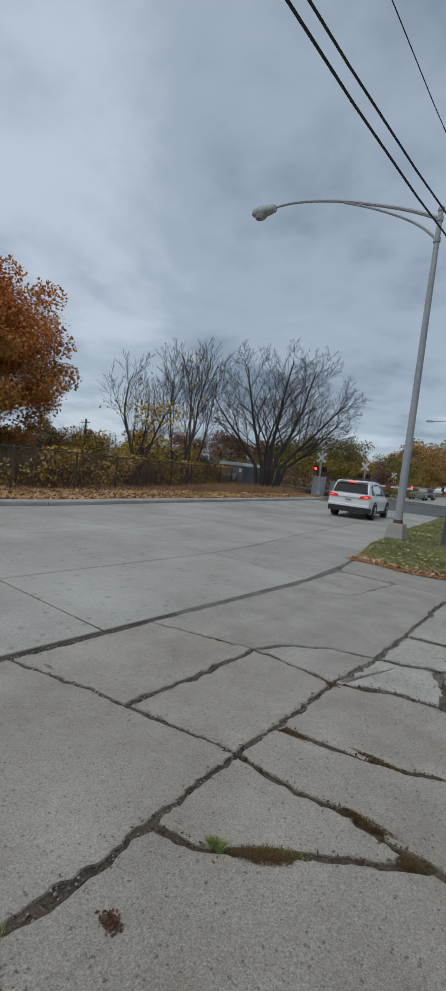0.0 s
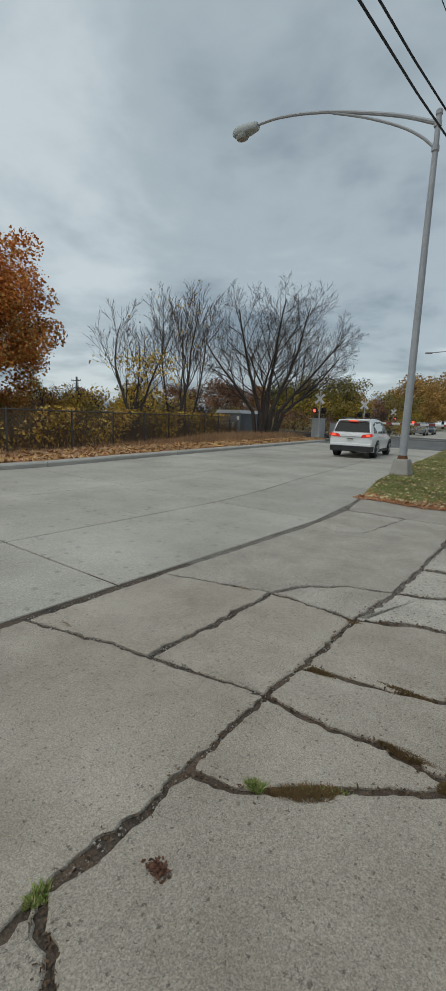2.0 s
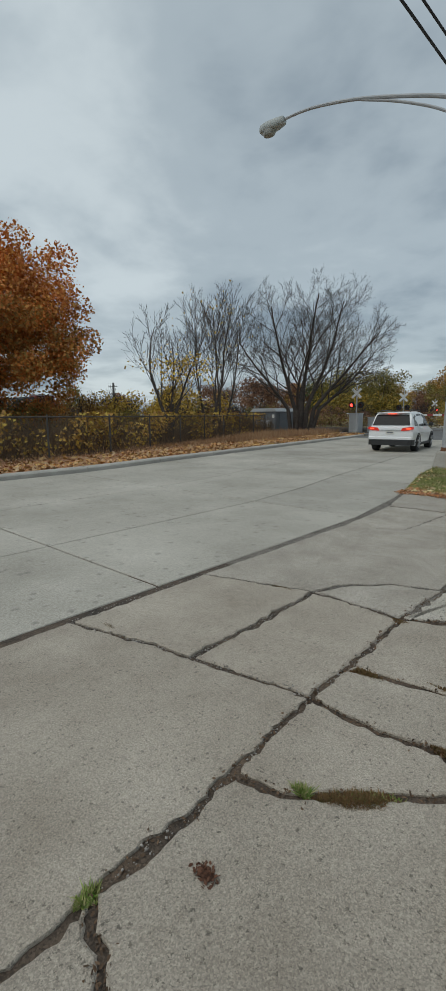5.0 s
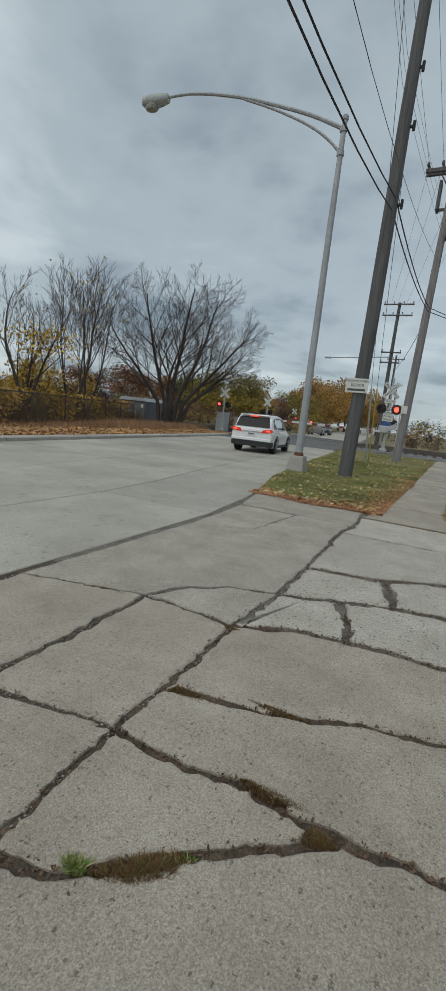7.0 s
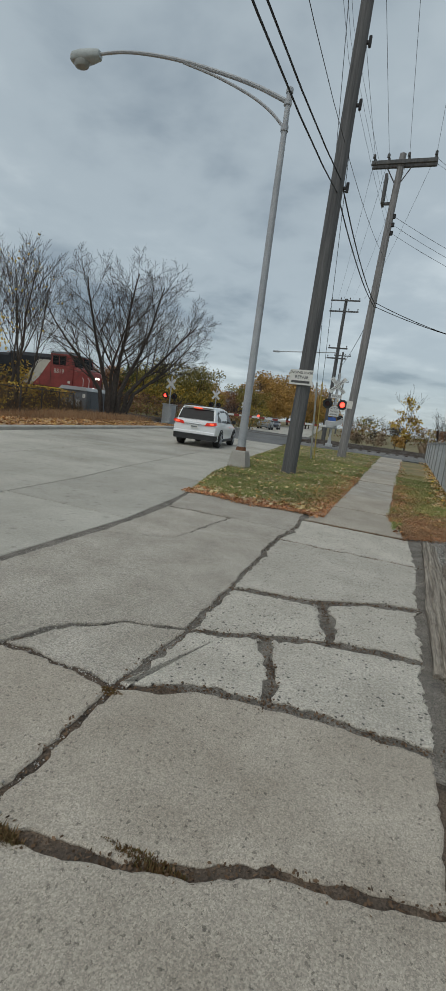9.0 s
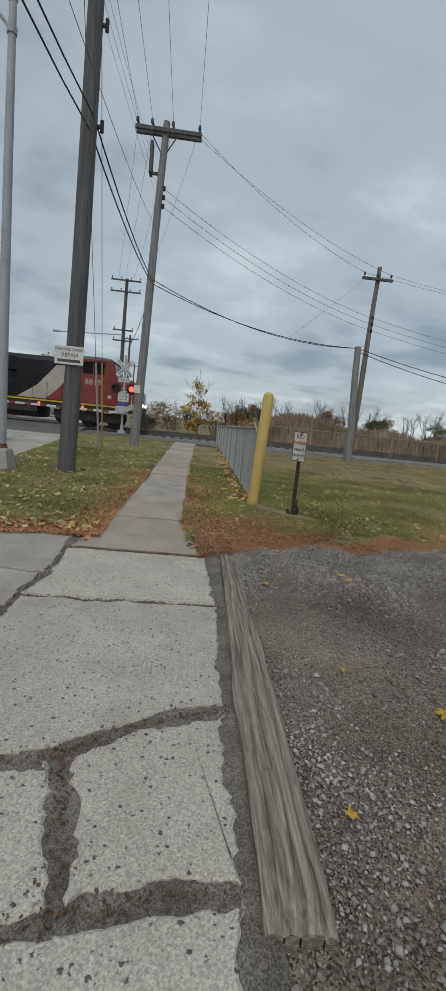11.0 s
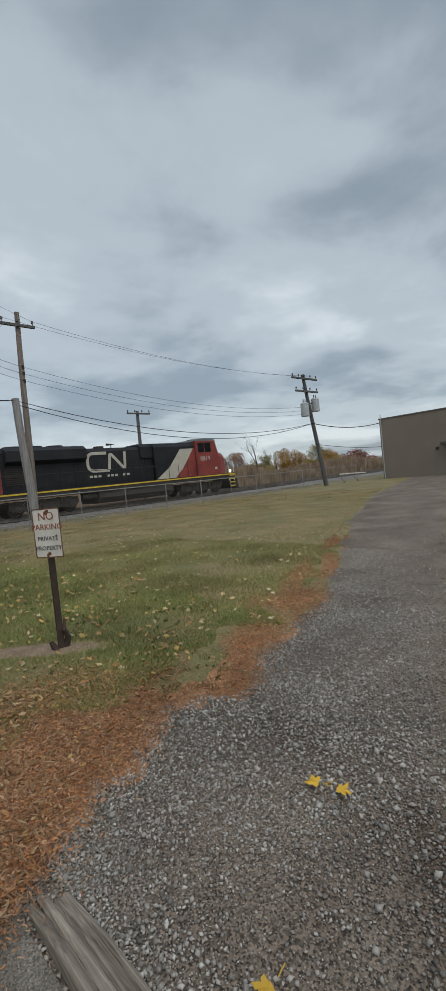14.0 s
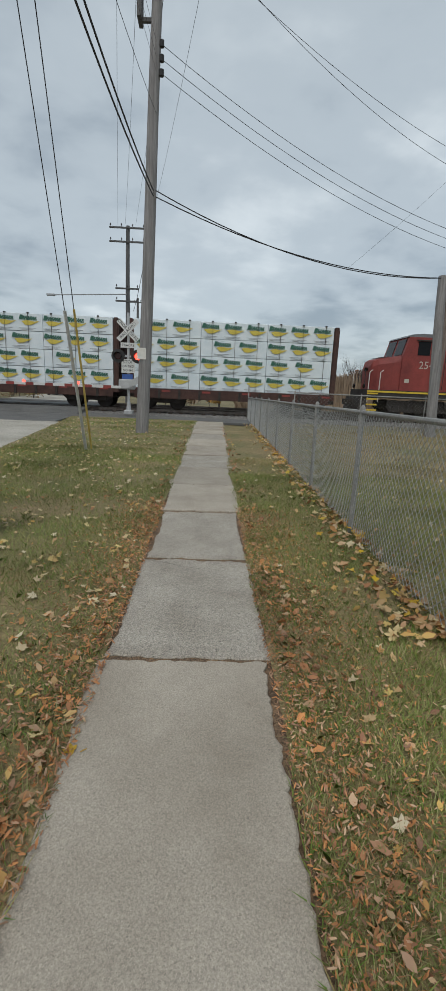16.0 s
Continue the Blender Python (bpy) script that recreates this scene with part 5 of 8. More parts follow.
def locomotive(number, label, wide_rear, flip):
    """A six-axle diesel locomotive, its nose toward +x; z = 0 at the rail head. The side toward -y carries the marks."""
    top = empty("locomotive", pose(0, 37, RAIL), label, "locomotive", "train")
    part("frame", Shape().box(-10.75, 10.3, -1.5, 1.5, 1.12, 1.52, 0.03), UNDER, top)
    for y in (-1.515, 1.515):
        part("sill_stripe", Shape().box(-10.3, 10.25, y - 0.012, y + 0.012, 1.43, 1.52), LOCOYELLOW, top, "yellow safety stripe")
    part("walkway", Shape().box(-10.75, 10.3, -1.52, 1.52, 1.52, 1.57), UNDER, top)
    # long hood in three steps
    hood = part("hood", Shape().prism([(-0.98, 1.57), (0.98, 1.57), (0.98, 3.95), (0.78, 4.18), (-0.78, 4.18), (-0.98, 3.95)], "x", -10.0, 5.5), LOCOBLACK, top)
    for k in range(26):
        part("hood_door", Shape().box(-8.6 + k * 0.52, -8.13 + k * 0.52, -1.0, -0.975, 1.75, 3.2, 0.006), LOCOBLACK, hood)
    if wide_rear:
        part("radiator_wing", Shape().prism([(-0.98, 3.0), (-1.5, 3.45), (-1.5, 4.0), (-1.25, 4.28), (1.25, 4.28), (1.5, 4.0), (1.5, 3.45), (0.98, 3.0)], "x", -10.3, -5.1), LOCOBLACK, hood, "overhanging radiator")
        for k in range(5):
            part("vent", Shape().box(-9.6 + k * 0.85, -8.95 + k * 0.85, -1.02, -0.985, 2.2, 3.0, 0.004), UNDER, hood)
    else:
        part("radiator", Shape().prism([(-1.0, 3.25), (-1.42, 3.5), (-1.42, 4.12), (-1.0, 4.36), (1.0, 4.36), (1.42, 4.12), (1.42, 3.5), (1.0, 3.25)], "x", -8.9, -3.6), LOCOBLACK, hood, "flared radiator")
        part("rear_panel", Shape().box(-10.04, -9.15, -1.02, 1.02, 1.57, 4.02, 0.02), LOCORED, hood, "red end panel")
        part("rear_roof", Shape().prism([(-1.0, 4.02), (1.0, 4.02), (0.8, 4.28), (-0.8, 4.28)], "x", -10.0, -8.9), LOCOBLACK, hood)
        for k in range(9):
            part("louvre", Shape().box(-8.95, -7.7, -1.03, -0.985, 2.05 + k * 0.12, 2.11 + k * 0.12), UNDER, hood)
        for x in (-8.0, -6.6, -5.2):
            part("roof_fan", Shape().tube([(x, 0, 4.34), (x, 0, 4.5)], [0.62, 0.55], 16), LOCOBLACK, hood)
    part("dynamic_brake", Shape().prism([(-1.12, 3.3), (-1.12, 4.15), (-0.8, 4.38), (0.8, 4.38), (1.12, 4.15), (1.12, 3.3)], "x", 0.9, 2.5), LOCOBLACK, hood)
    part("exhaust", Shape().box(-2.2, -1.6, -0.25, 0.25, 4.15, 4.38, 0.03), UNDER, hood)
    horn = part("horn", Shape().tube([(-1.1, -0.4, 4.15), (-1.1, -0.4, 4.42)], 0.03, 6), UNDER, hood, "air horn cluster")
    for dy, l in ((-0.45, 0.36), (-0.35, 0.3), (-0.25, 0.26)):
        part("trumpet", Shape().tube([(-1.1 - l, dy, 4.46), (-1.1 + l * 0.6, dy, 4.46)], [0.08, 0.025], 8), UNDER, horn)
    # equipment bay behind the cab with the white diagonal
    bay = part("equipment_bay", Shape().prism([(-1.3, 1.57), (1.3, 1.57), (1.3, 4.05), (1.05, 4.36), (-1.05, 4.36), (-1.3, 4.05)], "x", 1.5, 5.6), LOCOBLACK, top, m=pose(0.5, 0, 0))
    for y in (-1.312, 1.312):
        part("white_diagonal", Shape().prism([(1.55, 1.59), (2.85, 2.45), (4.07, 3.85), (5.42, 3.85), (4.17, 2.27), (3.4, 1.59)], "y", y - 0.008, y + 0.008), LOCOWHITE, bay, "dirty white diagonal stripe")
        part("red_diagonal", Shape().prism([(3.42, 1.585), (4.2, 2.27), (5.45, 3.9), (5.58, 3.9), (5.58, 1.585)], "y", y * 1.008 - 0.006, y * 1.008 + 0.006), LOCORED, bay)
        for k in range(3):
            part("rail_post", Shape().tube([(2.6 + k * 0.95, y * 1.16, 1.57), (2.6 + k * 0.95, y * 1.16, 2.65)], 0.018, 6), UNDER, bay)
    cab = part("cab", Shape().prism([(5.55, 1.55), (8.0, 1.55), (8.0, 3.4), (7.72, 4.42), (5.55, 4.42)], "y", -1.5, 1.5), LOCORED, top, "red driver's cab", m=pose(0.5, 0, 0))
    part("cab_roof", Shape().prism([(5.5, 4.42), (7.8, 4.42), (7.62, 4.54), (7.0, 4.6), (5.6, 4.58)], "y", -1.5, 1.5), SHED, cab, "grey cab roof")
    part("beacon", Shape().box(6.2, 7.0, -0.35, 0.35, 4.58, 4.7, 0.02), UNDER, cab)
    for y in (-1.505, 1.505):
        for a, b in ((5.8, 6.45), (6.53, 7.2)):
            w = part("side_window", Shape().box(a, b, y - 0.012, y + 0.012, 3.48, 4.2, 0.003), GLASSDARK, cab, "dark cab window")
        part("window_visor", Shape().box(5.7, 7.3, y * 1.03 - 0.06, y * 1.03 + 0.06, 4.22, 4.28), UNDER, cab)
    for a, b in ((-1.25, -0.15), (0.15, 1.25)):
        part("windscreen", Shape().prism([(8.0, 3.5), (7.79, 4.32), (7.74, 4.30), (7.95, 3.48)], "y", a, b), GLASSDARK, cab, "dark windscreen")
    rings = []
    for x, low, high, zt in ((8.35, 1.46, 1.40, 3.46), (8.9, 1.36, 1.24, 3.40), (9.6, 1.0, 0.9, 3.28), (9.86, 0.8, 0.72, 3.16), (9.94, 0.72, 0.6, 2.96)):
        rings.append([(x, -low, 1.55), (x, -low, zt - 0.35), (x - 0.02, -high, zt - 0.06), (x - 0.05, -high * 0.8, zt), (x - 0.05, high * 0.8, zt), (x - 0.02, high, zt - 0.06), (x, low, zt - 0.35), (x, low, 1.55)])
    nose = part("nose", Shape().loft(rings), LOCORED, top, "red wedge nose")
    part("nose_top", Shape().prism([(8.3, 3.46), (8.85, 3.41), (9.5, 3.315), (9.5, 3.345), (8.85, 3.44), (8.3, 3.49)], "y", -0.85, 0.85), SHED, nose, "dark anti-glare panel")
    part("headlight", Shape().tube([(9.9, -0.16, 2.7), (9.98, -0.16, 2.7)], 0.10, 12).tube([(9.9, 0.16, 2.7), (9.98, 0.16, 2.7)], 0.10, 12), HEADLIGHT if not flip else GLASSDARK, nose)
    for y in (-0.95, 0.95):
        part("ditch_light", Shape().tube([(10.25, y, 1.75), (10.33, y, 1.75)], 0.11, 12), HEADLIGHT if not flip else GLASSDARK, top)
    # pilot, steps, handrails, couplers
    part("pilot", Shape().prism([(10.2, 0.25), (10.75, 0.18), (10.55, 1.15), (10.2, 1.15)], "y", -1.45, 1.45), UNDER, top, "black snow plough")
    part("rear_pilot", Shape().box(-10.85, -10.6, -1.45, 1.45, 0.3, 1.15, 0.02), UNDER, top)
    for x in (-11.15, 11.15):
        part("coupler", Shape().box(min(x, x * 0.95), max(x, x * 0.95), -0.14, 0.14, 0.68, 1.0, 0.03), UNDER, top)
    for x in (-10.35, 9.95):
        for y in (-1.3, 1.3):
            st = part("step_well", Shape().box(x - 0.32, x + 0.32, y - 0.22, y + 0.22, 0.35, 0.42), UNDER, top)
            for k in range(4):
                part("step_edge", Shape().box(x - 0.3, x + 0.3, y * 1.16 - 0.02, y * 1.16 + 0.02, 0.42 + k * 0.3, 0.50 + k * 0.3), LOCOYELLOW, st, "yellow step edge")
    for y in (-1.47, 1.47):
        for k in range(9):
            x = -9.5 + k * 1.45
            part("stanchion", Shape().tube([(x, y, 1.55), (x, y, 2.6)], 0.018, 6), UNDER, top)
        part("handrail", Shape().tube([(-9.7, y, 2.6), (2.3, y, 2.6)], 0.02, 6), UNDER, top)
        for x in (-10.6, -9.75, 10.2, 9.6):
            part("grab_iron", Shape().tube([(x, y, 0.9), (x, y, 2.5), (x * 0.985, y, 2.62)], 0.022, 6), WHITE, top, "white grab iron")
    for y in (-0.9, 0.9):
        part("end_rail", Shape().tube([(-10.7, y, 1.55), (-10.7, y, 2.7), (-10.7, y * 0.3, 2.7), (-10.7, y * 0.3, 1.9)], 0.02, 6), UNDER, top)
        part("end_rail", Shape().tube([(10.25, y, 1.55), (10.25, y, 2.6), (10.25, y * 0.3, 2.6), (10.25, y * 0.3, 1.9)], 0.02, 6), UNDER, top)
    part("fuel_tank", Shape().prism([(-1.4, 1.12), (-1.45, 0.7), (-1.15, 0.32), (1.15, 0.32), (1.45, 0.7), (1.4, 1.12)], "x", -3.0, 3.4), UNDER, top)
    part("air_tank", Shape().tube([(-4.2, -1.15, 0.9), (-3.1, -1.15, 0.9)], 0.2, 10), UNDER, top)
    truck(top, -6.7, (-1.75, 0, 1.75), 0.53, 1.0)
    truck(top, 6.7, (-1.75, 0, 1.75), 0.53, 1.0)
    y = 1.01 if flip else -1.01
    turn = 180 if flip else 0
    emblem(top, -1.7, 2.58, y, 3.4, False if not flip else True)
    if not flip:
        s = Shape()
        for k in range(10):
            if k not in (3, 7):
                s.box(-3.35 + k * 0.33, -3.12 + k * 0.33, y - 0.005, y + 0.005, 2.12, 2.28)
        part("print_bar", s, LOCOWHITE, top, "row of small pale marks")
    letters("number", number, 0.56, LOCOWHITE, cab, pose(6.5, 1.508 if flip else -1.508, 2.95, 90, 0, turn))
    for sy in (-1.508, 1.508):
        part("cab_door_seam", Shape().box(5.6, 5.64, sy - 0.004, sy + 0.004, 1.7, 4.2), UNDER, cab)
        part("builder_plate", Shape().box(7.5, 7.75, sy - 0.004, sy + 0.004, 2.0, 2.2), LOCOWHITE, cab)
    return top


loco_a = locomotive("8819", "black locomotive with red cab, white diagonal and yellow sill", False, False)
loco_b = locomotive("2544", "second black and red locomotive running nose to the rear", True, True)


def lumber_car(length, label, step):
    """A bulkhead flat car with wrapped lumber, four tiers high; its middle at x = 0."""
    top = empty("lumber_car", pose(0, 37, RAIL), label, "rail car", "train")
    h = length / 2
    part("deck", Shape().box(-h, h, -1.45, 1.45, 0.85, 1.12, 0.02), CARBROWN, top, "rusty brown deck")
    part("side_sill", Shape().box(-h + 0.3, h - 0.3, -1.5, -1.42, 0.62, 1.16, 0.01), CARBROWN, top)
    for k in range(int(length / 1.1)):
        part("stake_pocket", Shape().box(-h + 0.5 + k * 1.1, -h + 0.62 + k * 1.1, -1.56, -1.5, 0.6, 1.1), UNDER, top)
        if k % 2:
            part("reflector", Shape().box(-h + 0.7 + k * 1.1, -h + 1.15 + k * 1.1, -1.51, -1.50, 0.98, 1.08), LOCORED, top)
    for x in (-h + 0.12, h - 0.12):
        b = part("bulkhead", Shape().box(x - 0.1, x + 0.1, -1.45, 1.45, 1.12, 4.72, 0.02), CARBROWN, top, "rusty brown bulkhead")
        for k in range(5):
            part("rib", Shape().box(x - 0.14, x + 0.14, -1.4 + 0.65 * k, -1.3 + 0.65 * k, 1.2, 4.6), CARBROWN, b)
    tier = 0.88
    n = max(2, round((length - 0.6) / 3.68))
    w = (length - 0.55) / n
    rnd = random.Random(int(length * 10))
    for row in range(4):
        for k in range(n):
            x0 = -h + 0.27 + k * w
            z0 = 1.14 + row * (tier + 0.02)
            bundle = part("wrapped_pack", Shape().box(x0 + 0.01, x0 + w - 0.01, -1.42 + rnd.uniform(0, 0.03), 1.42, z0, z0 + tier, 0.012), WRAP, top, "white-wrapped pack of lumber")
            m = 3 if w > 3.3 and (row + k) % 3 else 2
            pitch = 1.21 if m == 3 else 1.36
            off = 0.95 * rnd.random() * max(0.0, w - 0.12 - pitch * m)
            for q in range(m):
                xx = x0 + 0.03 + off + q * pitch
                up = [(0.0, 0.0), (0.0, 0.24), (0.16, 0.24), (0.16, 0.10)]
                for i in range(6):
                    s0 = 0.17 + i * 0.13
                    up += [(s0, 0.10), (s0 + 0.015, 0.20 - 0.004 * i), (s0 + 0.10, 0.20 - 0.004 * i), (s0 + 0.10, 0.06)]
                up += [(0.95, 0.06), (0.95, 0.0)]
                for i in range(5, -1, -1):
                    s0 = 0.17 + i * 0.13
                    up += [(s0 + 0.075, 0.0), (s0 + 0.075, 0.07), (s0 + 0.035, 0.07), (s0 + 0.035, 0.0)]
                g = Shape().prism([(xx + 0.0 + p * 0.95 + 0.3 * q2, z0 + 0.56 - 0.03 * p + q2) for p, q2 in up], "y", -1.445, -1.425)
                part("green_mark", g, GREENMARK, bundle)
                sw = Shape()
                pts = [(xx + 0.12, z0 + 0.47), (xx + 0.30, z0 + 0.52), (xx + 0.46, z0 + 0.53), (xx + 0.64, z0 + 0.50), (xx + 0.80, z0 + 0.475), (xx + 0.98, z0 + 0.50), (xx + 1.06, z0 + 0.52), (xx + 0.98, z0 + 0.455), (xx + 0.82, z0 + 0.38), (xx + 0.62, z0 + 0.30), (xx + 0.42, z0 + 0.28), (xx + 0.28, z0 + 0.32), (xx + 0.22, z0 + 0.40)]
                sw.prism(pts, "y", -1.446, -1.426)
                part("yellow_mark", sw, YELLOWMARK, bundle)
                part("print_bar", Shape().box(xx + 0.0, xx + 0.85, -1.44, -1.427, z0 + 0.13, z0 + 0.145).box(xx + 0.1, xx + 0.7, -1.44, -1.427, z0 + 0.07, z0 + 0.08), SHED, bundle)
    for k in range(int(length / 1.22)):
        part("strap", Shape().box(-h + 0.8 + k * 1.22, -h + 0.812 + k * 1.22, -1.452, -1.42, 1.14, 4.72).box(-h + 0.76 + k * 1.22, -h + 0.85 + k * 1.22, -1.46, -1.3, 4.71, 4.77), UNDER, top)
    for x in (-h + 1.75, h - 1.75):
        truck(top, x, (-0.85, 0.85), 0.42, 0.8)
    for x in (-h, h):
        part("coupler", Shape().box(x - 0.35, x + 0.35, -0.12, 0.12, 0.62, 0.92, 0.02), UNDER, top)
    return top


car_a = lumber_car(11.3, "short bulkhead flat car loaded with white-wrapped lumber", 0)
car_b = lumber_car(22.6, "long bulkhead flat car loaded with white-wrapped lumber", 1)

# ---- vehicles on the road ----


def car_ring(y, stations):
    return [(x, y, z) for x, z in stations] + [(-x, y, z) for x, z in stations[::-1]]


def suv(m, paint, label, group="", braking=True, scale=1.0):
    """A five-door SUV, its front toward +y, z = 0 on the road."""
    top = empty("car", m @ Matrix.Scale(scale, 4), label, "car", group)
    body = Shape()
    rows = []
    for y, wb, ws, zl, zs, zt, wt in (
        (-2.32, 0.70, 0.78, 0.40, 0.72, 0.98, 0.70), (-2.26, 0.84, 0.88, 0.32, 0.74, 1.02, 0.80), (-2.05, 0.88, 0.915, 0.26, 0.76, 1.06, 0.86), (-1.4, 0.89, 0.92, 0.25, 0.75, 1.04, 0.87),
        (0.0, 0.89, 0.92, 0.24, 0.73, 1.00, 0.87), (1.0, 0.88, 0.915, 0.25, 0.72, 0.98, 0.84), (1.5, 0.87, 0.91, 0.27, 0.72, 0.95, 0.78), (2.05, 0.82, 0.86, 0.30, 0.66, 0.82, 0.68), (2.3, 0.66, 0.70, 0.36, 0.58, 0.68, 0.55)):
        rows.append(car_ring(y, [(wb, zl), (ws, zs - 0.12), (ws, zs), (ws - 0.02, zs + 0.12), (wt, zt)]))
    body.loft(rows)
    bd = part("body", body, paint, top, "painted body", smooth=True)
    green = Shape()
    rows = []
    for y, wb, zb, wt, zt in ((-2.2, 0.80, 1.0, 0.76, 1.06), (-1.98, 0.84, 1.0, 0.70, 1.45), (-1.85, 0.85, 1.0, 0.66, 1.585), (-1.2, 0.86, 0.99, 0.64, 1.635), (-0.2, 0.86, 0.98, 0.64, 1.645), (0.5, 0.85, 0.97, 0.63, 1.58), (0.95, 0.83, 0.96, 0.66, 1.3), (1.35, 0.80, 0.94, 0.76, 0.97)):
        rows.append(car_ring(y, [(wb, zb), (wb * 0.6 + wt * 0.4, zb + 0.55 * (zt - zb)), (wt + 0.03, zt - 0.04), (wt - 0.12, zt)]))
    green.loft(rows)
    part("cabin", green, paint, top, "painted roof and pillars", smooth=True)
    # glass
    rw = Shape().add([(-0.74, -2.13, 1.09), (0.74, -2.13, 1.09), (0.64, -1.90, 1.50), (-0.64, -1.90, 1.50), (-0.74, -2.215, 1.09), (0.74, -2.215, 1.09), (0.64, -1.995, 1.50), (-0.64, -1.995, 1.50)], [(3, 2, 1, 0), (4, 5, 6, 7), (0, 1, 5, 4), (2, 3, 7, 6), (1, 2, 6, 5), (3, 0, 4, 7)])
    part("rear_window", rw, GLASSDARK, top, "dark tinted rear window")
    for sg in (-1, 1):
        for pts in ([(-1.78, 1.05), (-1.72, 1.40), (-1.28, 1.52), (-1.18, 1.04)], [(-1.08, 1.04), (-1.15, 1.52), (-0.25, 1.54), (-0.15, 1.03)], [(-0.05, 1.03), (-0.12, 1.54), (0.42, 1.46), (0.95, 1.02)]):
            g = Shape()
            vs = []
            for off in (0.0, 0.02):
                for y, z in pts:
                    wb, zb, wt, zt = 0.85, 0.98, 0.64, 1.62
                    mid = wb * 0.6 + wt * 0.4
                    f = (z - zb) / (zt - zb)
                    x = wb + (mid - wb) * f / 0.55 if f < 0.55 else mid + (wt + 0.03 - mid) * (f - 0.55) / 0.39
                    vs.append((sg * (x - 0.004 + off), y, z))
            g.add(vs, [(0, 1, 2, 3), (7, 6, 5, 4), (0, 4, 5, 1), (1, 5, 6, 2), (2, 6, 7, 3), (3, 7, 4, 0)])
            part("side_window", g, GLASSDARK, top, "dark side window")
        part("tail_lamp", Shape().prism([(0.42, 0.86), (0.50, 0.99), (0.86, 1.03), (0.90, 0.93), (0.72, 0.88)] if sg > 0 else [(-0.42, 0.86), (-0.72, 0.88), (-0.90, 0.93), (-0.86, 1.03), (-0.50, 0.99)], "y", -2.345, -2.12), TAILRED, top, "lit red tail lamp")
        part("brake_bulb", Shape().box(sg * 0.72 - 0.08, sg * 0.72 + 0.08, -2.352, -2.34, 0.92, 0.985), BRAKERED if braking else TAILRED, top)
        part("mirror", Shape().box(min(sg * 0.9, sg * 1.08), max(sg * 0.9, sg * 1.08), 0.62, 0.80, 1.02, 1.18, 0.03), PLASTIC, top)
        part("roof_rail", Shape().tube([(sg * 0.6, -1.7, 1.63), (sg * 0.6, -1.5, 1.69), (sg * 0.6, 0.1, 1.69), (sg * 0.6, 0.3, 1.64)], 0.02, 6), PLASTIC, top)
        part("door_handle", Shape().box(min(sg * 0.905, sg * 0.935), max(sg * 0.905, sg * 0.935), -0.95, -0.75, 0.90, 0.93), paint, top)
        part("sill_cladding", Shape().box(min(sg * 0.86, sg * 0.93), max(sg * 0.86, sg * 0.93), -1.0, 1.0, 0.24, 0.36, 0.02), PLASTIC, top)
        for y in (-1.36, 1.36):
            arch = Shape()
            rings = []
            for k in range(13):
                a = math.pi * k / 12
                rings.append([(sg * xx, y + r * math.cos(a), 0.35 + r * math.sin(a)) for xx, r in ((0.86, 0.36), (0.86, 0.42), (0.935, 0.42), (0.935, 0.36))])
            arch.loft(rings)
            part("wheel_arch", arch, PLASTIC, top)
            wh = part("wheel", Shape().tube([(sg * 0.66, y, 0.35), (sg * 0.68, y, 0.35), (sg * 0.90, y, 0.35), (sg * 0.925, y, 0.35)], [0.31, 0.35, 0.35, 0.32], 22), TYRE, top, "black tyre")
            part("rim", Shape().tube([(sg * 0.915, y, 0.35), (sg * 0.932, y, 0.35)], [0.245, 0.235], 18), UNDER, wh)
            for k in range(5):
                a = 2 * math.pi * k / 5
                part("spoke", Shape().tube([(sg * 0.935, y, 0.35), (sg * 0.938, y + 0.23 * math.cos(a), 0.35 + 0.23 * math.sin(a))], [0.05, 0.035], 6), RIM, wh)
    part("high_brake_lamp", Shape().box(-0.17, 0.17, -2.09, -1.98, 1.525, 1.565, 0.008), BRAKERED if braking else TAILRED, top, "lit high brake lamp")
    part("spoiler", Shape().box(-0.62, 0.62, -2.08, -1.84, 1.555, 1.60, 0.015), paint, top)
    part("lower_bumper", Shape().loft([[(sx * w, y, z) for sx, z in ((-1, 0.28), (1, 0.28), (1, 0.50), (-1, 0.50))] for y, w in ((-2.37, 0.72), (-2.3, 0.86), (-2.0, 0.915))]), PLASTIC, top, "black lower bumper")
    part("bumper_step", Shape().box(-0.86, 0.86, -2.36, -2.24, 0.50, 0.62, 0.02), paint, top)
    part("bright_strip", Shape().box(-0.42, 0.42, -2.36, -2.32, 0.885, 0.905), RIM, top)
    part("plate", Shape().box(-0.16, 0.16, -2.36, -2.33, 0.74, 0.86, 0.004), WHITE, top, "plate with dark bars")
    part("plate_bar", Shape().box(-0.12, 0.12, -2.365, -2.358, 0.775, 0.825), SHED, top)
    part("antenna", Shape().box(-0.03, 0.03, -1.7, -1.5, 1.63, 1.68, 0.01), PLASTIC, top)
    return top


suv(pose(-7.99, 20.2, 0.0, 0, 0, 8.3), CARWHITE, "white five-door car stopped with its brake lamps lit", "", True, 0.95)
FARPAINT = mat("dark_blue_car_paint", (0.03, 0.035, 0.045), (0.05, 0.055, 0.07), 2, 30, 0.3, 0, coat=0.5)
SILVERPAINT = mat("silver_car_paint", (0.22, 0.23, 0.24), (0.28, 0.29, 0.30), 2, 30, 0.35, 0, metal=0.4)
suv(pose(-17.6, 63.5, 0, 0, 0, 188), SILVERPAINT, "silver car waiting beyond the crossing", "waiting cars", False)
suv(pose(-18.6, 71.5, 0, 0, 0, 188), FARPAINT, "dark car waiting beyond the crossing", "waiting cars", False)

# ---- trees and growth ----


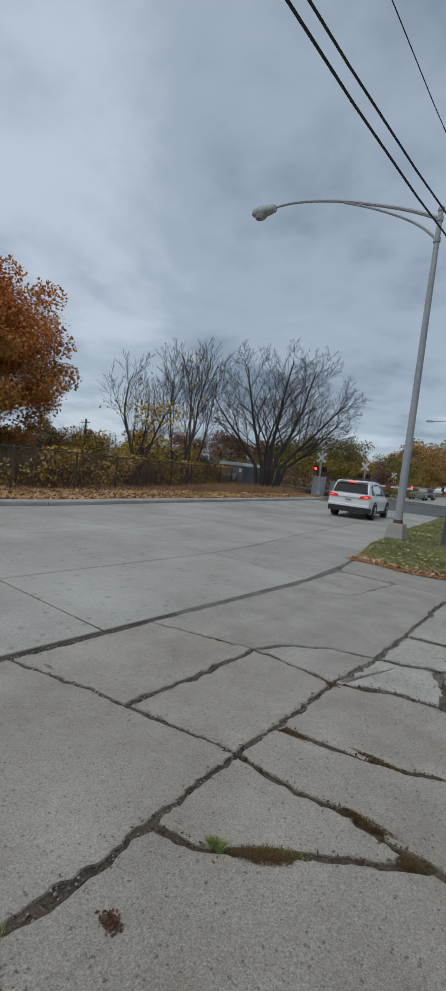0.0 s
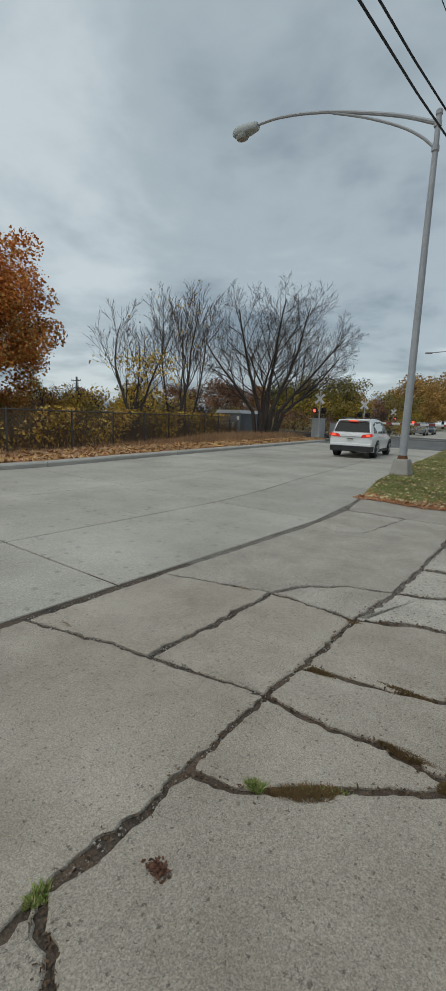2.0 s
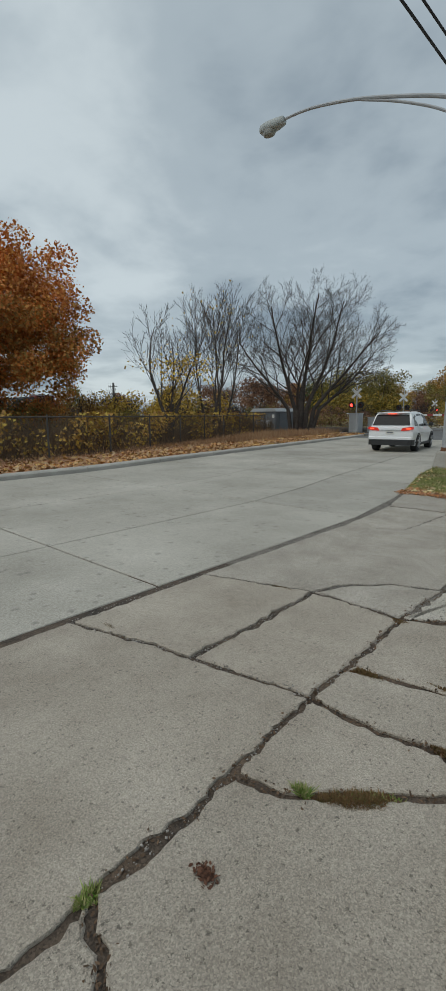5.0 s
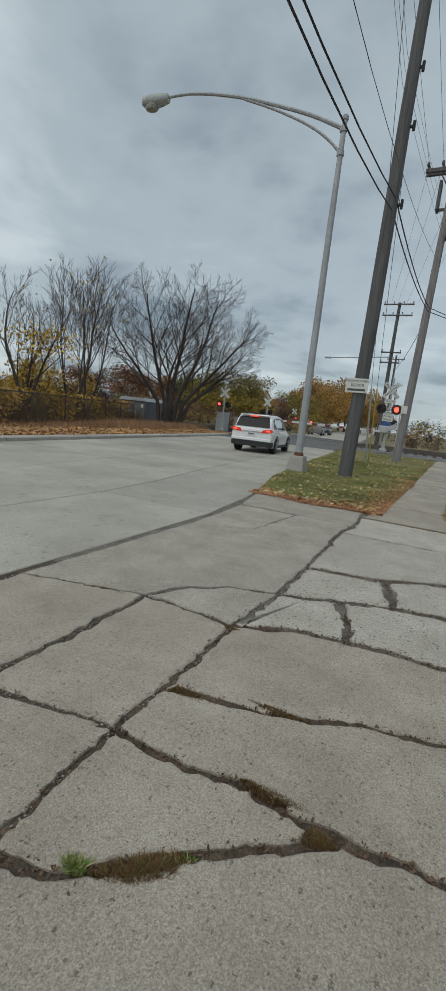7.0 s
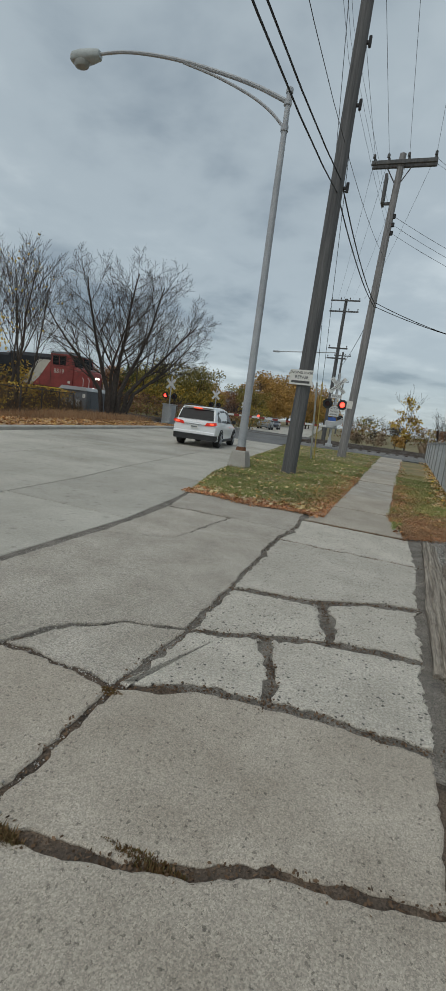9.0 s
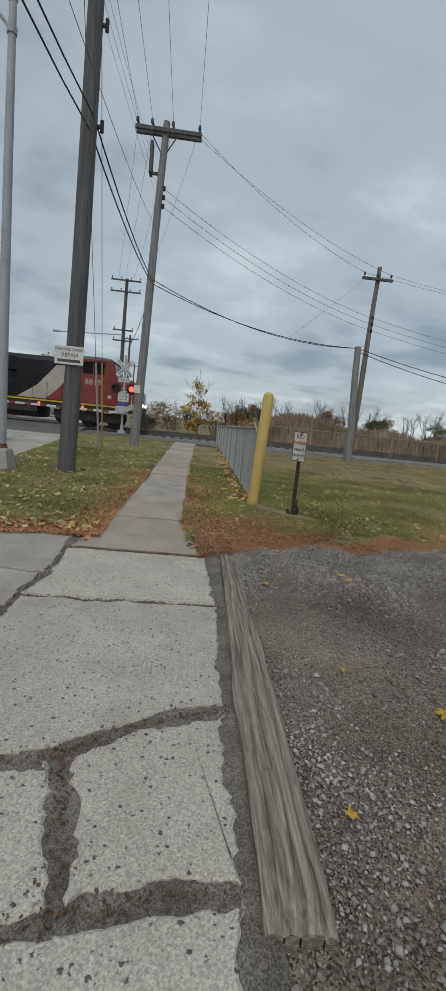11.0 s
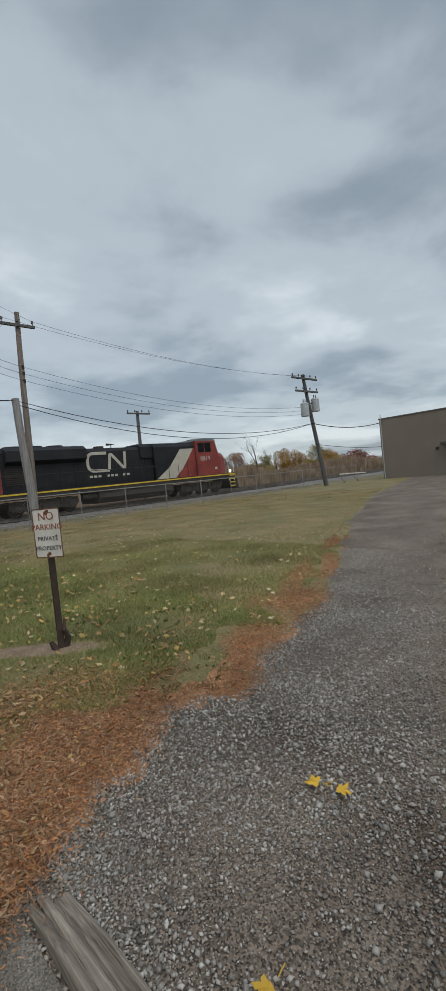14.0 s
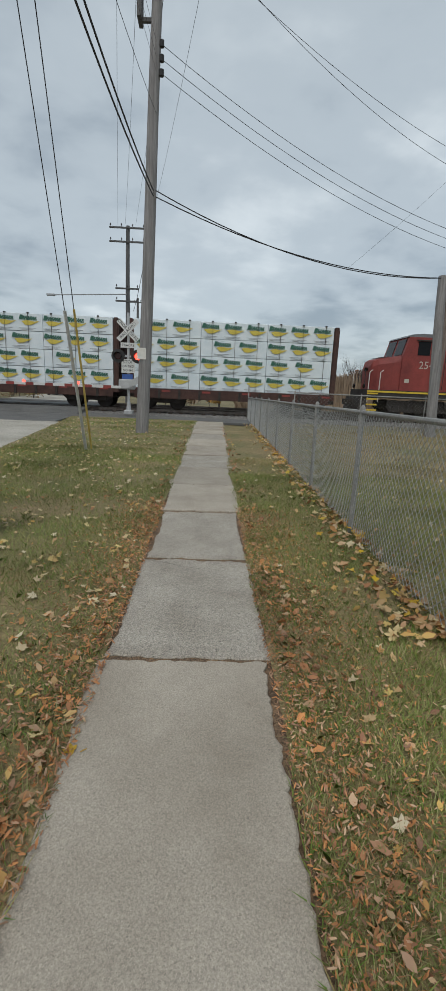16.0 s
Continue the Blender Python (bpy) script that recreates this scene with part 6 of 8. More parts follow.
def scatter(name, base, faces, pos, rot, size, material, label="", category="", kind="stuff", parent=None):
    """One mesh of many copies of a small form: base verts (k, 3), faces of one length, places, 3x3 turns and sizes."""
    base, faces = np.asarray(base, float), np.asarray(faces, int)
    pos, rot, size = np.asarray(pos), np.asarray(rot), np.asarray(size)
    n, k, fl = len(pos), len(base), faces.shape[1]
    size = size[:, None] if size.ndim == 1 else size
    v = np.einsum("nij,nkj->nki", rot, base[None] * size[:, None, :]) + pos[:, None, :]
    idx = (faces[None] + (np.arange(n) * k)[:, None, None]).reshape(-1, fl)
    me = bpy.data.meshes.new(name)
    me.vertices.add(n * k); me.loops.add(idx.size); me.polygons.add(len(idx))
    me.vertices.foreach_set("co", v.ravel())
    me.loops.foreach_set("vertex_index", idx.ravel())
    me.polygons.foreach_set("loop_start", np.arange(len(idx)) * fl)
    me.update(); me.validate()
    me.materials.append(material)
    ob = new(name, me)
    if parent is not None:
        ob.parent = parent
        if label:
            ob["label"] = label
    else:
        tagged(ob, label, category, "", kind)
    return ob


def turns(n, tilt):
    """n turns: any heading, leaning by up to tilt radians."""
    a, b, c = RNG.uniform(0, 2 * np.pi, n), RNG.normal(0, tilt, n), RNG.normal(0, tilt, n)
    z0 = np.zeros(n); o = np.ones(n)
    rz = np.stack([np.cos(a), -np.sin(a), z0, np.sin(a), np.cos(a), z0, z0, z0, o], 1).reshape(n, 3, 3)
    rx = np.stack([o, z0, z0, z0, np.cos(b), -np.sin(b), z0, np.sin(b), np.cos(b)], 1).reshape(n, 3, 3)
    ry = np.stack([np.cos(c), z0, np.sin(c), z0, o, z0, -np.sin(c), z0, np.cos(c)], 1).reshape(n, 3, 3)
    return rz @ rx @ ry


LEAF = []
LOBES = ((90, 0.54), (76, 0.40), (66, 0.27), (52, 0.38), (36, 0.52), (22, 0.38), (8, 0.25), (-8, 0.34), (-26, 0.38), (-52, 0.24), (-78, 0.20))
for _deg, _r in LOBES + tuple((180 - d, r) for d, r in LOBES[:0:-1]):
    _a = math.radians(_deg)
    LEAF.append((_r * math.cos(_a), _r * math.sin(_a), 0.55 * _r * _r * math.cos(2 * _a + 0.5) + (0.05 if int(_deg) % 3 == 0 else -0.02)))
LEAF.append((0, -0.06, 0))
LEAF_F = [(i, (i + 1) % (len(LEAF) - 1), len(LEAF) - 1) for i in range(len(LEAF) - 1)]
OVAL = [(0, -0.5, 0.10), (0.20, -0.26, 0.02), (0.27, 0.02, 0.10), (0.17, 0.30, 0.02), (0.02, 0.52, 0.16), (-0.15, 0.28, 0.12), (-0.24, 0.0, 0.20), (-0.17, -0.27, 0.10), (0.0, 0.0, 0.0)]
OVAL_F = [(i, (i + 1) % 8, 8) for i in range(8)]
SLIVER = [(-0.10, -0.5, 0), (0.2, -0.35, 0.12), (0.22, 0.1, 0.22), (0.0, 0.5, 0.06), (-0.26, 0.15, -0.05)]
SLIVER_F = [(0, 1, 2, 3, 4)]
CARD = [(-0.5, -0.35, 0), (0.1, -0.5, 0.08), (0.5, 0.3, 0), (-0.2, 0.5, -0.08)]
CARD_F = [(0, 1, 2, 3)]


def grow(rnd, start, heading, length, radius, level, spread, out, tips, up=0.25, ratio=0.72, kids=(2, 3), min_r=0.008):
    """Adds a limb and what branches from it."""
    pts, rad = [start.copy()], [radius]
    p, d = start.copy(), heading.normalized()
    n = 4 if level > 1 else 3
    for i in range(n):
        d = (d + Vector((rnd.gauss(0, 0.17), rnd.gauss(0, 0.17), rnd.gauss(0, 0.12) + up * 0.12))).normalized()
        p = p + d * (length / n)
        pts.append(p.copy())
        rad.append(max(min_r, radius * (1 - 0.55 * (i + 1) / n)))
    out.append((pts, rad, level))
    if level == 0:
        tips.append(p)
        return
    for i in range(1, n + 1):
        cnt = rnd.randint(*kids) if i == n else rnd.choice((0, 1, 1)) if level > 1 else rnd.choice((0, 1, 1, 2))
        for _ in range(cnt):
            side = Vector((rnd.gauss(0, 1), rnd.gauss(0, 1), rnd.gauss(0, 0.55))).normalized()
            nd = (d + side * spread * rnd.uniform(0.7, 1.3) + Vector((0, 0, up))).normalized()
            grow(rnd, pts[i], nd, length * ratio * rnd.uniform(0.75, 1.2), max(min_r, rad[i] * rnd.uniform(0.55, 0.8)), level - 1, spread, out, tips, up, ratio, kids, min_r)


def wood(out, sides=(7, 5, 4, 3, 3)):
    s = Shape()
    big = max(l for *_, l in out)
    for pts, rad, l in out:
        s.tube(pts, rad, sides[min(len(sides) - 1, big - l)], cap=False)
    return s


def raw_part(name, s, material, parent, label=""):
    me = bpy.data.meshes.new(name); me.from_pydata(s.v, [], s.f); me.materials.append(material)
    ob = new(name, me); ob.parent = parent
    if label:
        ob["label"] = label
    if name in ("limb", "twig"):
        tagged(ob, kind="stuff")
    return ob


def shoot(rnd, start, heading, length, radius, level, out, up, kids, angle, first=0.3):
    """A limb that bends upward, with side shoots set round it in turn; out takes (points, radii, level)."""
    n = (4, 5, 7, 10)[min(level, 3)]
    p, d = start.copy(), heading.normalized()
    pts, rad = [p.copy()], [radius]
    for i in range(n):
        d = (d + Vector((rnd.gauss(0, 0.07), rnd.gauss(0, 0.07), rnd.gauss(0, 0.05) + up / n))).normalized()
        p = p + d * (length / n)
        pts.append(p.copy()); rad.append(max(0.006, radius * (1 - 0.78 * (i + 1) / n)))
    out.append((pts, rad, level))
    if level == 0:
        return
    turn = rnd.uniform(0, 6.28)
    for k in range(kids[level]):
        t = first + (0.97 - first) * (k + rnd.uniform(0.1, 0.9)) / kids[level]
        i = min(n - 1, int(t * n)); f = t * n - i
        at = pts[i].lerp(pts[i + 1], f)
        axis = (pts[i + 1] - pts[i]).normalized()
        turn += 2.4 + rnd.gauss(0, 0.35)
        u = axis.cross(Vector((0.31, 0.95, 0.1))).normalized(); w = axis.cross(u)
        side = u * math.cos(turn) + w * math.sin(turn)
        a = angle * rnd.uniform(0.75, 1.25)
        r = (rad[i] * (1 - f) + rad[i + 1] * f) * rnd.uniform(0.36, 0.54)
        shoot(rnd, at, axis * math.cos(a) + side * math.sin(a), length * rnd.uniform(0.42, 0.66) * (1.1 - 0.6 * t), max(0.006, r), level - 1, out, up * 0.8, kids, angle, 0.22)


def open_tree(pos, stems, seed, label, kids=(0, 5, 6, 8), up=0.5, angle=0.72, leaf=None, leaf_n=0, leaf_low=99.0, bole=0.0):
    """A leafless tree of one or more stems, each (x, y, heading x, heading y, length, radius)."""
    rnd = random.Random(seed)
    top = empty("bare_tree", pose(*pos), label, "tree", "bare trees")
    ends = []
    for x, y, hx, hy, length, radius in stems:
        out = []
        foot = Vector((x, y, -0.1))
        fork = foot + Vector((hx * 0.22, hy * 0.22, 1)) * bole
        shoot(rnd, fork, Vector((hx, hy, 1)), length - bole, radius, 3, out, up, kids, angle, 0.12 if bole else 0.3)
        stem = [foot.lerp(fork, k / 4) + Vector((rnd.gauss(0, 0.02), rnd.gauss(0, 0.02), 0)) for k in range(4)] if bole else []
        pts, rad, _ = out[0]
        raw_part("trunk", wood([(stem + pts, [radius * 1.15] * len(stem) + rad, 3)], (8,)), BARK, top)
        raw_part("limb", wood([o for o in out if o[2] == 2], (6,)), BARK, top)
        raw_part("twig", wood([o for o in out if o[2] < 2], (4, 3)), TWIG, top)
        ends += [o[0][-1] for o in out if o[2] == 0]
    if leaf:
        tp = np.array([tuple(e) for e in ends if e.z < leaf_low])
        pick = tp[RNG.integers(0, len(tp), leaf_n)] + RNG.normal(0, 0.2, (leaf_n, 3))
        scatter("foliage", CARD, CARD_F, pick, turns(leaf_n, 0.9), RNG.uniform(0.07, 0.15, leaf_n), leaf, "a few clinging leaves", parent=top)
    return top


def bare_tree(pos, stems, length, radius, level, spread, seed, label, leaf=None, leaf_n=0, leaf_low=0.0, up=0.25, group="bare trees", fan=0.35, lean=(0, 0), ratio=0.72):
    rnd = random.Random(seed)
    top = empty("bare_tree", pose(*pos), label, "tree", group)
    tips, limbs = [], []
    for k in range(stems):
        a = 2 * math.pi * k / stems + rnd.uniform(-0.4, 0.4)
        out = []
        h = Vector((math.cos(a) * fan + lean[0], math.sin(a) * fan + lean[1], 1))
        grow(rnd, Vector((math.cos(a) * radius * 1.2, math.sin(a) * radius * 1.2, -0.1)), h, length, radius * rnd.uniform(0.75, 1.1), level, spread, out, tips, up, ratio)
        raw_part("trunk", wood([o for o in out if o[2] == level]), BARK, top)
        raw_part("limb", wood([o for o in out if o[2] < level]), TWIG, top)
    if leaf:
        tp = np.array([tuple(t) for t in tips])
        if leaf_low:
            tp = tp[tp[:, 2] < leaf_low]
        if len(tp):
            pick = tp[RNG.integers(0, len(tp), leaf_n)] + RNG.normal(0, 0.28, (leaf_n, 3))
            scatter("foliage", CARD, CARD_F, pick, turns(leaf_n, 0.9), RNG.uniform(0.09, 0.17, leaf_n), leaf, "a few clinging leaves", parent=top)
    return top


YELLOWING = GOLDLEAF
open_tree((-18.3, 16.1, 0), [(0, 0, -0.30, -0.24, 6.3, 0.085), (0.03, 0.04, 0.30, 0.32, 6.1, 0.07), (0.0, 0.05, -0.04, 0.08, 5.0, 0.05)], 12, "thin bare tree with a few yellow leaves by the fence", (0, 5, 6, 9), 0.5, 0.55, YELLOWING, 650, 4.2, 1.2)
open_tree((-21.0, 22.2, 0), [(0, 0, 0.02, 0.04, 7.7, 0.105), (0.15, 0.1, 0.22, 0.20, 7.9, 0.09), (-0.15, -0.1, -0.20, -0.16, 7.7, 0.09), (0.2, 0.25, 0.40, 0.36, 7.4, 0.075), (-0.1, 0.2, -0.12, 0.22, 7.0, 0.075)], 24, "tall bare tree of several upright stems", (0, 5, 7, 11), 0.4, 0.46, YELLOWING, 170)
open_tree((-20.7, 31.6, 0), [(-0.45, -0.4, -0.50, -0.40, 8.6, 0.14), (-0.2, -0.1, -0.22, -0.12, 9.8, 0.16), (0.1, 0.1, 0.06, 0.12, 10.4, 0.17), (0.35, 0.2, 0.32, 0.22, 10.2, 0.16), (0.6, 0.5, 0.62, 0.50, 9.4, 0.15), (0.7, 0.55, 1.15, 0.95, 8.6, 0.13), (0.1, -0.4, 0.3, -0.4, 8.6, 0.12), (-0.2, 0.4, -0.35, 0.45, 8.6, 0.12)], 38, "broad bare tree with many dark trunks", (0, 8, 9, 13), 0.34, 0.72, bole=2.0)
bare_tree((76, 75, 0), 1, 4.6, 0.3, 3, 0.5, 41, "lone dead tree beyond the reeds", None, 0, 0, 0.3, fan=0.05)


def leafy_tree(name, pos, height, radius, trunk, leaf, count, size, seed, label, base=0.3, flat=1.0, group="autumn trees", second=None, category="tree", clumps=26):
    """A tapered trunk with limbs, and a crown of leaf clumps with gaps."""
    rnd = random.Random(seed)
    top = empty(name, pose(*pos), label, category, group)
    if trunk > 0:
        out, tips = [], []
        grow(rnd, Vector((0, 0, -0.1)), Vector((0, 0, 1)), height * 0.42, trunk, 3, 0.6, out, tips, 0.3)
        raw_part("trunk", wood([o for o in out if o[2] == 3]), BARK, top)
        raw_part("limb", wood([o for o in out if o[2] < 3]), BARK, top)
    zc = height * (base + (1 - base) * 0.5)
    rz = height * (1 - base) * 0.5
    g = np.random.default_rng(seed)
    cen = []
    while len(cen) < clumps:
        u = g.normal(0, 1, 3); u /= np.linalg.norm(u)
        r = g.uniform(0.45, 0.92)
        cen.append(np.array([u[0] * radius * r, u[1] * radius * r, zc + u[2] * rz * r * flat]))
    cen = np.array(cen)
    spread = radius * 0.85 / (clumps ** 0.333)
    for part_name, mt, share_ in (("crown", leaf, 1.0 if second is None else 0.72),) + ((("crown", second, 0.28),) if second else ()):
        n = int(count * share_)
        if second and mt is second:
            low = cen[cen[:, 2] < zc + rz * 0.1]
            c = low[g.integers(0, len(low), n)]
        else:
            c = cen[g.integers(0, len(cen), n)]
        d = g.normal(0, 1, (n, 3)); d /= np.linalg.norm(d, axis=1)[:, None]
        p = c + d * (spread * g.uniform(0.3, 1.25, n) ** 0.7)[:, None] * np.array([1, 1, 0.8])
        scatter(part_name, CARD, CARD_F, p, turns(n, 0.8), g.uniform(0.6, 1.3, n) * size, mt, "", parent=top)
    return top


leafy_tree("maple_tree", (-23.7, 9.5, 0), 11.0, 5.2, 0.32, ORANGELEAF, 88000, 0.115, 5, "large maple in full orange autumn colour", 0.03, 1.0, "", OCHRELEAF, clumps=170)
k = 0
for x, y, h, r, lf, n in ((-21.6, 13.2, 2.6, 1.5, OCHRELEAF, 1500), (-21.2, 15.2, 2.9, 1.5, GOLDLEAF, 1300), (-20.6, 18.2, 3.6, 1.6, GOLDLEAF, 1500), (-22.5, 20.5, 3.4, 1.7, GOLDLEAF, 1300), (-21.8, 23.5, 3.2, 1.2, GOLDLEAF, 800), (-23.5, 11.2, 2.4, 1.7, OLIVELEAF, 1400), (-23.5, 16.2, 2.5, 1.6, OLIVELEAF, 1100), (-22.2, 8.2, 2.0, 1.6, OCHRELEAF, 1100), (-23.2, 25.5, 2.2, 1.6, RUSSETLEAF, 900)):
    leafy_tree("shrub", (x, y, 0), h, r, 0.05, lf, n, 0.10, 60 + k, "thin yellowing shrub growing through the fence", 0.08, 1.0, "fence shrubs", None, "shrub", 16)
    k += 1

# woods behind: a few kinds, each set out several times
kinds = {
    "olive": leafy_tree("woodland_tree", (-33.5, 62, 0), 8.2, 4.4, 0.2, OLIVELEAF, 5600, 0.23, 101, "olive-green tree turning yellow beyond the rails", 0.05, 1.0, "far woods", GOLDLEAF),
    "green": leafy_tree("woodland_tree", (-38.5, 66, 0), 8.0, 3.8, 0.2, GREENLEAF, 5200, 0.23, 102, "dark green tree beyond the rails", 0.04, 1.0, "far woods", OLIVELEAF),
    "ochre": leafy_tree("woodland_tree", (-29, 112, 0), 10.5, 6.4, 0.3, OCHRELEAF, 7000, 0.32, 103, "broad ochre tree beside the far road", 0.12, 1.0, "far woods"),
    "russet": leafy_tree("woodland_tree", (-47, 60, 0), 7.6, 4.2, 0.2, RUSSETLEAF, 3800, 0.23, 104, "russet thinning tree beyond the rails", 0.05, 1.0, "far woods"),
    "gold": leafy_tree("woodland_tree", (-39, 72, 0), 7.8, 3.0, 0.2, GOLDLEAF, 3600, 0.23, 105, "golden autumn tree beyond the rails", 0.08, 1.0, "far woods"),
    "maroon": leafy_tree("woodland_tree", (109, 70, 0), 5.6, 4.2, 0.2, MAROONLEAF, 1800, 0.32, 106, "deep maroon tree beyond the reeds", 0.02, 1.0, "far woods"),
}
bare_kind = bare_tree((-55, 62, 0), 3, 2.9, 0.16, 3, 0.55, 71, "distant bare tree in the woods", None, 0, 0, 0.3, "far bare trees")
PLACES = [
    ("olive", -30.5, 70, 1.0), ("olive", -35.5, 78, 1.1), ("green", -42, 74, 1.05), ("russet", -52, 66, 1.0), ("russet", -58, 62, 0.95), ("russet", -44, 66, 0.9), ("gold", -49, 75, 1.0),
    ("ochre", -35, 132, 1.0), ("ochre", -24.5, 128, 0.8), ("ochre", -33, 150, 1.2), ("ochre", -27, 104, 0.62), ("olive", -58, 108, 1.0), ("green", -64, 118, 1.1), ("olive", -45, 126, 0.9), ("russet", -74, 78, 1.0), ("olive", -80, 70, 0.9), ("gold", -70, 60, 0.7), ("russet", -88, 62, 0.9), ("olive", -95, 55, 1.0),
    ("russet", 5.6, 70, 0.42), ("olive", 7.0, 74, 0.4), ("russet", 12, 105, 0.8), ("green", 22, 112, 0.7), ("russet", 30, 108, 0.85), ("russet", 44, 112, 0.8), ("green", 37, 98, 0.75), ("green", 52, 100, 0.8), ("olive", 60, 96, 0.75),
    ("russet", 64, 70, 0.8), ("ochre", 97, 70, 0.5), ("olive", 71, 84, 0.75), ("olive", 84, 80, 0.7), ("ochre", 60, 74, 0.55), ("ochre", 89, 76, 0.6), ("maroon", 117, 72, 0.8), ("olive", 112, 84, 1.0), ("russet", 18, 92, 0.5), ("olive", -27, 88, 0.8), ("ochre", -40, 96, 0.7), ("russet", -31, 92, 0.7), ("olive", -26, 140, 1.0), ("russet", -37, 104, 0.9), ("green", -43, 92, 0.8), ("ochre", -25, 160, 0.8), ("ochre", -44, 190, 1.8), ("olive", -34, 205, 1.7), ("russet", -55, 200, 1.7), ("ochre", -66, 230, 2.2), ("ochre", -50, 260, 2.2), ("olive", -48, 140, 1.3), ("russet", -60, 84, 1.0), ("ochre", -52, 120, 0.9), 
]
for i, (kd, x, y, s) in enumerate(PLACES):
    c = copy_thing(kinds[kd], pose(x, y, 0, 0, 0, (i * 77) % 360))
    c.scale = (s * (0.9 + 0.2 * ((i * 7) % 5) / 4), s, s)
for i, (x, y, s) in enumerate(((-62, 58, 1.0), (-72, 64, 1.1), (-83, 56, 1.0), (-50, 84, 1.3), (-40, 140, 1.8), (8, 96, 0.9), (14, 98, 1.0), (19, 104, 1.0), (26, 100, 1.1), (33, 104, 1.0), (40, 106, 1.1), (47, 104, 1.0), (54, 108, 1.2), (68, 90, 1.1), (92, 84, 1.0), (3.5, 52, 0.55))):
    c = copy_thing(bare_kind, pose(x, y, 0, 0, 0, i * 61))
    c.scale = (s, s, s)
leafy_tree("sapling", (0.2, 49, 0), 5.2, 1.5, 0.08, GOLDLEAF, 900, 0.17, 107, "slim orange sapling beyond the rails", 0.12, 1.0, "", OCHRELEAF)
for i, (x, y, s) in enumerate(((-2.4, 47, 1.0), (-0.6, 46.4, 0.8), (2.6, 46.5, 0.9), (4.5, 46.3, 1.1), (-4.2, 48.5, 0.7))):
    leafy_tree("dry_bush", (x, y, 0), 1.7 * s, 1.1 * s, 0.03, OCHRELEAF if i % 2 else REED, 700, 0.12, 130 + i, "dry brown bush beside the railway", 0.0, 1.0, "trackside bushes", None, "shrub", 14)

scrub = [leafy_tree("scrub", (-28, 14, 0), 2.6, 2.2, 0.05, RUSSETLEAF, 1300, 0.13, 140, "brown scrub thicket behind the fence", 0.0, 1.0, "scrub thicket", OLIVELEAF, "shrub", 18),
         leafy_tree("scrub", (-29, 20, 0), 2.8, 2.3, 0.05, OLIVELEAF, 1300, 0.13, 141, "olive scrub thicket behind the fence", 0.0, 1.0, "scrub thicket", OCHRELEAF, "shrub", 18),
         bare_tree((-27, 24, 0), 5, 1.2, 0.03, 3, 0.6, 73, "leafless brush behind the fence", None, 0, 0, 0.2, "scrub brush", fan=0.5)]
srnd = random.Random(3)
for i in range(75):
    t = i / 75
    y = 2 + 44 * t
    x = -26.5 - 0.16 * y - srnd.uniform(0, 9) - (0 if i % 3 else 6)
    if abs(y - 34) < 3.4 and x > -31:
        x -= 5
    c = copy_thing(scrub[i % 3], pose(x, y, 0, 0, 0, srnd.uniform(0, 360)))
    s = srnd.uniform(0.7, 1.25)
    c.scale = (s, s, s * srnd.uniform(0.7, 1.0))
for i in range(26):
    c = copy_thing(scrub[(0, 1, 0, 2)[i % 4]], pose(-60 + i * 1.75, 50 + srnd.uniform(0, 6) + (2 if i % 2 else 0), 0, 0, 0, srnd.uniform(0, 360)))
    s = srnd.uniform(0.8, 1.3)
    c.scale = (s, s, s * 0.8)
for i in range(34):
    c = copy_thing(scrub[(0, 1, 2)[i % 3]], pose(-8 + i * 3.6, 84 + srnd.uniform(-5, 9), 0, 0, 0, srnd.uniform(0, 360)))
    s = srnd.uniform(1.2, 2.0)
    c.scale = (s, s, s * 0.75)

# far house
hs = empty("far_house", pose(-45, 108, 0, 0, 0, 20), "pale house with a grey gabled roof among trees", "house")
part("wall", Shape().box(-5, 5, -4, 4, -0.1, 3.4), mat("house_siding", (0.42, 0.40, 0.34), (0.5, 0.48, 0.42), 1, 10, 0.8, 0.1), hs)
part("roof", Shape().prism([(-4.6, 3.2), (4.6, 3.2), (0, 6.2)], "x", -5.4, 5.4), mat("house_roof", (0.12, 0.12, 0.125), (0.17, 0.17, 0.175), 1, 10, 0.9, 0.1), hs)
for x in (-3, 0, 3):
    part("window", Shape().box(x - 0.6, x + 0.6, -4.05, -4.0, 1.0, 2.4), GLASSDARK, hs)

# reeds beyond the rails
n = 42000
x = RNG.uniform(1.5, 125, n) ; x = 4 + (x - 4) * RNG.uniform(0.3, 1, n)
y = 45.2 + RNG.uniform(0, 1, n) ** 1.4 * 7
h = (2.1 + 0.5 * np.sin(x * 0.21) + 0.25 * np.sin(x * 0.77)) * RNG.uniform(0.62, 1.12, n) * np.clip((x - 1) / 7, 0.35, 1)
w = RNG.uniform(0.03, 0.075, n)
lx, ly = RNG.normal(0, 0.16, n), RNG.normal(0, 0.1, n)
z = np.full(n, -0.1)
soup("reeds", np.stack([np.stack([x - w, y, z], 1), np.stack([x + w, y, z], 1), np.stack([x + w * 0.9 + lx, y + ly, h * 0.82], 1), np.stack([x + lx * 1.5, y + ly, h], 1)], 1), 4, REED, "tall dry tan reeds along the railway", "reeds")

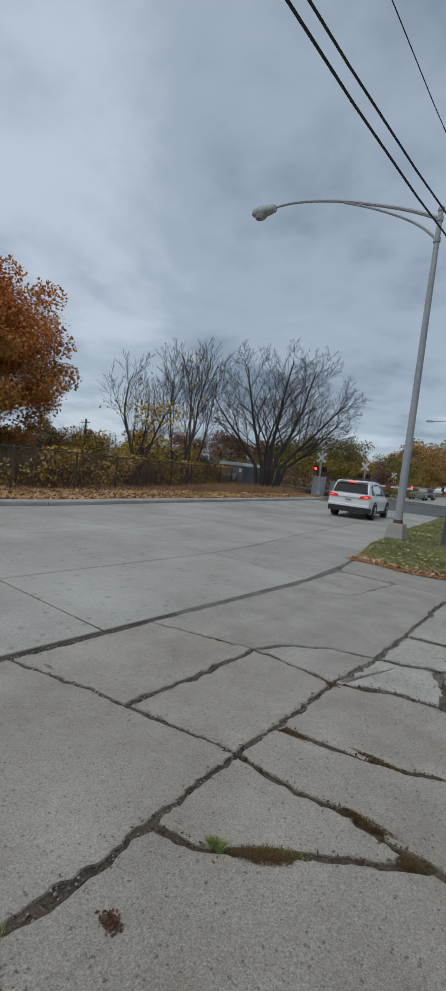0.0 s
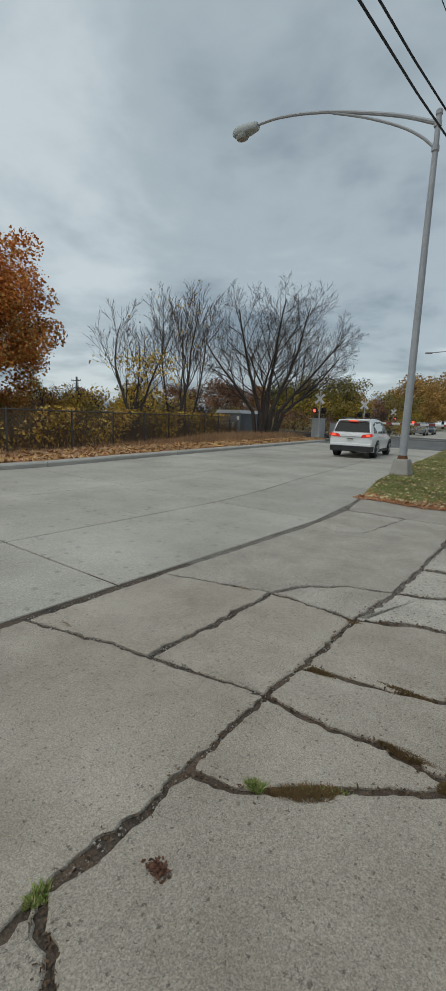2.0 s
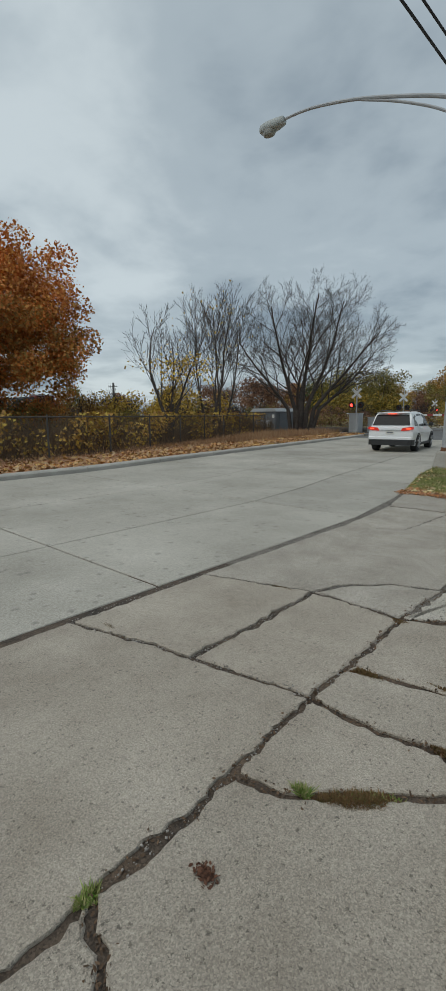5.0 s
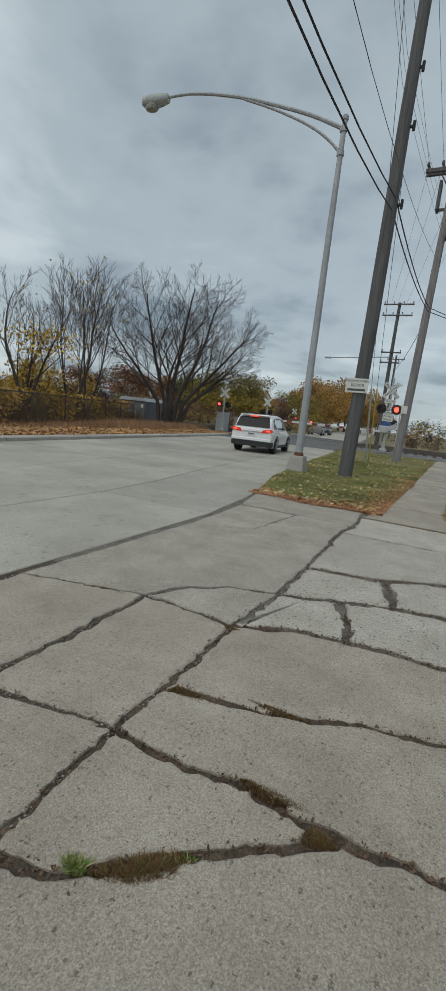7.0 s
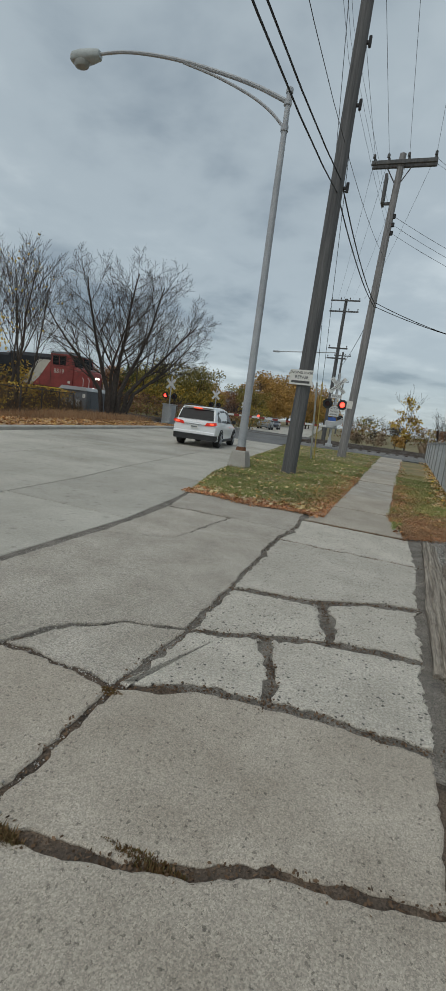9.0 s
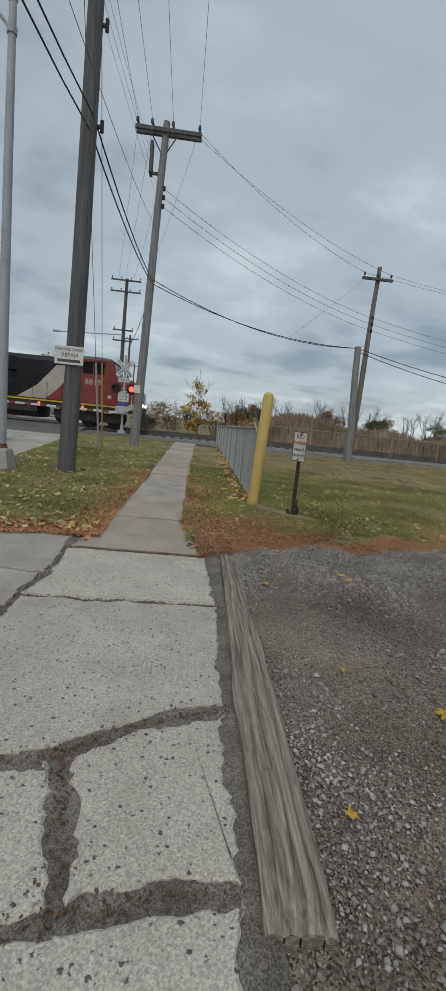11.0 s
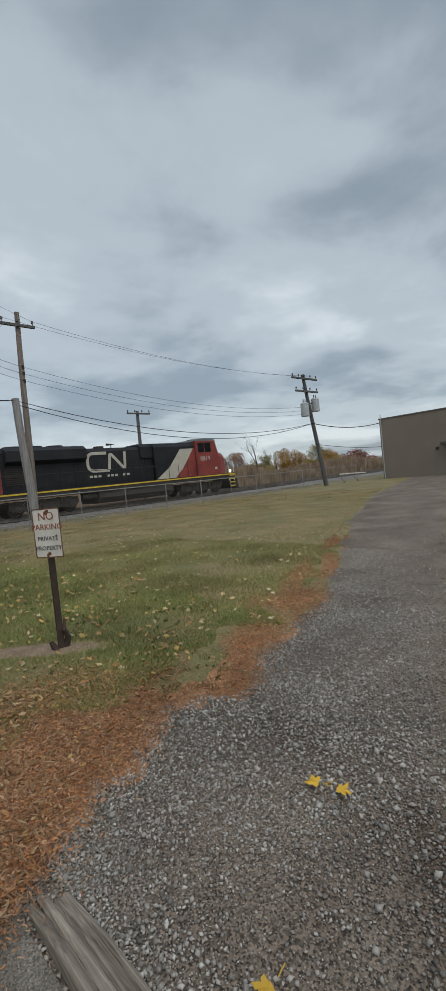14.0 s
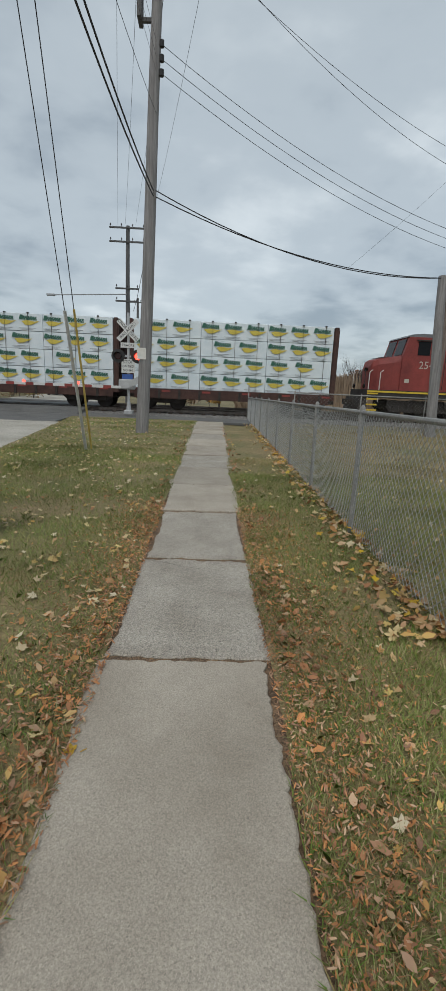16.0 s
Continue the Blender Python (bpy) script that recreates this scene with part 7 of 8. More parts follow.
# weeds along the far verge
n = 9000
y = RNG.uniform(6, 33, n)
x = np.array([-11.6 + bend(v) for v in y]) - 2.2 - np.abs(RNG.normal(0, 2.2, n))
h = RNG.uniform(0.12, 0.5, n) * np.clip((y - 8) / 16, 0.25, 1)
w = RNG.uniform(0.012, 0.03, n)
lx, ly = RNG.normal(0, 0.12, n), RNG.normal(0, 0.12, n)
soup("dry_weeds", np.stack([np.stack([x - w, y, h * 0], 1), np.stack([x + w, y, h * 0], 1), np.stack([x + lx, y + ly, h + 0.08], 1)], 1), 3, STRAW, "dry straw-coloured weeds along the verge", "weeds")

# vines and brush on the far fence
n = 7500
y = RNG.uniform(4, 30, n)
x = far_fence_x(y) - 0.12 - np.abs(RNG.normal(0, 0.45, n))
z = 0.15 + 1.45 * RNG.uniform(0, 1, n) ** 0.8
keep = np.array([noise.noise(Vector((b * 0.45, c * 0.7, 2.0))) for b, c in zip(y, z)]) > RNG.uniform(-0.35, 0.45, n)
p = np.column_stack([x, y, z])[keep]
m = len(p)
scatter("fence_vine", CARD, CARD_F, p[: m // 2], turns(m // 2, 0.9), RNG.uniform(0.06, 0.14, m // 2), OCHRELEAF, "brown and yellow vine leaves on the fence", "vine")
scatter("fence_vine", CARD, CARD_F, p[m // 2:], turns(m - m // 2, 0.9), RNG.uniform(0.06, 0.14, m - m // 2), GOLDLEAF, "yellow vine leaves on the fence", "vine")
n = 16000
y = RNG.uniform(0, 40, n)
x = far_fence_x(y) - 0.25 - np.abs(RNG.normal(0, 3.5, n))
h = RNG.uniform(0.4, 1.6, n)
w = RNG.uniform(0.006, 0.014, n)
lx, ly = RNG.normal(0, 0.3, n), RNG.normal(0, 0.3, n)
soup("fence_brush", np.stack([np.stack([x, y - w, h * 0], 1), np.stack([x, y + w, h * 0], 1), np.stack([x + lx, y + ly + w * 0.5, h], 1), np.stack([x + lx, y + ly, h], 1)], 1), 4, ramp_leaf("brush_stem", [(0.10, 0.07, 0.045), (0.17, 0.12, 0.075), (0.22, 0.15, 0.085)]), "brown tangled brush behind the fence", "brush")

# ---- grass, litter and leaves ----


def inside_verge(x, y):
    left = np.interp(y, [8.2, 9.0, 11.6, 16.6, 25.7, 31.5], [-3.42, -3.55, -4.2, -4.97, -6.15, -6.95])
    return (x > left + 0.02) & (x < np.interp(y, [8.2, 9.9, 10.0], [-1.40, -1.24, -1.17]) + 0.03 * np.sin(y * 3.1)) & (y > 8.98 + 0.14 * np.sin(x * 5) + 0.07 * np.sin(x * 13))


def edge_np(x):
    return np.interp(x, [p[0] for p in EDGE], [p[1] for p in EDGE])


def inside_lawn(x, y):
    return (soil_mark(x, y) > RNG.uniform(0.35, 1.15, len(x))) & (x > -0.19 + 0.06 * np.sin(y * 2.3)) & (y > edge_np(x) + 0.12 + 0.12 * np.sin(x * 9) + np.clip(1 - x / 8, 0, 1) * (0.72 + 0.35 * np.sin(x * 3.3) + 0.2 * np.sin(x * 7.1))) & (y < 29)


def blades(name, n, xr, yr, inside, hmin, hmax, wide, material, label, power=1.0):
    x = RNG.uniform(*xr, n)
    y = yr[0] + (yr[1] - yr[0]) * RNG.uniform(0, 1, n) ** power
    ok = inside(x, y)
    x, y = x[ok], y[ok]
    m = len(x)
    patch = np.array([noise.noise(Vector((a * 0.9, b * 0.9, 4.0))) for a, b in zip(x[::1], y[::1])])
    keep = RNG.uniform(-0.8, 0.5, m) < patch + 0.3
    x, y, patch = x[keep], y[keep], patch[keep]
    m = len(x)
    h = RNG.uniform(hmin, hmax, m) * (1 + 0.5 * patch)
    a = RNG.uniform(0, 2 * np.pi, m)
    w = RNG.uniform(0.6, 1.3, m) * wide * (1 + np.maximum(0, y - 14) * 0.07)
    dx, dy = np.cos(a) * w, np.sin(a) * w
    lx, ly = RNG.normal(0, 0.55, m) * h, RNG.normal(0, 0.55, m) * h
    z = np.zeros(m)
    soup(name, np.stack([np.stack([x - dx, y - dy, z], 1), np.stack([x + dx, y + dy, z], 1), np.stack([x + lx, y + ly, z + h], 1)], 1), 3, material, label, "grass")


blades("verge_grass", 130000, (-5.2, -1.0), (8.3, 21), inside_verge, 0.03, 0.085, 0.0032, GRASSBLADE, "short green grass on the verge", 1.7)
blades("verge_grass", 26000, (-6.9, -1.0), (19, 31), inside_verge, 0.02, 0.06, 0.006, GRASSBLADE, "short green grass on the far verge")
blades("lawn_grass", 170000, (-0.2, 3.6), (8.6, 18), inside_lawn, 0.025, 0.075, 0.0032, GRASSBLADE, "short patchy green grass by the fence", 1.7)
blades("lawn_grass", 110000, (-0.2, 4.5), (8.8, 20), inside_lawn, 0.02, 0.06, 0.0035, LAWNBLADE, "dry straw-coloured grass by the fence", 1.5)
blades("verge_grass", 75000, (-5.2, -1.0), (8.3, 22), inside_verge, 0.02, 0.06, 0.0035, LAWNBLADE, "dry straw-coloured grass on the verge", 1.5)
blades("lawn_grass", 90000, (2.3, 7.5), (9.5, 18), inside_lawn, 0.02, 0.055, 0.0042, LAWNBLADE, "dry yellowing lawn grass near the gravel", 1.3)
blades("lawn_grass", 50000, (2.3, 7.5), (9.5, 17), inside_lawn, 0.02, 0.06, 0.004, GRASSBLADE, "green patches of lawn grass", 1.2)
blades("lawn_grass", 150000, (2.5, 24), (9.3, 28.5), inside_lawn, 0.015, 0.05, 0.0062, STRAWBLADE, "dry yellowing lawn grass")


def tufts(name, n, pick, per, high, material, label):
    """Clumps of longer grass: a fan of blades round each centre."""
    c = np.repeat(pick(n), per, 0)
    m = len(c)
    p = c + RNG.normal(0, 0.022, (m, 2))
    h = np.repeat(RNG.uniform(0.55, 1.2, m // per), per) * RNG.uniform(0.5, 1.1, m) * high
    a, lean = RNG.uniform(0, 2 * np.pi, m), RNG.uniform(0.15, 1.1, m)
    w = RNG.uniform(0.0018, 0.0038, m)
    dx, dy = np.cos(a + 1.57) * w, np.sin(a + 1.57) * w
    mid = np.stack([p[:, 0] + 0.35 * h * lean * np.cos(a), p[:, 1] + 0.35 * h * lean * np.sin(a), 0.6 * h], 1)
    tip = np.stack([p[:, 0] + h * lean * np.cos(a), p[:, 1] + h * lean * np.sin(a), h * (1 - 0.35 * lean)], 1)
    z = np.zeros(m)
    side = np.stack([dx, dy, z], 1)
    soup(name, np.stack([np.stack([p[:, 0] - dx, p[:, 1] - dy, z], 1), np.stack([p[:, 0] + dx, p[:, 1] + dy, z], 1), mid + side * 0.8, tip, mid - side * 0.8], 1), 5, material, label, "grass")


def path_sides(n):
    y = 8.9 + 13 * RNG.uniform(0, 1, n) ** 1.5
    side = RNG.integers(0, 2, n)
    x = np.where(side, -0.13 + np.abs(RNG.normal(0, 0.16, n)), -1.22 - np.abs(RNG.normal(0, 0.16, n)))
    ok = (y > 9.9) | (side == 0)
    return np.column_stack([x[ok], y[ok]])


def leaves(name, n, pick, size, material, label, tilt=0.28, lift=0.012, oval=False):
    p = pick(n)
    pos = np.column_stack([p, np.full(len(p), lift) + RNG.uniform(0, 0.015, len(p))])
    s = RNG.uniform(0.55, 1.4, len(p)) * size
    scatter(name, OVAL if oval else LEAF, OVAL_F if oval else LEAF_F, pos, turns(len(p), tilt), s, material, label, "leaves")


def region(xr, yr, inside, power=1.0):
    def pick(n):
        x = RNG.uniform(*xr, n)
        y = yr[0] + (yr[1] - yr[0]) * RNG.uniform(0, 1, n) ** power
        ok = inside(x, y)
        return np.column_stack([x[ok], y[ok]])
    return pick


tufts("grass_tufts", 260, path_sides, 9, 0.055, LAWNBLADE, "longer grass tufts leaning over the walkway edge")
tufts("grass_tufts", 260, region((-5.2, -1.2), (9.0, 18), inside_verge, 1.7), 8, 0.06, GRASSBLADE, "longer grass tufts on the verge")
tufts("grass_tufts", 380, region((-0.1, 3.4), (9.6, 17), inside_lawn, 1.6), 8, 0.06, GRASSBLADE, "longer grass tufts on the lawn")
tufts("dry_tufts", 150, region((-0.1, 2.6), (8.7, 10.4), lambda x, y: y > edge_np(x) + 0.1), 9, 0.05, LAWNBLADE, "dead straw tufts in the litter")


leaves("fallen_leaves", 2100, region((-6.6, -1.1), (8.5, 30), inside_verge), 0.072, PALELEAF, "pale yellow leaves scattered on the verge", lift=0.045)
leaves("fallen_leaves", 900, region((-5.5, -1.0), (8.5, 16), inside_verge, 1.6), 0.055, FALLEN, "brown leaves scattered on the verge", 0.45, 0.03, True)
leaves("fallen_leaves", 950, region((0.0, 9), (9.4, 24), inside_lawn, 1.2), 0.068, PALELEAF, "pale leaves scattered on the lawn", lift=0.035)
leaves("fallen_leaves", 500, region((0.0, 4), (9.3, 15), inside_lawn, 1.5), 0.056, FALLEN, "brown leaves scattered on the lawn", 0.45, 0.03, True)
leaves("fallen_leaves", 260, region((0.0, 3), (9.3, 14), inside_lawn, 1.3), 0.06, FALLEN, "small brown maple leaves on the lawn", 0.5, 0.03)


def along_fence(n):
    y = 12.0 + 18 * RNG.uniform(0, 1, n) ** 1.6
    return np.column_stack([1.02 + (y - 12) * 0.0145 - np.abs(RNG.normal(0, 0.20, n)) + 0.10, y])


leaves("fallen_leaves", 620, along_fence, 0.085, FALLEN, "drift of brown leaves along the fence", 0.5, 0.045, True)
leaves("fallen_leaves", 260, along_fence, 0.095, PALELEAF, "drift of pale leaves along the fence", 0.45, 0.05)
leaves("fallen_leaves", 48, along_fence, 0.10, YELLEAF, "bright yellow leaves along the fence", 0.3, 0.07)


def walk_edges(n):
    y = 8.4 + 20 * RNG.uniform(0, 1, n) ** 1.5
    side = RNG.integers(0, 2, n)
    return np.column_stack([np.where(side, -0.10 + np.abs(RNG.normal(0, 0.10, n)), -1.22 - np.abs(RNG.normal(0, 0.10, n))), y])


n = 15000
p = np.column_stack([-0.20 + np.abs(RNG.normal(0, 0.40, n)), 9.3 + 6 * RNG.uniform(0, 1, n) ** 1.5])
scatter("leaf_litter", SLIVER, SLIVER_F, np.column_stack([p, RNG.uniform(0.015, 0.05, n)]), turns(n, 0.5), RNG.uniform(0.4, 1.6, n)[:, None] * 0.019 * np.array([0.5, 1.2, 0.8]), NEEDLE, "rust-coloured crumbs of leaf in the grass", "leaf litter")
n = 11000
p = np.column_stack([-1.13 - np.abs(RNG.normal(0, 0.32, n)), 8.6 + 7 * RNG.uniform(0, 1, n) ** 1.5])
scatter("leaf_litter", SLIVER, SLIVER_F, np.column_stack([p, RNG.uniform(0.015, 0.05, n)]), turns(n, 0.5), RNG.uniform(0.4, 1.6, n)[:, None] * 0.024 * np.array([0.5, 1.2, 0.8]), NEEDLE, "rust-coloured crumbs of leaf on the verge", "leaf litter")
leaves("fallen_leaves", 420, walk_edges, 0.065, NEEDLE, "rust-coloured leaves along the walkway edges", 0.5, 0.02, True)
leaves("fallen_leaves", 420, region((0.05, 2.4), (8.6, 10.4), lambda x, y: y > edge_np(x) + 0.08), 0.034, FALLEN, "small brown leaves among the litter", 0.4, 0.03, True)


leaves("fallen_leaves", 90, lambda n: np.column_stack([-1.20 - np.abs(RNG.normal(0, 0.2, n)), 9.6 + 3.2 * RNG.uniform(0, 1, n)]), 0.056, FALLEN, "brown leaves heaped at the walkway edge", 0.5, 0.03, True)
leaves("fallen_leaves", 150, lambda n: np.column_stack([-0.10 + np.abs(RNG.normal(0, 0.3, n)), 9.6 + 3.0 * RNG.uniform(0, 1, n)]), 0.05, NEEDLE, "rust-coloured leaves beside the walkway", 0.5, 0.03, True)


def kerb_litter(n):
    y = -4 + 36 * RNG.uniform(0, 1, n)
    return np.column_stack([np.array([-11.35 + bend(v) for v in y]) - np.abs(RNG.normal(0, 1.5, n)), y])


leaves("fallen_leaves", 5200, kerb_litter, 0.14, FALLEN, "thick carpet of fallen leaves on the far verge", 0.4, 0.13)


def corner(n):
    t = RNG.uniform(0, 1, n)
    return np.column_stack([-3.5 + 2.2 * t, 8.70 + np.abs(RNG.normal(0, 0.26, n)) + 0.08 * np.sin(t * 9)])


n = 15000
p = corner(n) + RNG.normal(0, 0.05, (n, 2)) - np.array([0, 0.08])
scatter("leaf_litter", SLIVER, SLIVER_F, np.column_stack([p, RNG.uniform(0.008, 0.035, n)]), turns(n, 0.5), RNG.uniform(0.5, 1.5, n) * 0.026, NEEDLE, "rust-coloured litter at the verge corner", "leaf litter")
leaves("fallen_leaves", 500, corner, 0.07, NEEDLE, "rust-coloured leaves drifted at the slab edge", 0.5, 0.02)
leaves("fallen_leaves", 120, corner, 0.09, PALELEAF, "pale leaves drifted at the slab edge", 0.4, 0.04)


# litter where lawn meets gravel
def band(n, wide):
    x = 0.02 + 8.5 * RNG.uniform(0, 1, n) ** 2.1
    d = 0.40 + RNG.normal(0, wide, n) * (1 + 0.3 * np.sin(x * 2.3)) + 0.15 * np.sin(x * 1.7)
    ok = d > -0.06 + RNG.exponential(0.07, n) * RNG.choice((-1, 1), n)
    drift = np.array([noise.noise(Vector((a * 1.1, b * 1.6, 12.0))) for a, b in zip(x, d)])
    ok &= (x < 1.6) | (RNG.uniform(-0.25, 0.6, n) < drift - 0.03 * np.maximum(0, x - 2.5))
    return np.column_stack([x, edge_np(x) + d * np.clip(1.1 - x / 11, 0.3, 1)])[ok]


for n, wide, size, mt, lab, lift in ((170000, 0.44, 0.019, NEEDLE, "rust-orange leaf litter between lawn and gravel", 0.010), (30000, 0.46, 0.026, STRAW, "straw litter between lawn and gravel", 0.018)):
    p = band(n, wide)
    p = p[(p[:, 0] > -0.1) | (p[:, 1] > 8.5)]
    pos = np.column_stack([p, np.full(len(p), lift) + RNG.uniform(0, 0.03, len(p))])
    scatter("leaf_litter", SLIVER, SLIVER_F, pos, turns(len(p), 0.5), RNG.uniform(0.5, 1.4, len(p))[:, None] * size * np.array([0.40, 1.3, 0.8]) * np.where(np.array([mt is STRAW]), np.array([0.5, 1.7, 1.0]), 1.0), mt, lab, "leaf litter")
for cx, cy, n, sx, sy in ((-0.12, 9.75, 300, 0.05, 0.08), (0.45, 9.3, 260, 0.10, 0.10)):
    pos = np.column_stack([RNG.normal(cx, sx, n), RNG.normal(cy, sy, n), RNG.uniform(0.01, 0.05, n)])
    scatter("straw_tuft", SLIVER, SLIVER_F, pos, turns(n, 0.7), RNG.uniform(0.6, 1.4, n)[:, None] * np.array([0.010, 0.08, 0.05]), STRAW, "matted dead grass tuft", "dead grass")

# tufts in the cracks
for cx, cy, n, sx, sy, mt, ht, lab in (
    (-0.84, 1.60, 2600, 0.10, 0.055, MOSS, 0.05, "brown moss growing in a crack"), (-1.02, 1.50, 300, 0.035, 0.02, GRASSBLADE, 0.07, "green weed growing in a crack"), (-0.80, 1.64, 160, 0.09, 0.03, GRASSBLADE, 0.045, "mossy grass growing in a crack"),
    (-1.20, 2.45, 900, 0.08, 0.03, MOSS, 0.05, "mossy grass growing in a crack"), (-0.60, 2.09, 1300, 0.13, 0.025, MOSS, 0.03, "brown moss growing in a crack"), (-0.40, 2.0, 1300, 0.05, 0.035, MOSS, 0.035, "brown moss growing in a crack"),
    (-1.28, 0.72, 170, 0.022, 0.045, GRASSBLADE, 0.06, "grass tuft growing in a crack"), (0.24, 4.5, 420, 0.03, 0.1, STRAW, 0.08, "dead grass beside the timber"), (-0.08, 9.92, 1600, 0.10, 0.09, STRAW, 0.15, "matted dead grass tuft at the slab joint"), (-2.31, 3.24, 420, 0.10, 0.025, MOSS, 0.02, "brown moss growing in a crack"), (-1.34, 3.26, 260, 0.05, 0.025, MOSS, 0.02, "brown moss growing in a crack"), (-0.76, 2.59, 500, 0.12, 0.025, MOSS, 0.02, "brown moss growing in a crack"), (-2.81, 1.84, 300, 0.07, 0.025, MOSS, 0.02, "brown moss growing in a crack"),
):
    r, a = np.sqrt(RNG.uniform(0, 1, n)), RNG.uniform(0, 6.3, n)
    r = r * (0.85 + 0.2 * np.sin(a * 3 + cx * 9) + 0.1 * np.sin(a * 7))
    x, y = cx + 1.25 * sx * r * np.cos(a), cy + 1.1 * sy * r * np.sin(a)
    if abs(cx + 0.82) < 0.05:
        y = y + 0.75 * (x - cx)
    h = RNG.uniform(0.3, 1, n) * ht * 0.34 * np.clip(1.25 - r * r, 0.2, 1)
    a = RNG.uniform(0, 6.3, n)
    w = 0.0055
    lx, ly = RNG.normal(0, 1.1, n) * h, RNG.normal(0, 1.1, n) * h
    z = np.full(n, -0.012)
    soup("crack_weed", np.stack([np.stack([x - np.cos(a) * w, y - np.sin(a) * w, z], 1), np.stack([x + np.cos(a) * w, y + np.sin(a) * w, z], 1), np.stack([x + lx, y + ly, z + h + 0.015], 1)], 1), 3, mt, lab, "weed")

# gravel stones, and grit in the cracks
OCT = [(1, 0, 0), (-0.9, 0.1, 0), (0, 1, 0.1), (0.1, -0.95, 0), (0.1, 0, 0.7), (0, 0.1, -0.6)]
OCT_F = [(0, 2, 4), (2, 1, 4), (1, 3, 4), (3, 0, 4), (2, 0, 5), (1, 2, 5), (3, 1, 5), (0, 3, 5)]


def stones(n, xr, yr, smin, smax, px, py, label, material=STONE, z=-0.03, inside=None):
    x = xr[0] + (xr[1] - xr[0]) * RNG.uniform(0, 1, n) ** px
    y = yr[0] + (yr[1] - yr[0]) * RNG.uniform(0, 1, n) ** py
    ok = (y < edge_np(x) + 0.1) if inside is None else inside(x, y)
    if inside is None:
        heap = np.array([noise.noise(Vector((a * 0.8, b * 0.8, 8.0))) + 0.6 * noise.noise(Vector((a * 2.7, b * 2.7, 8.0))) for a, b in zip(x, y)])
        ok &= RNG.uniform(-0.45, 0.55, n) < heap + (0.34 if smax > 0.02 else 0.42) * np.clip((y - 6.3) / 1.6, -1, 1.4) + (0.0 if smax > 0.02 else 0.22)
    x, y = x[ok], y[ok]
    s = smin + (smax - smin) * RNG.uniform(0, 1, len(x)) ** 3
    sz = np.column_stack([s, s * RNG.uniform(0.6, 1, len(x)), s * RNG.uniform(0.5, 0.9, len(x))])
    scatter("gravel", OCT, OCT_F, np.column_stack([x, y, z + s * 0.3]), turns(len(x), 0.5), sz, material, label, "gravel")


stones(52000, (0.42, 4.2), (3.0, 9.4), 0.003, 0.013, 1.3, 1.0, "loose fine gravel stones")
PALESTONE = mat("limestone_chip", (0.30, 0.285, 0.262), (0.56, 0.54, 0.505), 1.3, 80, 0.9, 0.2, island=0.4)


def pale_band(x, y):
    """The strip of clean chips along the lawn's edge, thinning out towards the ruts."""
    gap = edge_np(x) - y
    return (gap > -0.1) & (RNG.uniform(0, 1, len(x)) ** 0.7 * 1.5 > gap + 0.25 * np.sin(x * 2.6) + 0.2 * np.sin(x * 5.9 + y * 2)) & (gap < 1.7)


stones(90000, (0.42, 7.5), (7.2, 12.5), 0.004, 0.014, 1.4, 1.2, "pale stone chips along the lawn edge", PALESTONE, -0.03, pale_band)
stones(24000, (0.42, 4.2), (3.0, 9.4), 0.006, 0.021, 1.3, 1.0, "loose pale gravel stones")
stones(22000, (2.0, 12), (4.0, 13), 0.005, 0.017, 1.3, 1.0, "loose gravel stones further out")
stones(1500, (0.45, 7), (3.0, 11), 0.007, 0.030, 1.3, 1.0, "larger pale gravel stones", mat("pale_stone", (0.26, 0.24, 0.215), (0.46, 0.43, 0.39), 5, 80, 0.9, 0.2, island=0.3))
stones(42000, (0.5, 6.0), (6.4, 11.2), 0.004, 0.013, 1.3, 0.7, "fine pale gravel by the lawn")
stones(500, (0.40, 0.8), (3.2, 5.2), 0.006, 0.024, 1.2, 1.0, "heaped pale stones beside the timbers")
stones(9000, (0.15, 0.42), (1.0, 8.5), 0.004, 0.018, 1.0, 1.0, "grit beside the timbers")
stones(26000, (-1.5, 0.25), (3.5, 7.6), 0.003, 0.009, 1.0, 1.0, "grit in the wide cracks", STONE, -0.024, lambda x, y: y > 0)
gp = []
for names in PIECES:
    ring = [N[k] for k in names.split()]
    for a, b in zip(ring, ring[1:] + ring[:1]):
        if min(a[1], b[1]) < -1 or (a[0] > 0.05 and b[0] > 0.05):
            continue
        length = math.dist(a, b)
        m = int(length * 150)
        t = RNG.uniform(0, 1, m)
        off = RNG.normal(0, 0.022, (m, 2))
        line = [Vector((a[0] + (b[0] - a[0]) * v, a[1] + (b[1] - a[1]) * v)) for v in t]
        gp.append(np.array([tuple(p + meander(p)) for p in line]).reshape(-1, 2) + off)
gp = np.concatenate(gp)
half = len(gp) // 2
sz = 0.0025 + 0.006 * RNG.uniform(0, 1, half) ** 3
scatter("gravel", OCT, OCT_F, np.column_stack([gp[:half], np.full(half, -0.008) + RNG.uniform(0, 0.01, half)]), turns(half, 0.6), sz, STONE, "loose grit along the cracks", "gravel")
m = len(gp) - half
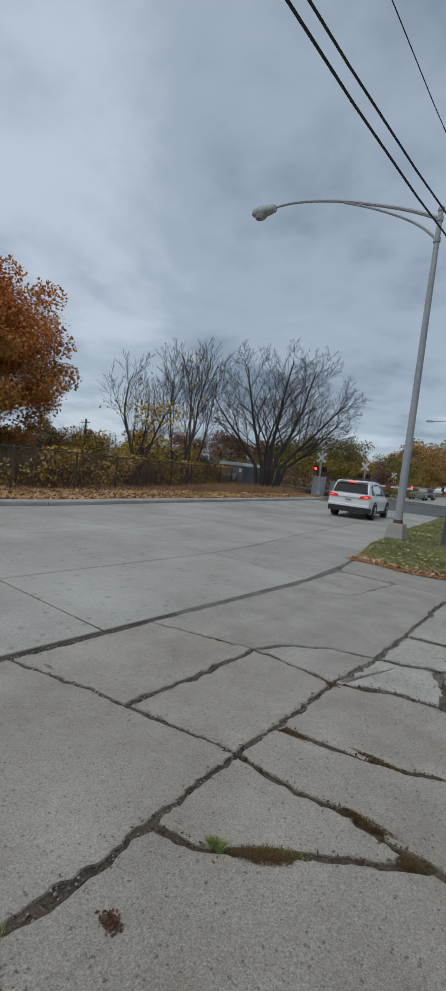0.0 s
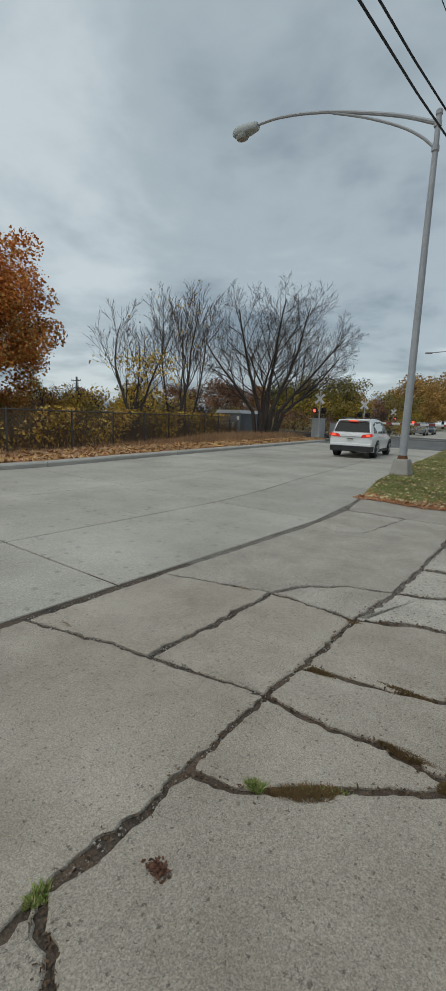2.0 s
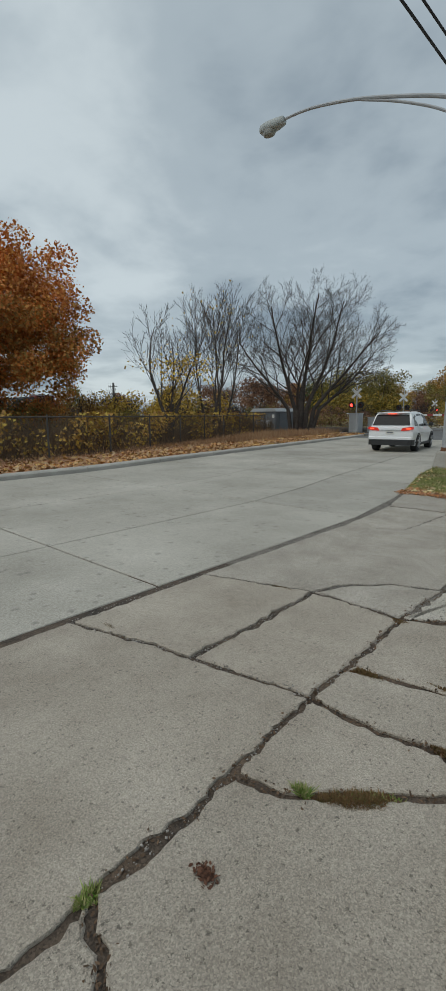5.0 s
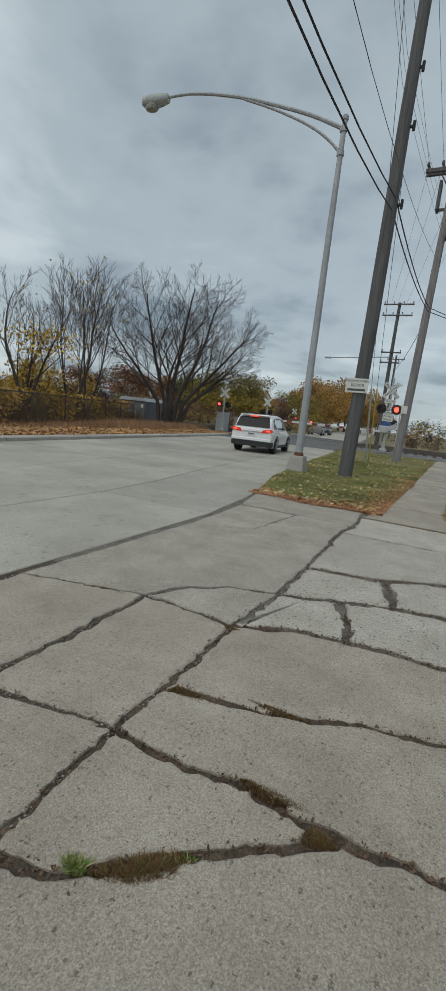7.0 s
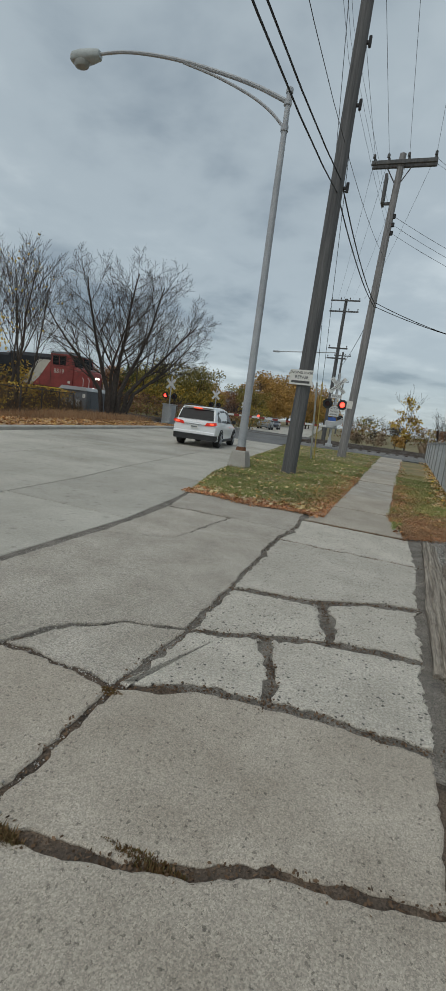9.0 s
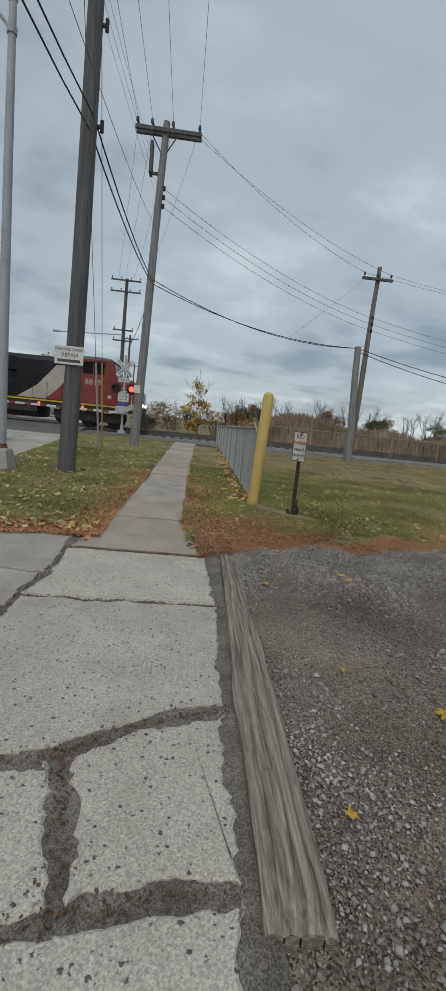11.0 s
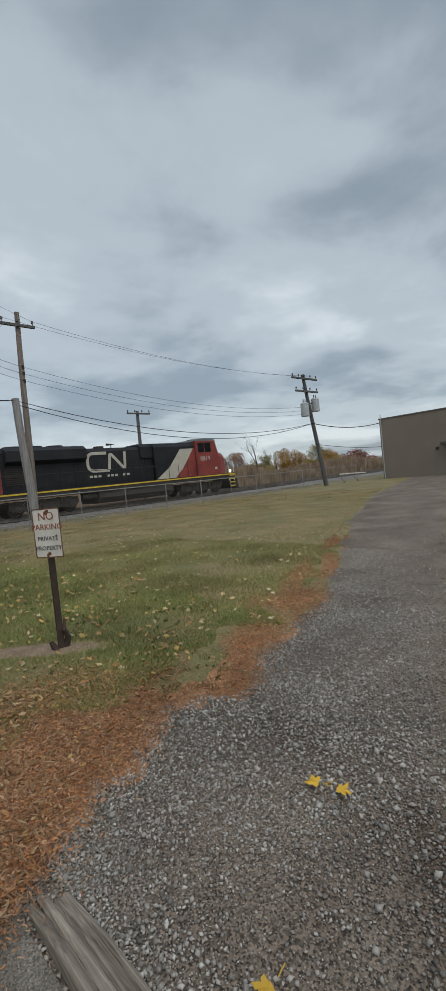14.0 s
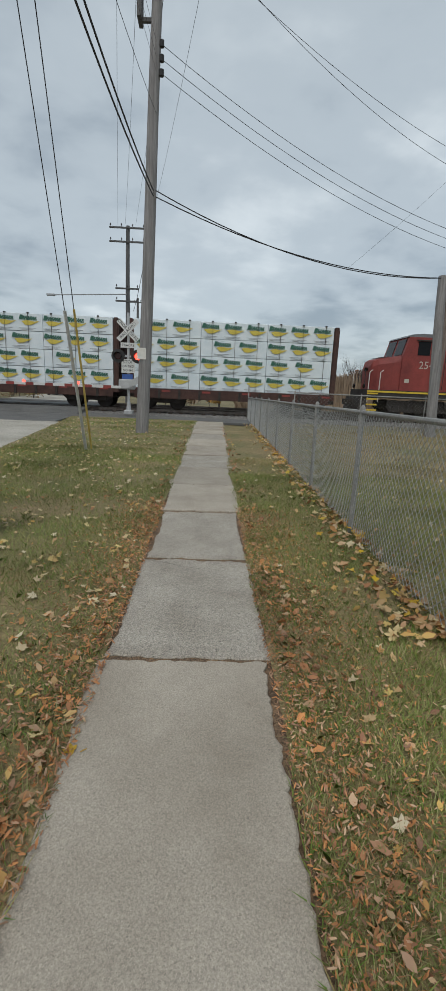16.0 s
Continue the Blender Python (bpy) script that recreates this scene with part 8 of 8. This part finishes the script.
scatter("leaf_litter", SLIVER, SLIVER_F, np.column_stack([gp[half:], RNG.uniform(-0.012, 0.004, m)]), turns(m, 0.5), RNG.uniform(0.4, 1.5, m) * 0.014, mat("crack_crumbs", (0.08, 0.05, 0.03), (0.16, 0.10, 0.06), 9, 60, 0.95, 0.2, island=0.4), "dark crumbs of soil and leaf in the cracks", "leaf litter")
pp = np.column_stack([RNG.normal(-1.06, 0.02, 240), RNG.normal(1.01, 0.012, 240), RNG.uniform(0.002, 0.010, 240)])
scatter("leaf_litter", SLIVER, SLIVER_F, pp, turns(240, 0.35), RNG.uniform(0.5, 1.4, 240) * 0.014, mat("dead_leaf_brown", (0.07, 0.03, 0.018), (0.15, 0.07, 0.04), 9, 60, 0.95, 0.2, island=0.4), "small brown clump of dead leaves on the slab", "leaf litter")
stones(5000, (8, 37), (28.6, 34.5), 0.02, 0.06, 1.0, 1.0, "coarse ballast stones", STONE, -0.08, lambda x, y: y > 0)
for i, (x, y, s, r) in enumerate(((1.53, 7.90, 0.11, 20), (1.56, 7.77, 0.10, 200), (0.66, 7.47, 0.095, 80), (1.21, 10.12, 0.12, 10), (0.92, 5.95, 0.06, 60), (1.37, 5.54, 0.12, 140), (0.59, 4.83, 0.07, 300), (-1.14, 11.02, 0.085, 77))):
    lf = Shape().add([(a * s, b * s, c * s) for a, b, c in LEAF], LEAF_F).tube([(0, -0.5 * s, 0), (0.03 * s, -0.85 * s, 0.02)], 0.0025, 4)
    ob = part("fallen_leaf", lf, YELLEAF, m=pose(x, y, 0.006 if x > 0 else 0.022, 0, 0, r))
    tagged(ob, "bright yellow maple leaf lying on the ground", "leaf", "single fallen leaves")


# ---- what moves ----


def motions():
    """The train rolls east at about 11 metres a second."""
    lead = lambda t: 1.55 + 10.95 * (t - 12.5) + (0.35 * (t - 15) if t > 15 else 0.0)
    times = [0, 2, 4, 6, 8, 9, 10, 10.5, 11, 11.5, 12, 12.5, 13, 13.5, 14, 14.5, 15, 15.5, 16]
    for ob, back, turn in ((loco_a, 0.85, 0), (loco_b, -21.9, 180), (car_a, -39.6, 0), (car_b, -57.1, 0)):
        walk(ob, [(t, pose(lead(t) + back, 37, RAIL, 0, 0, turn)) for t in times])


motions()
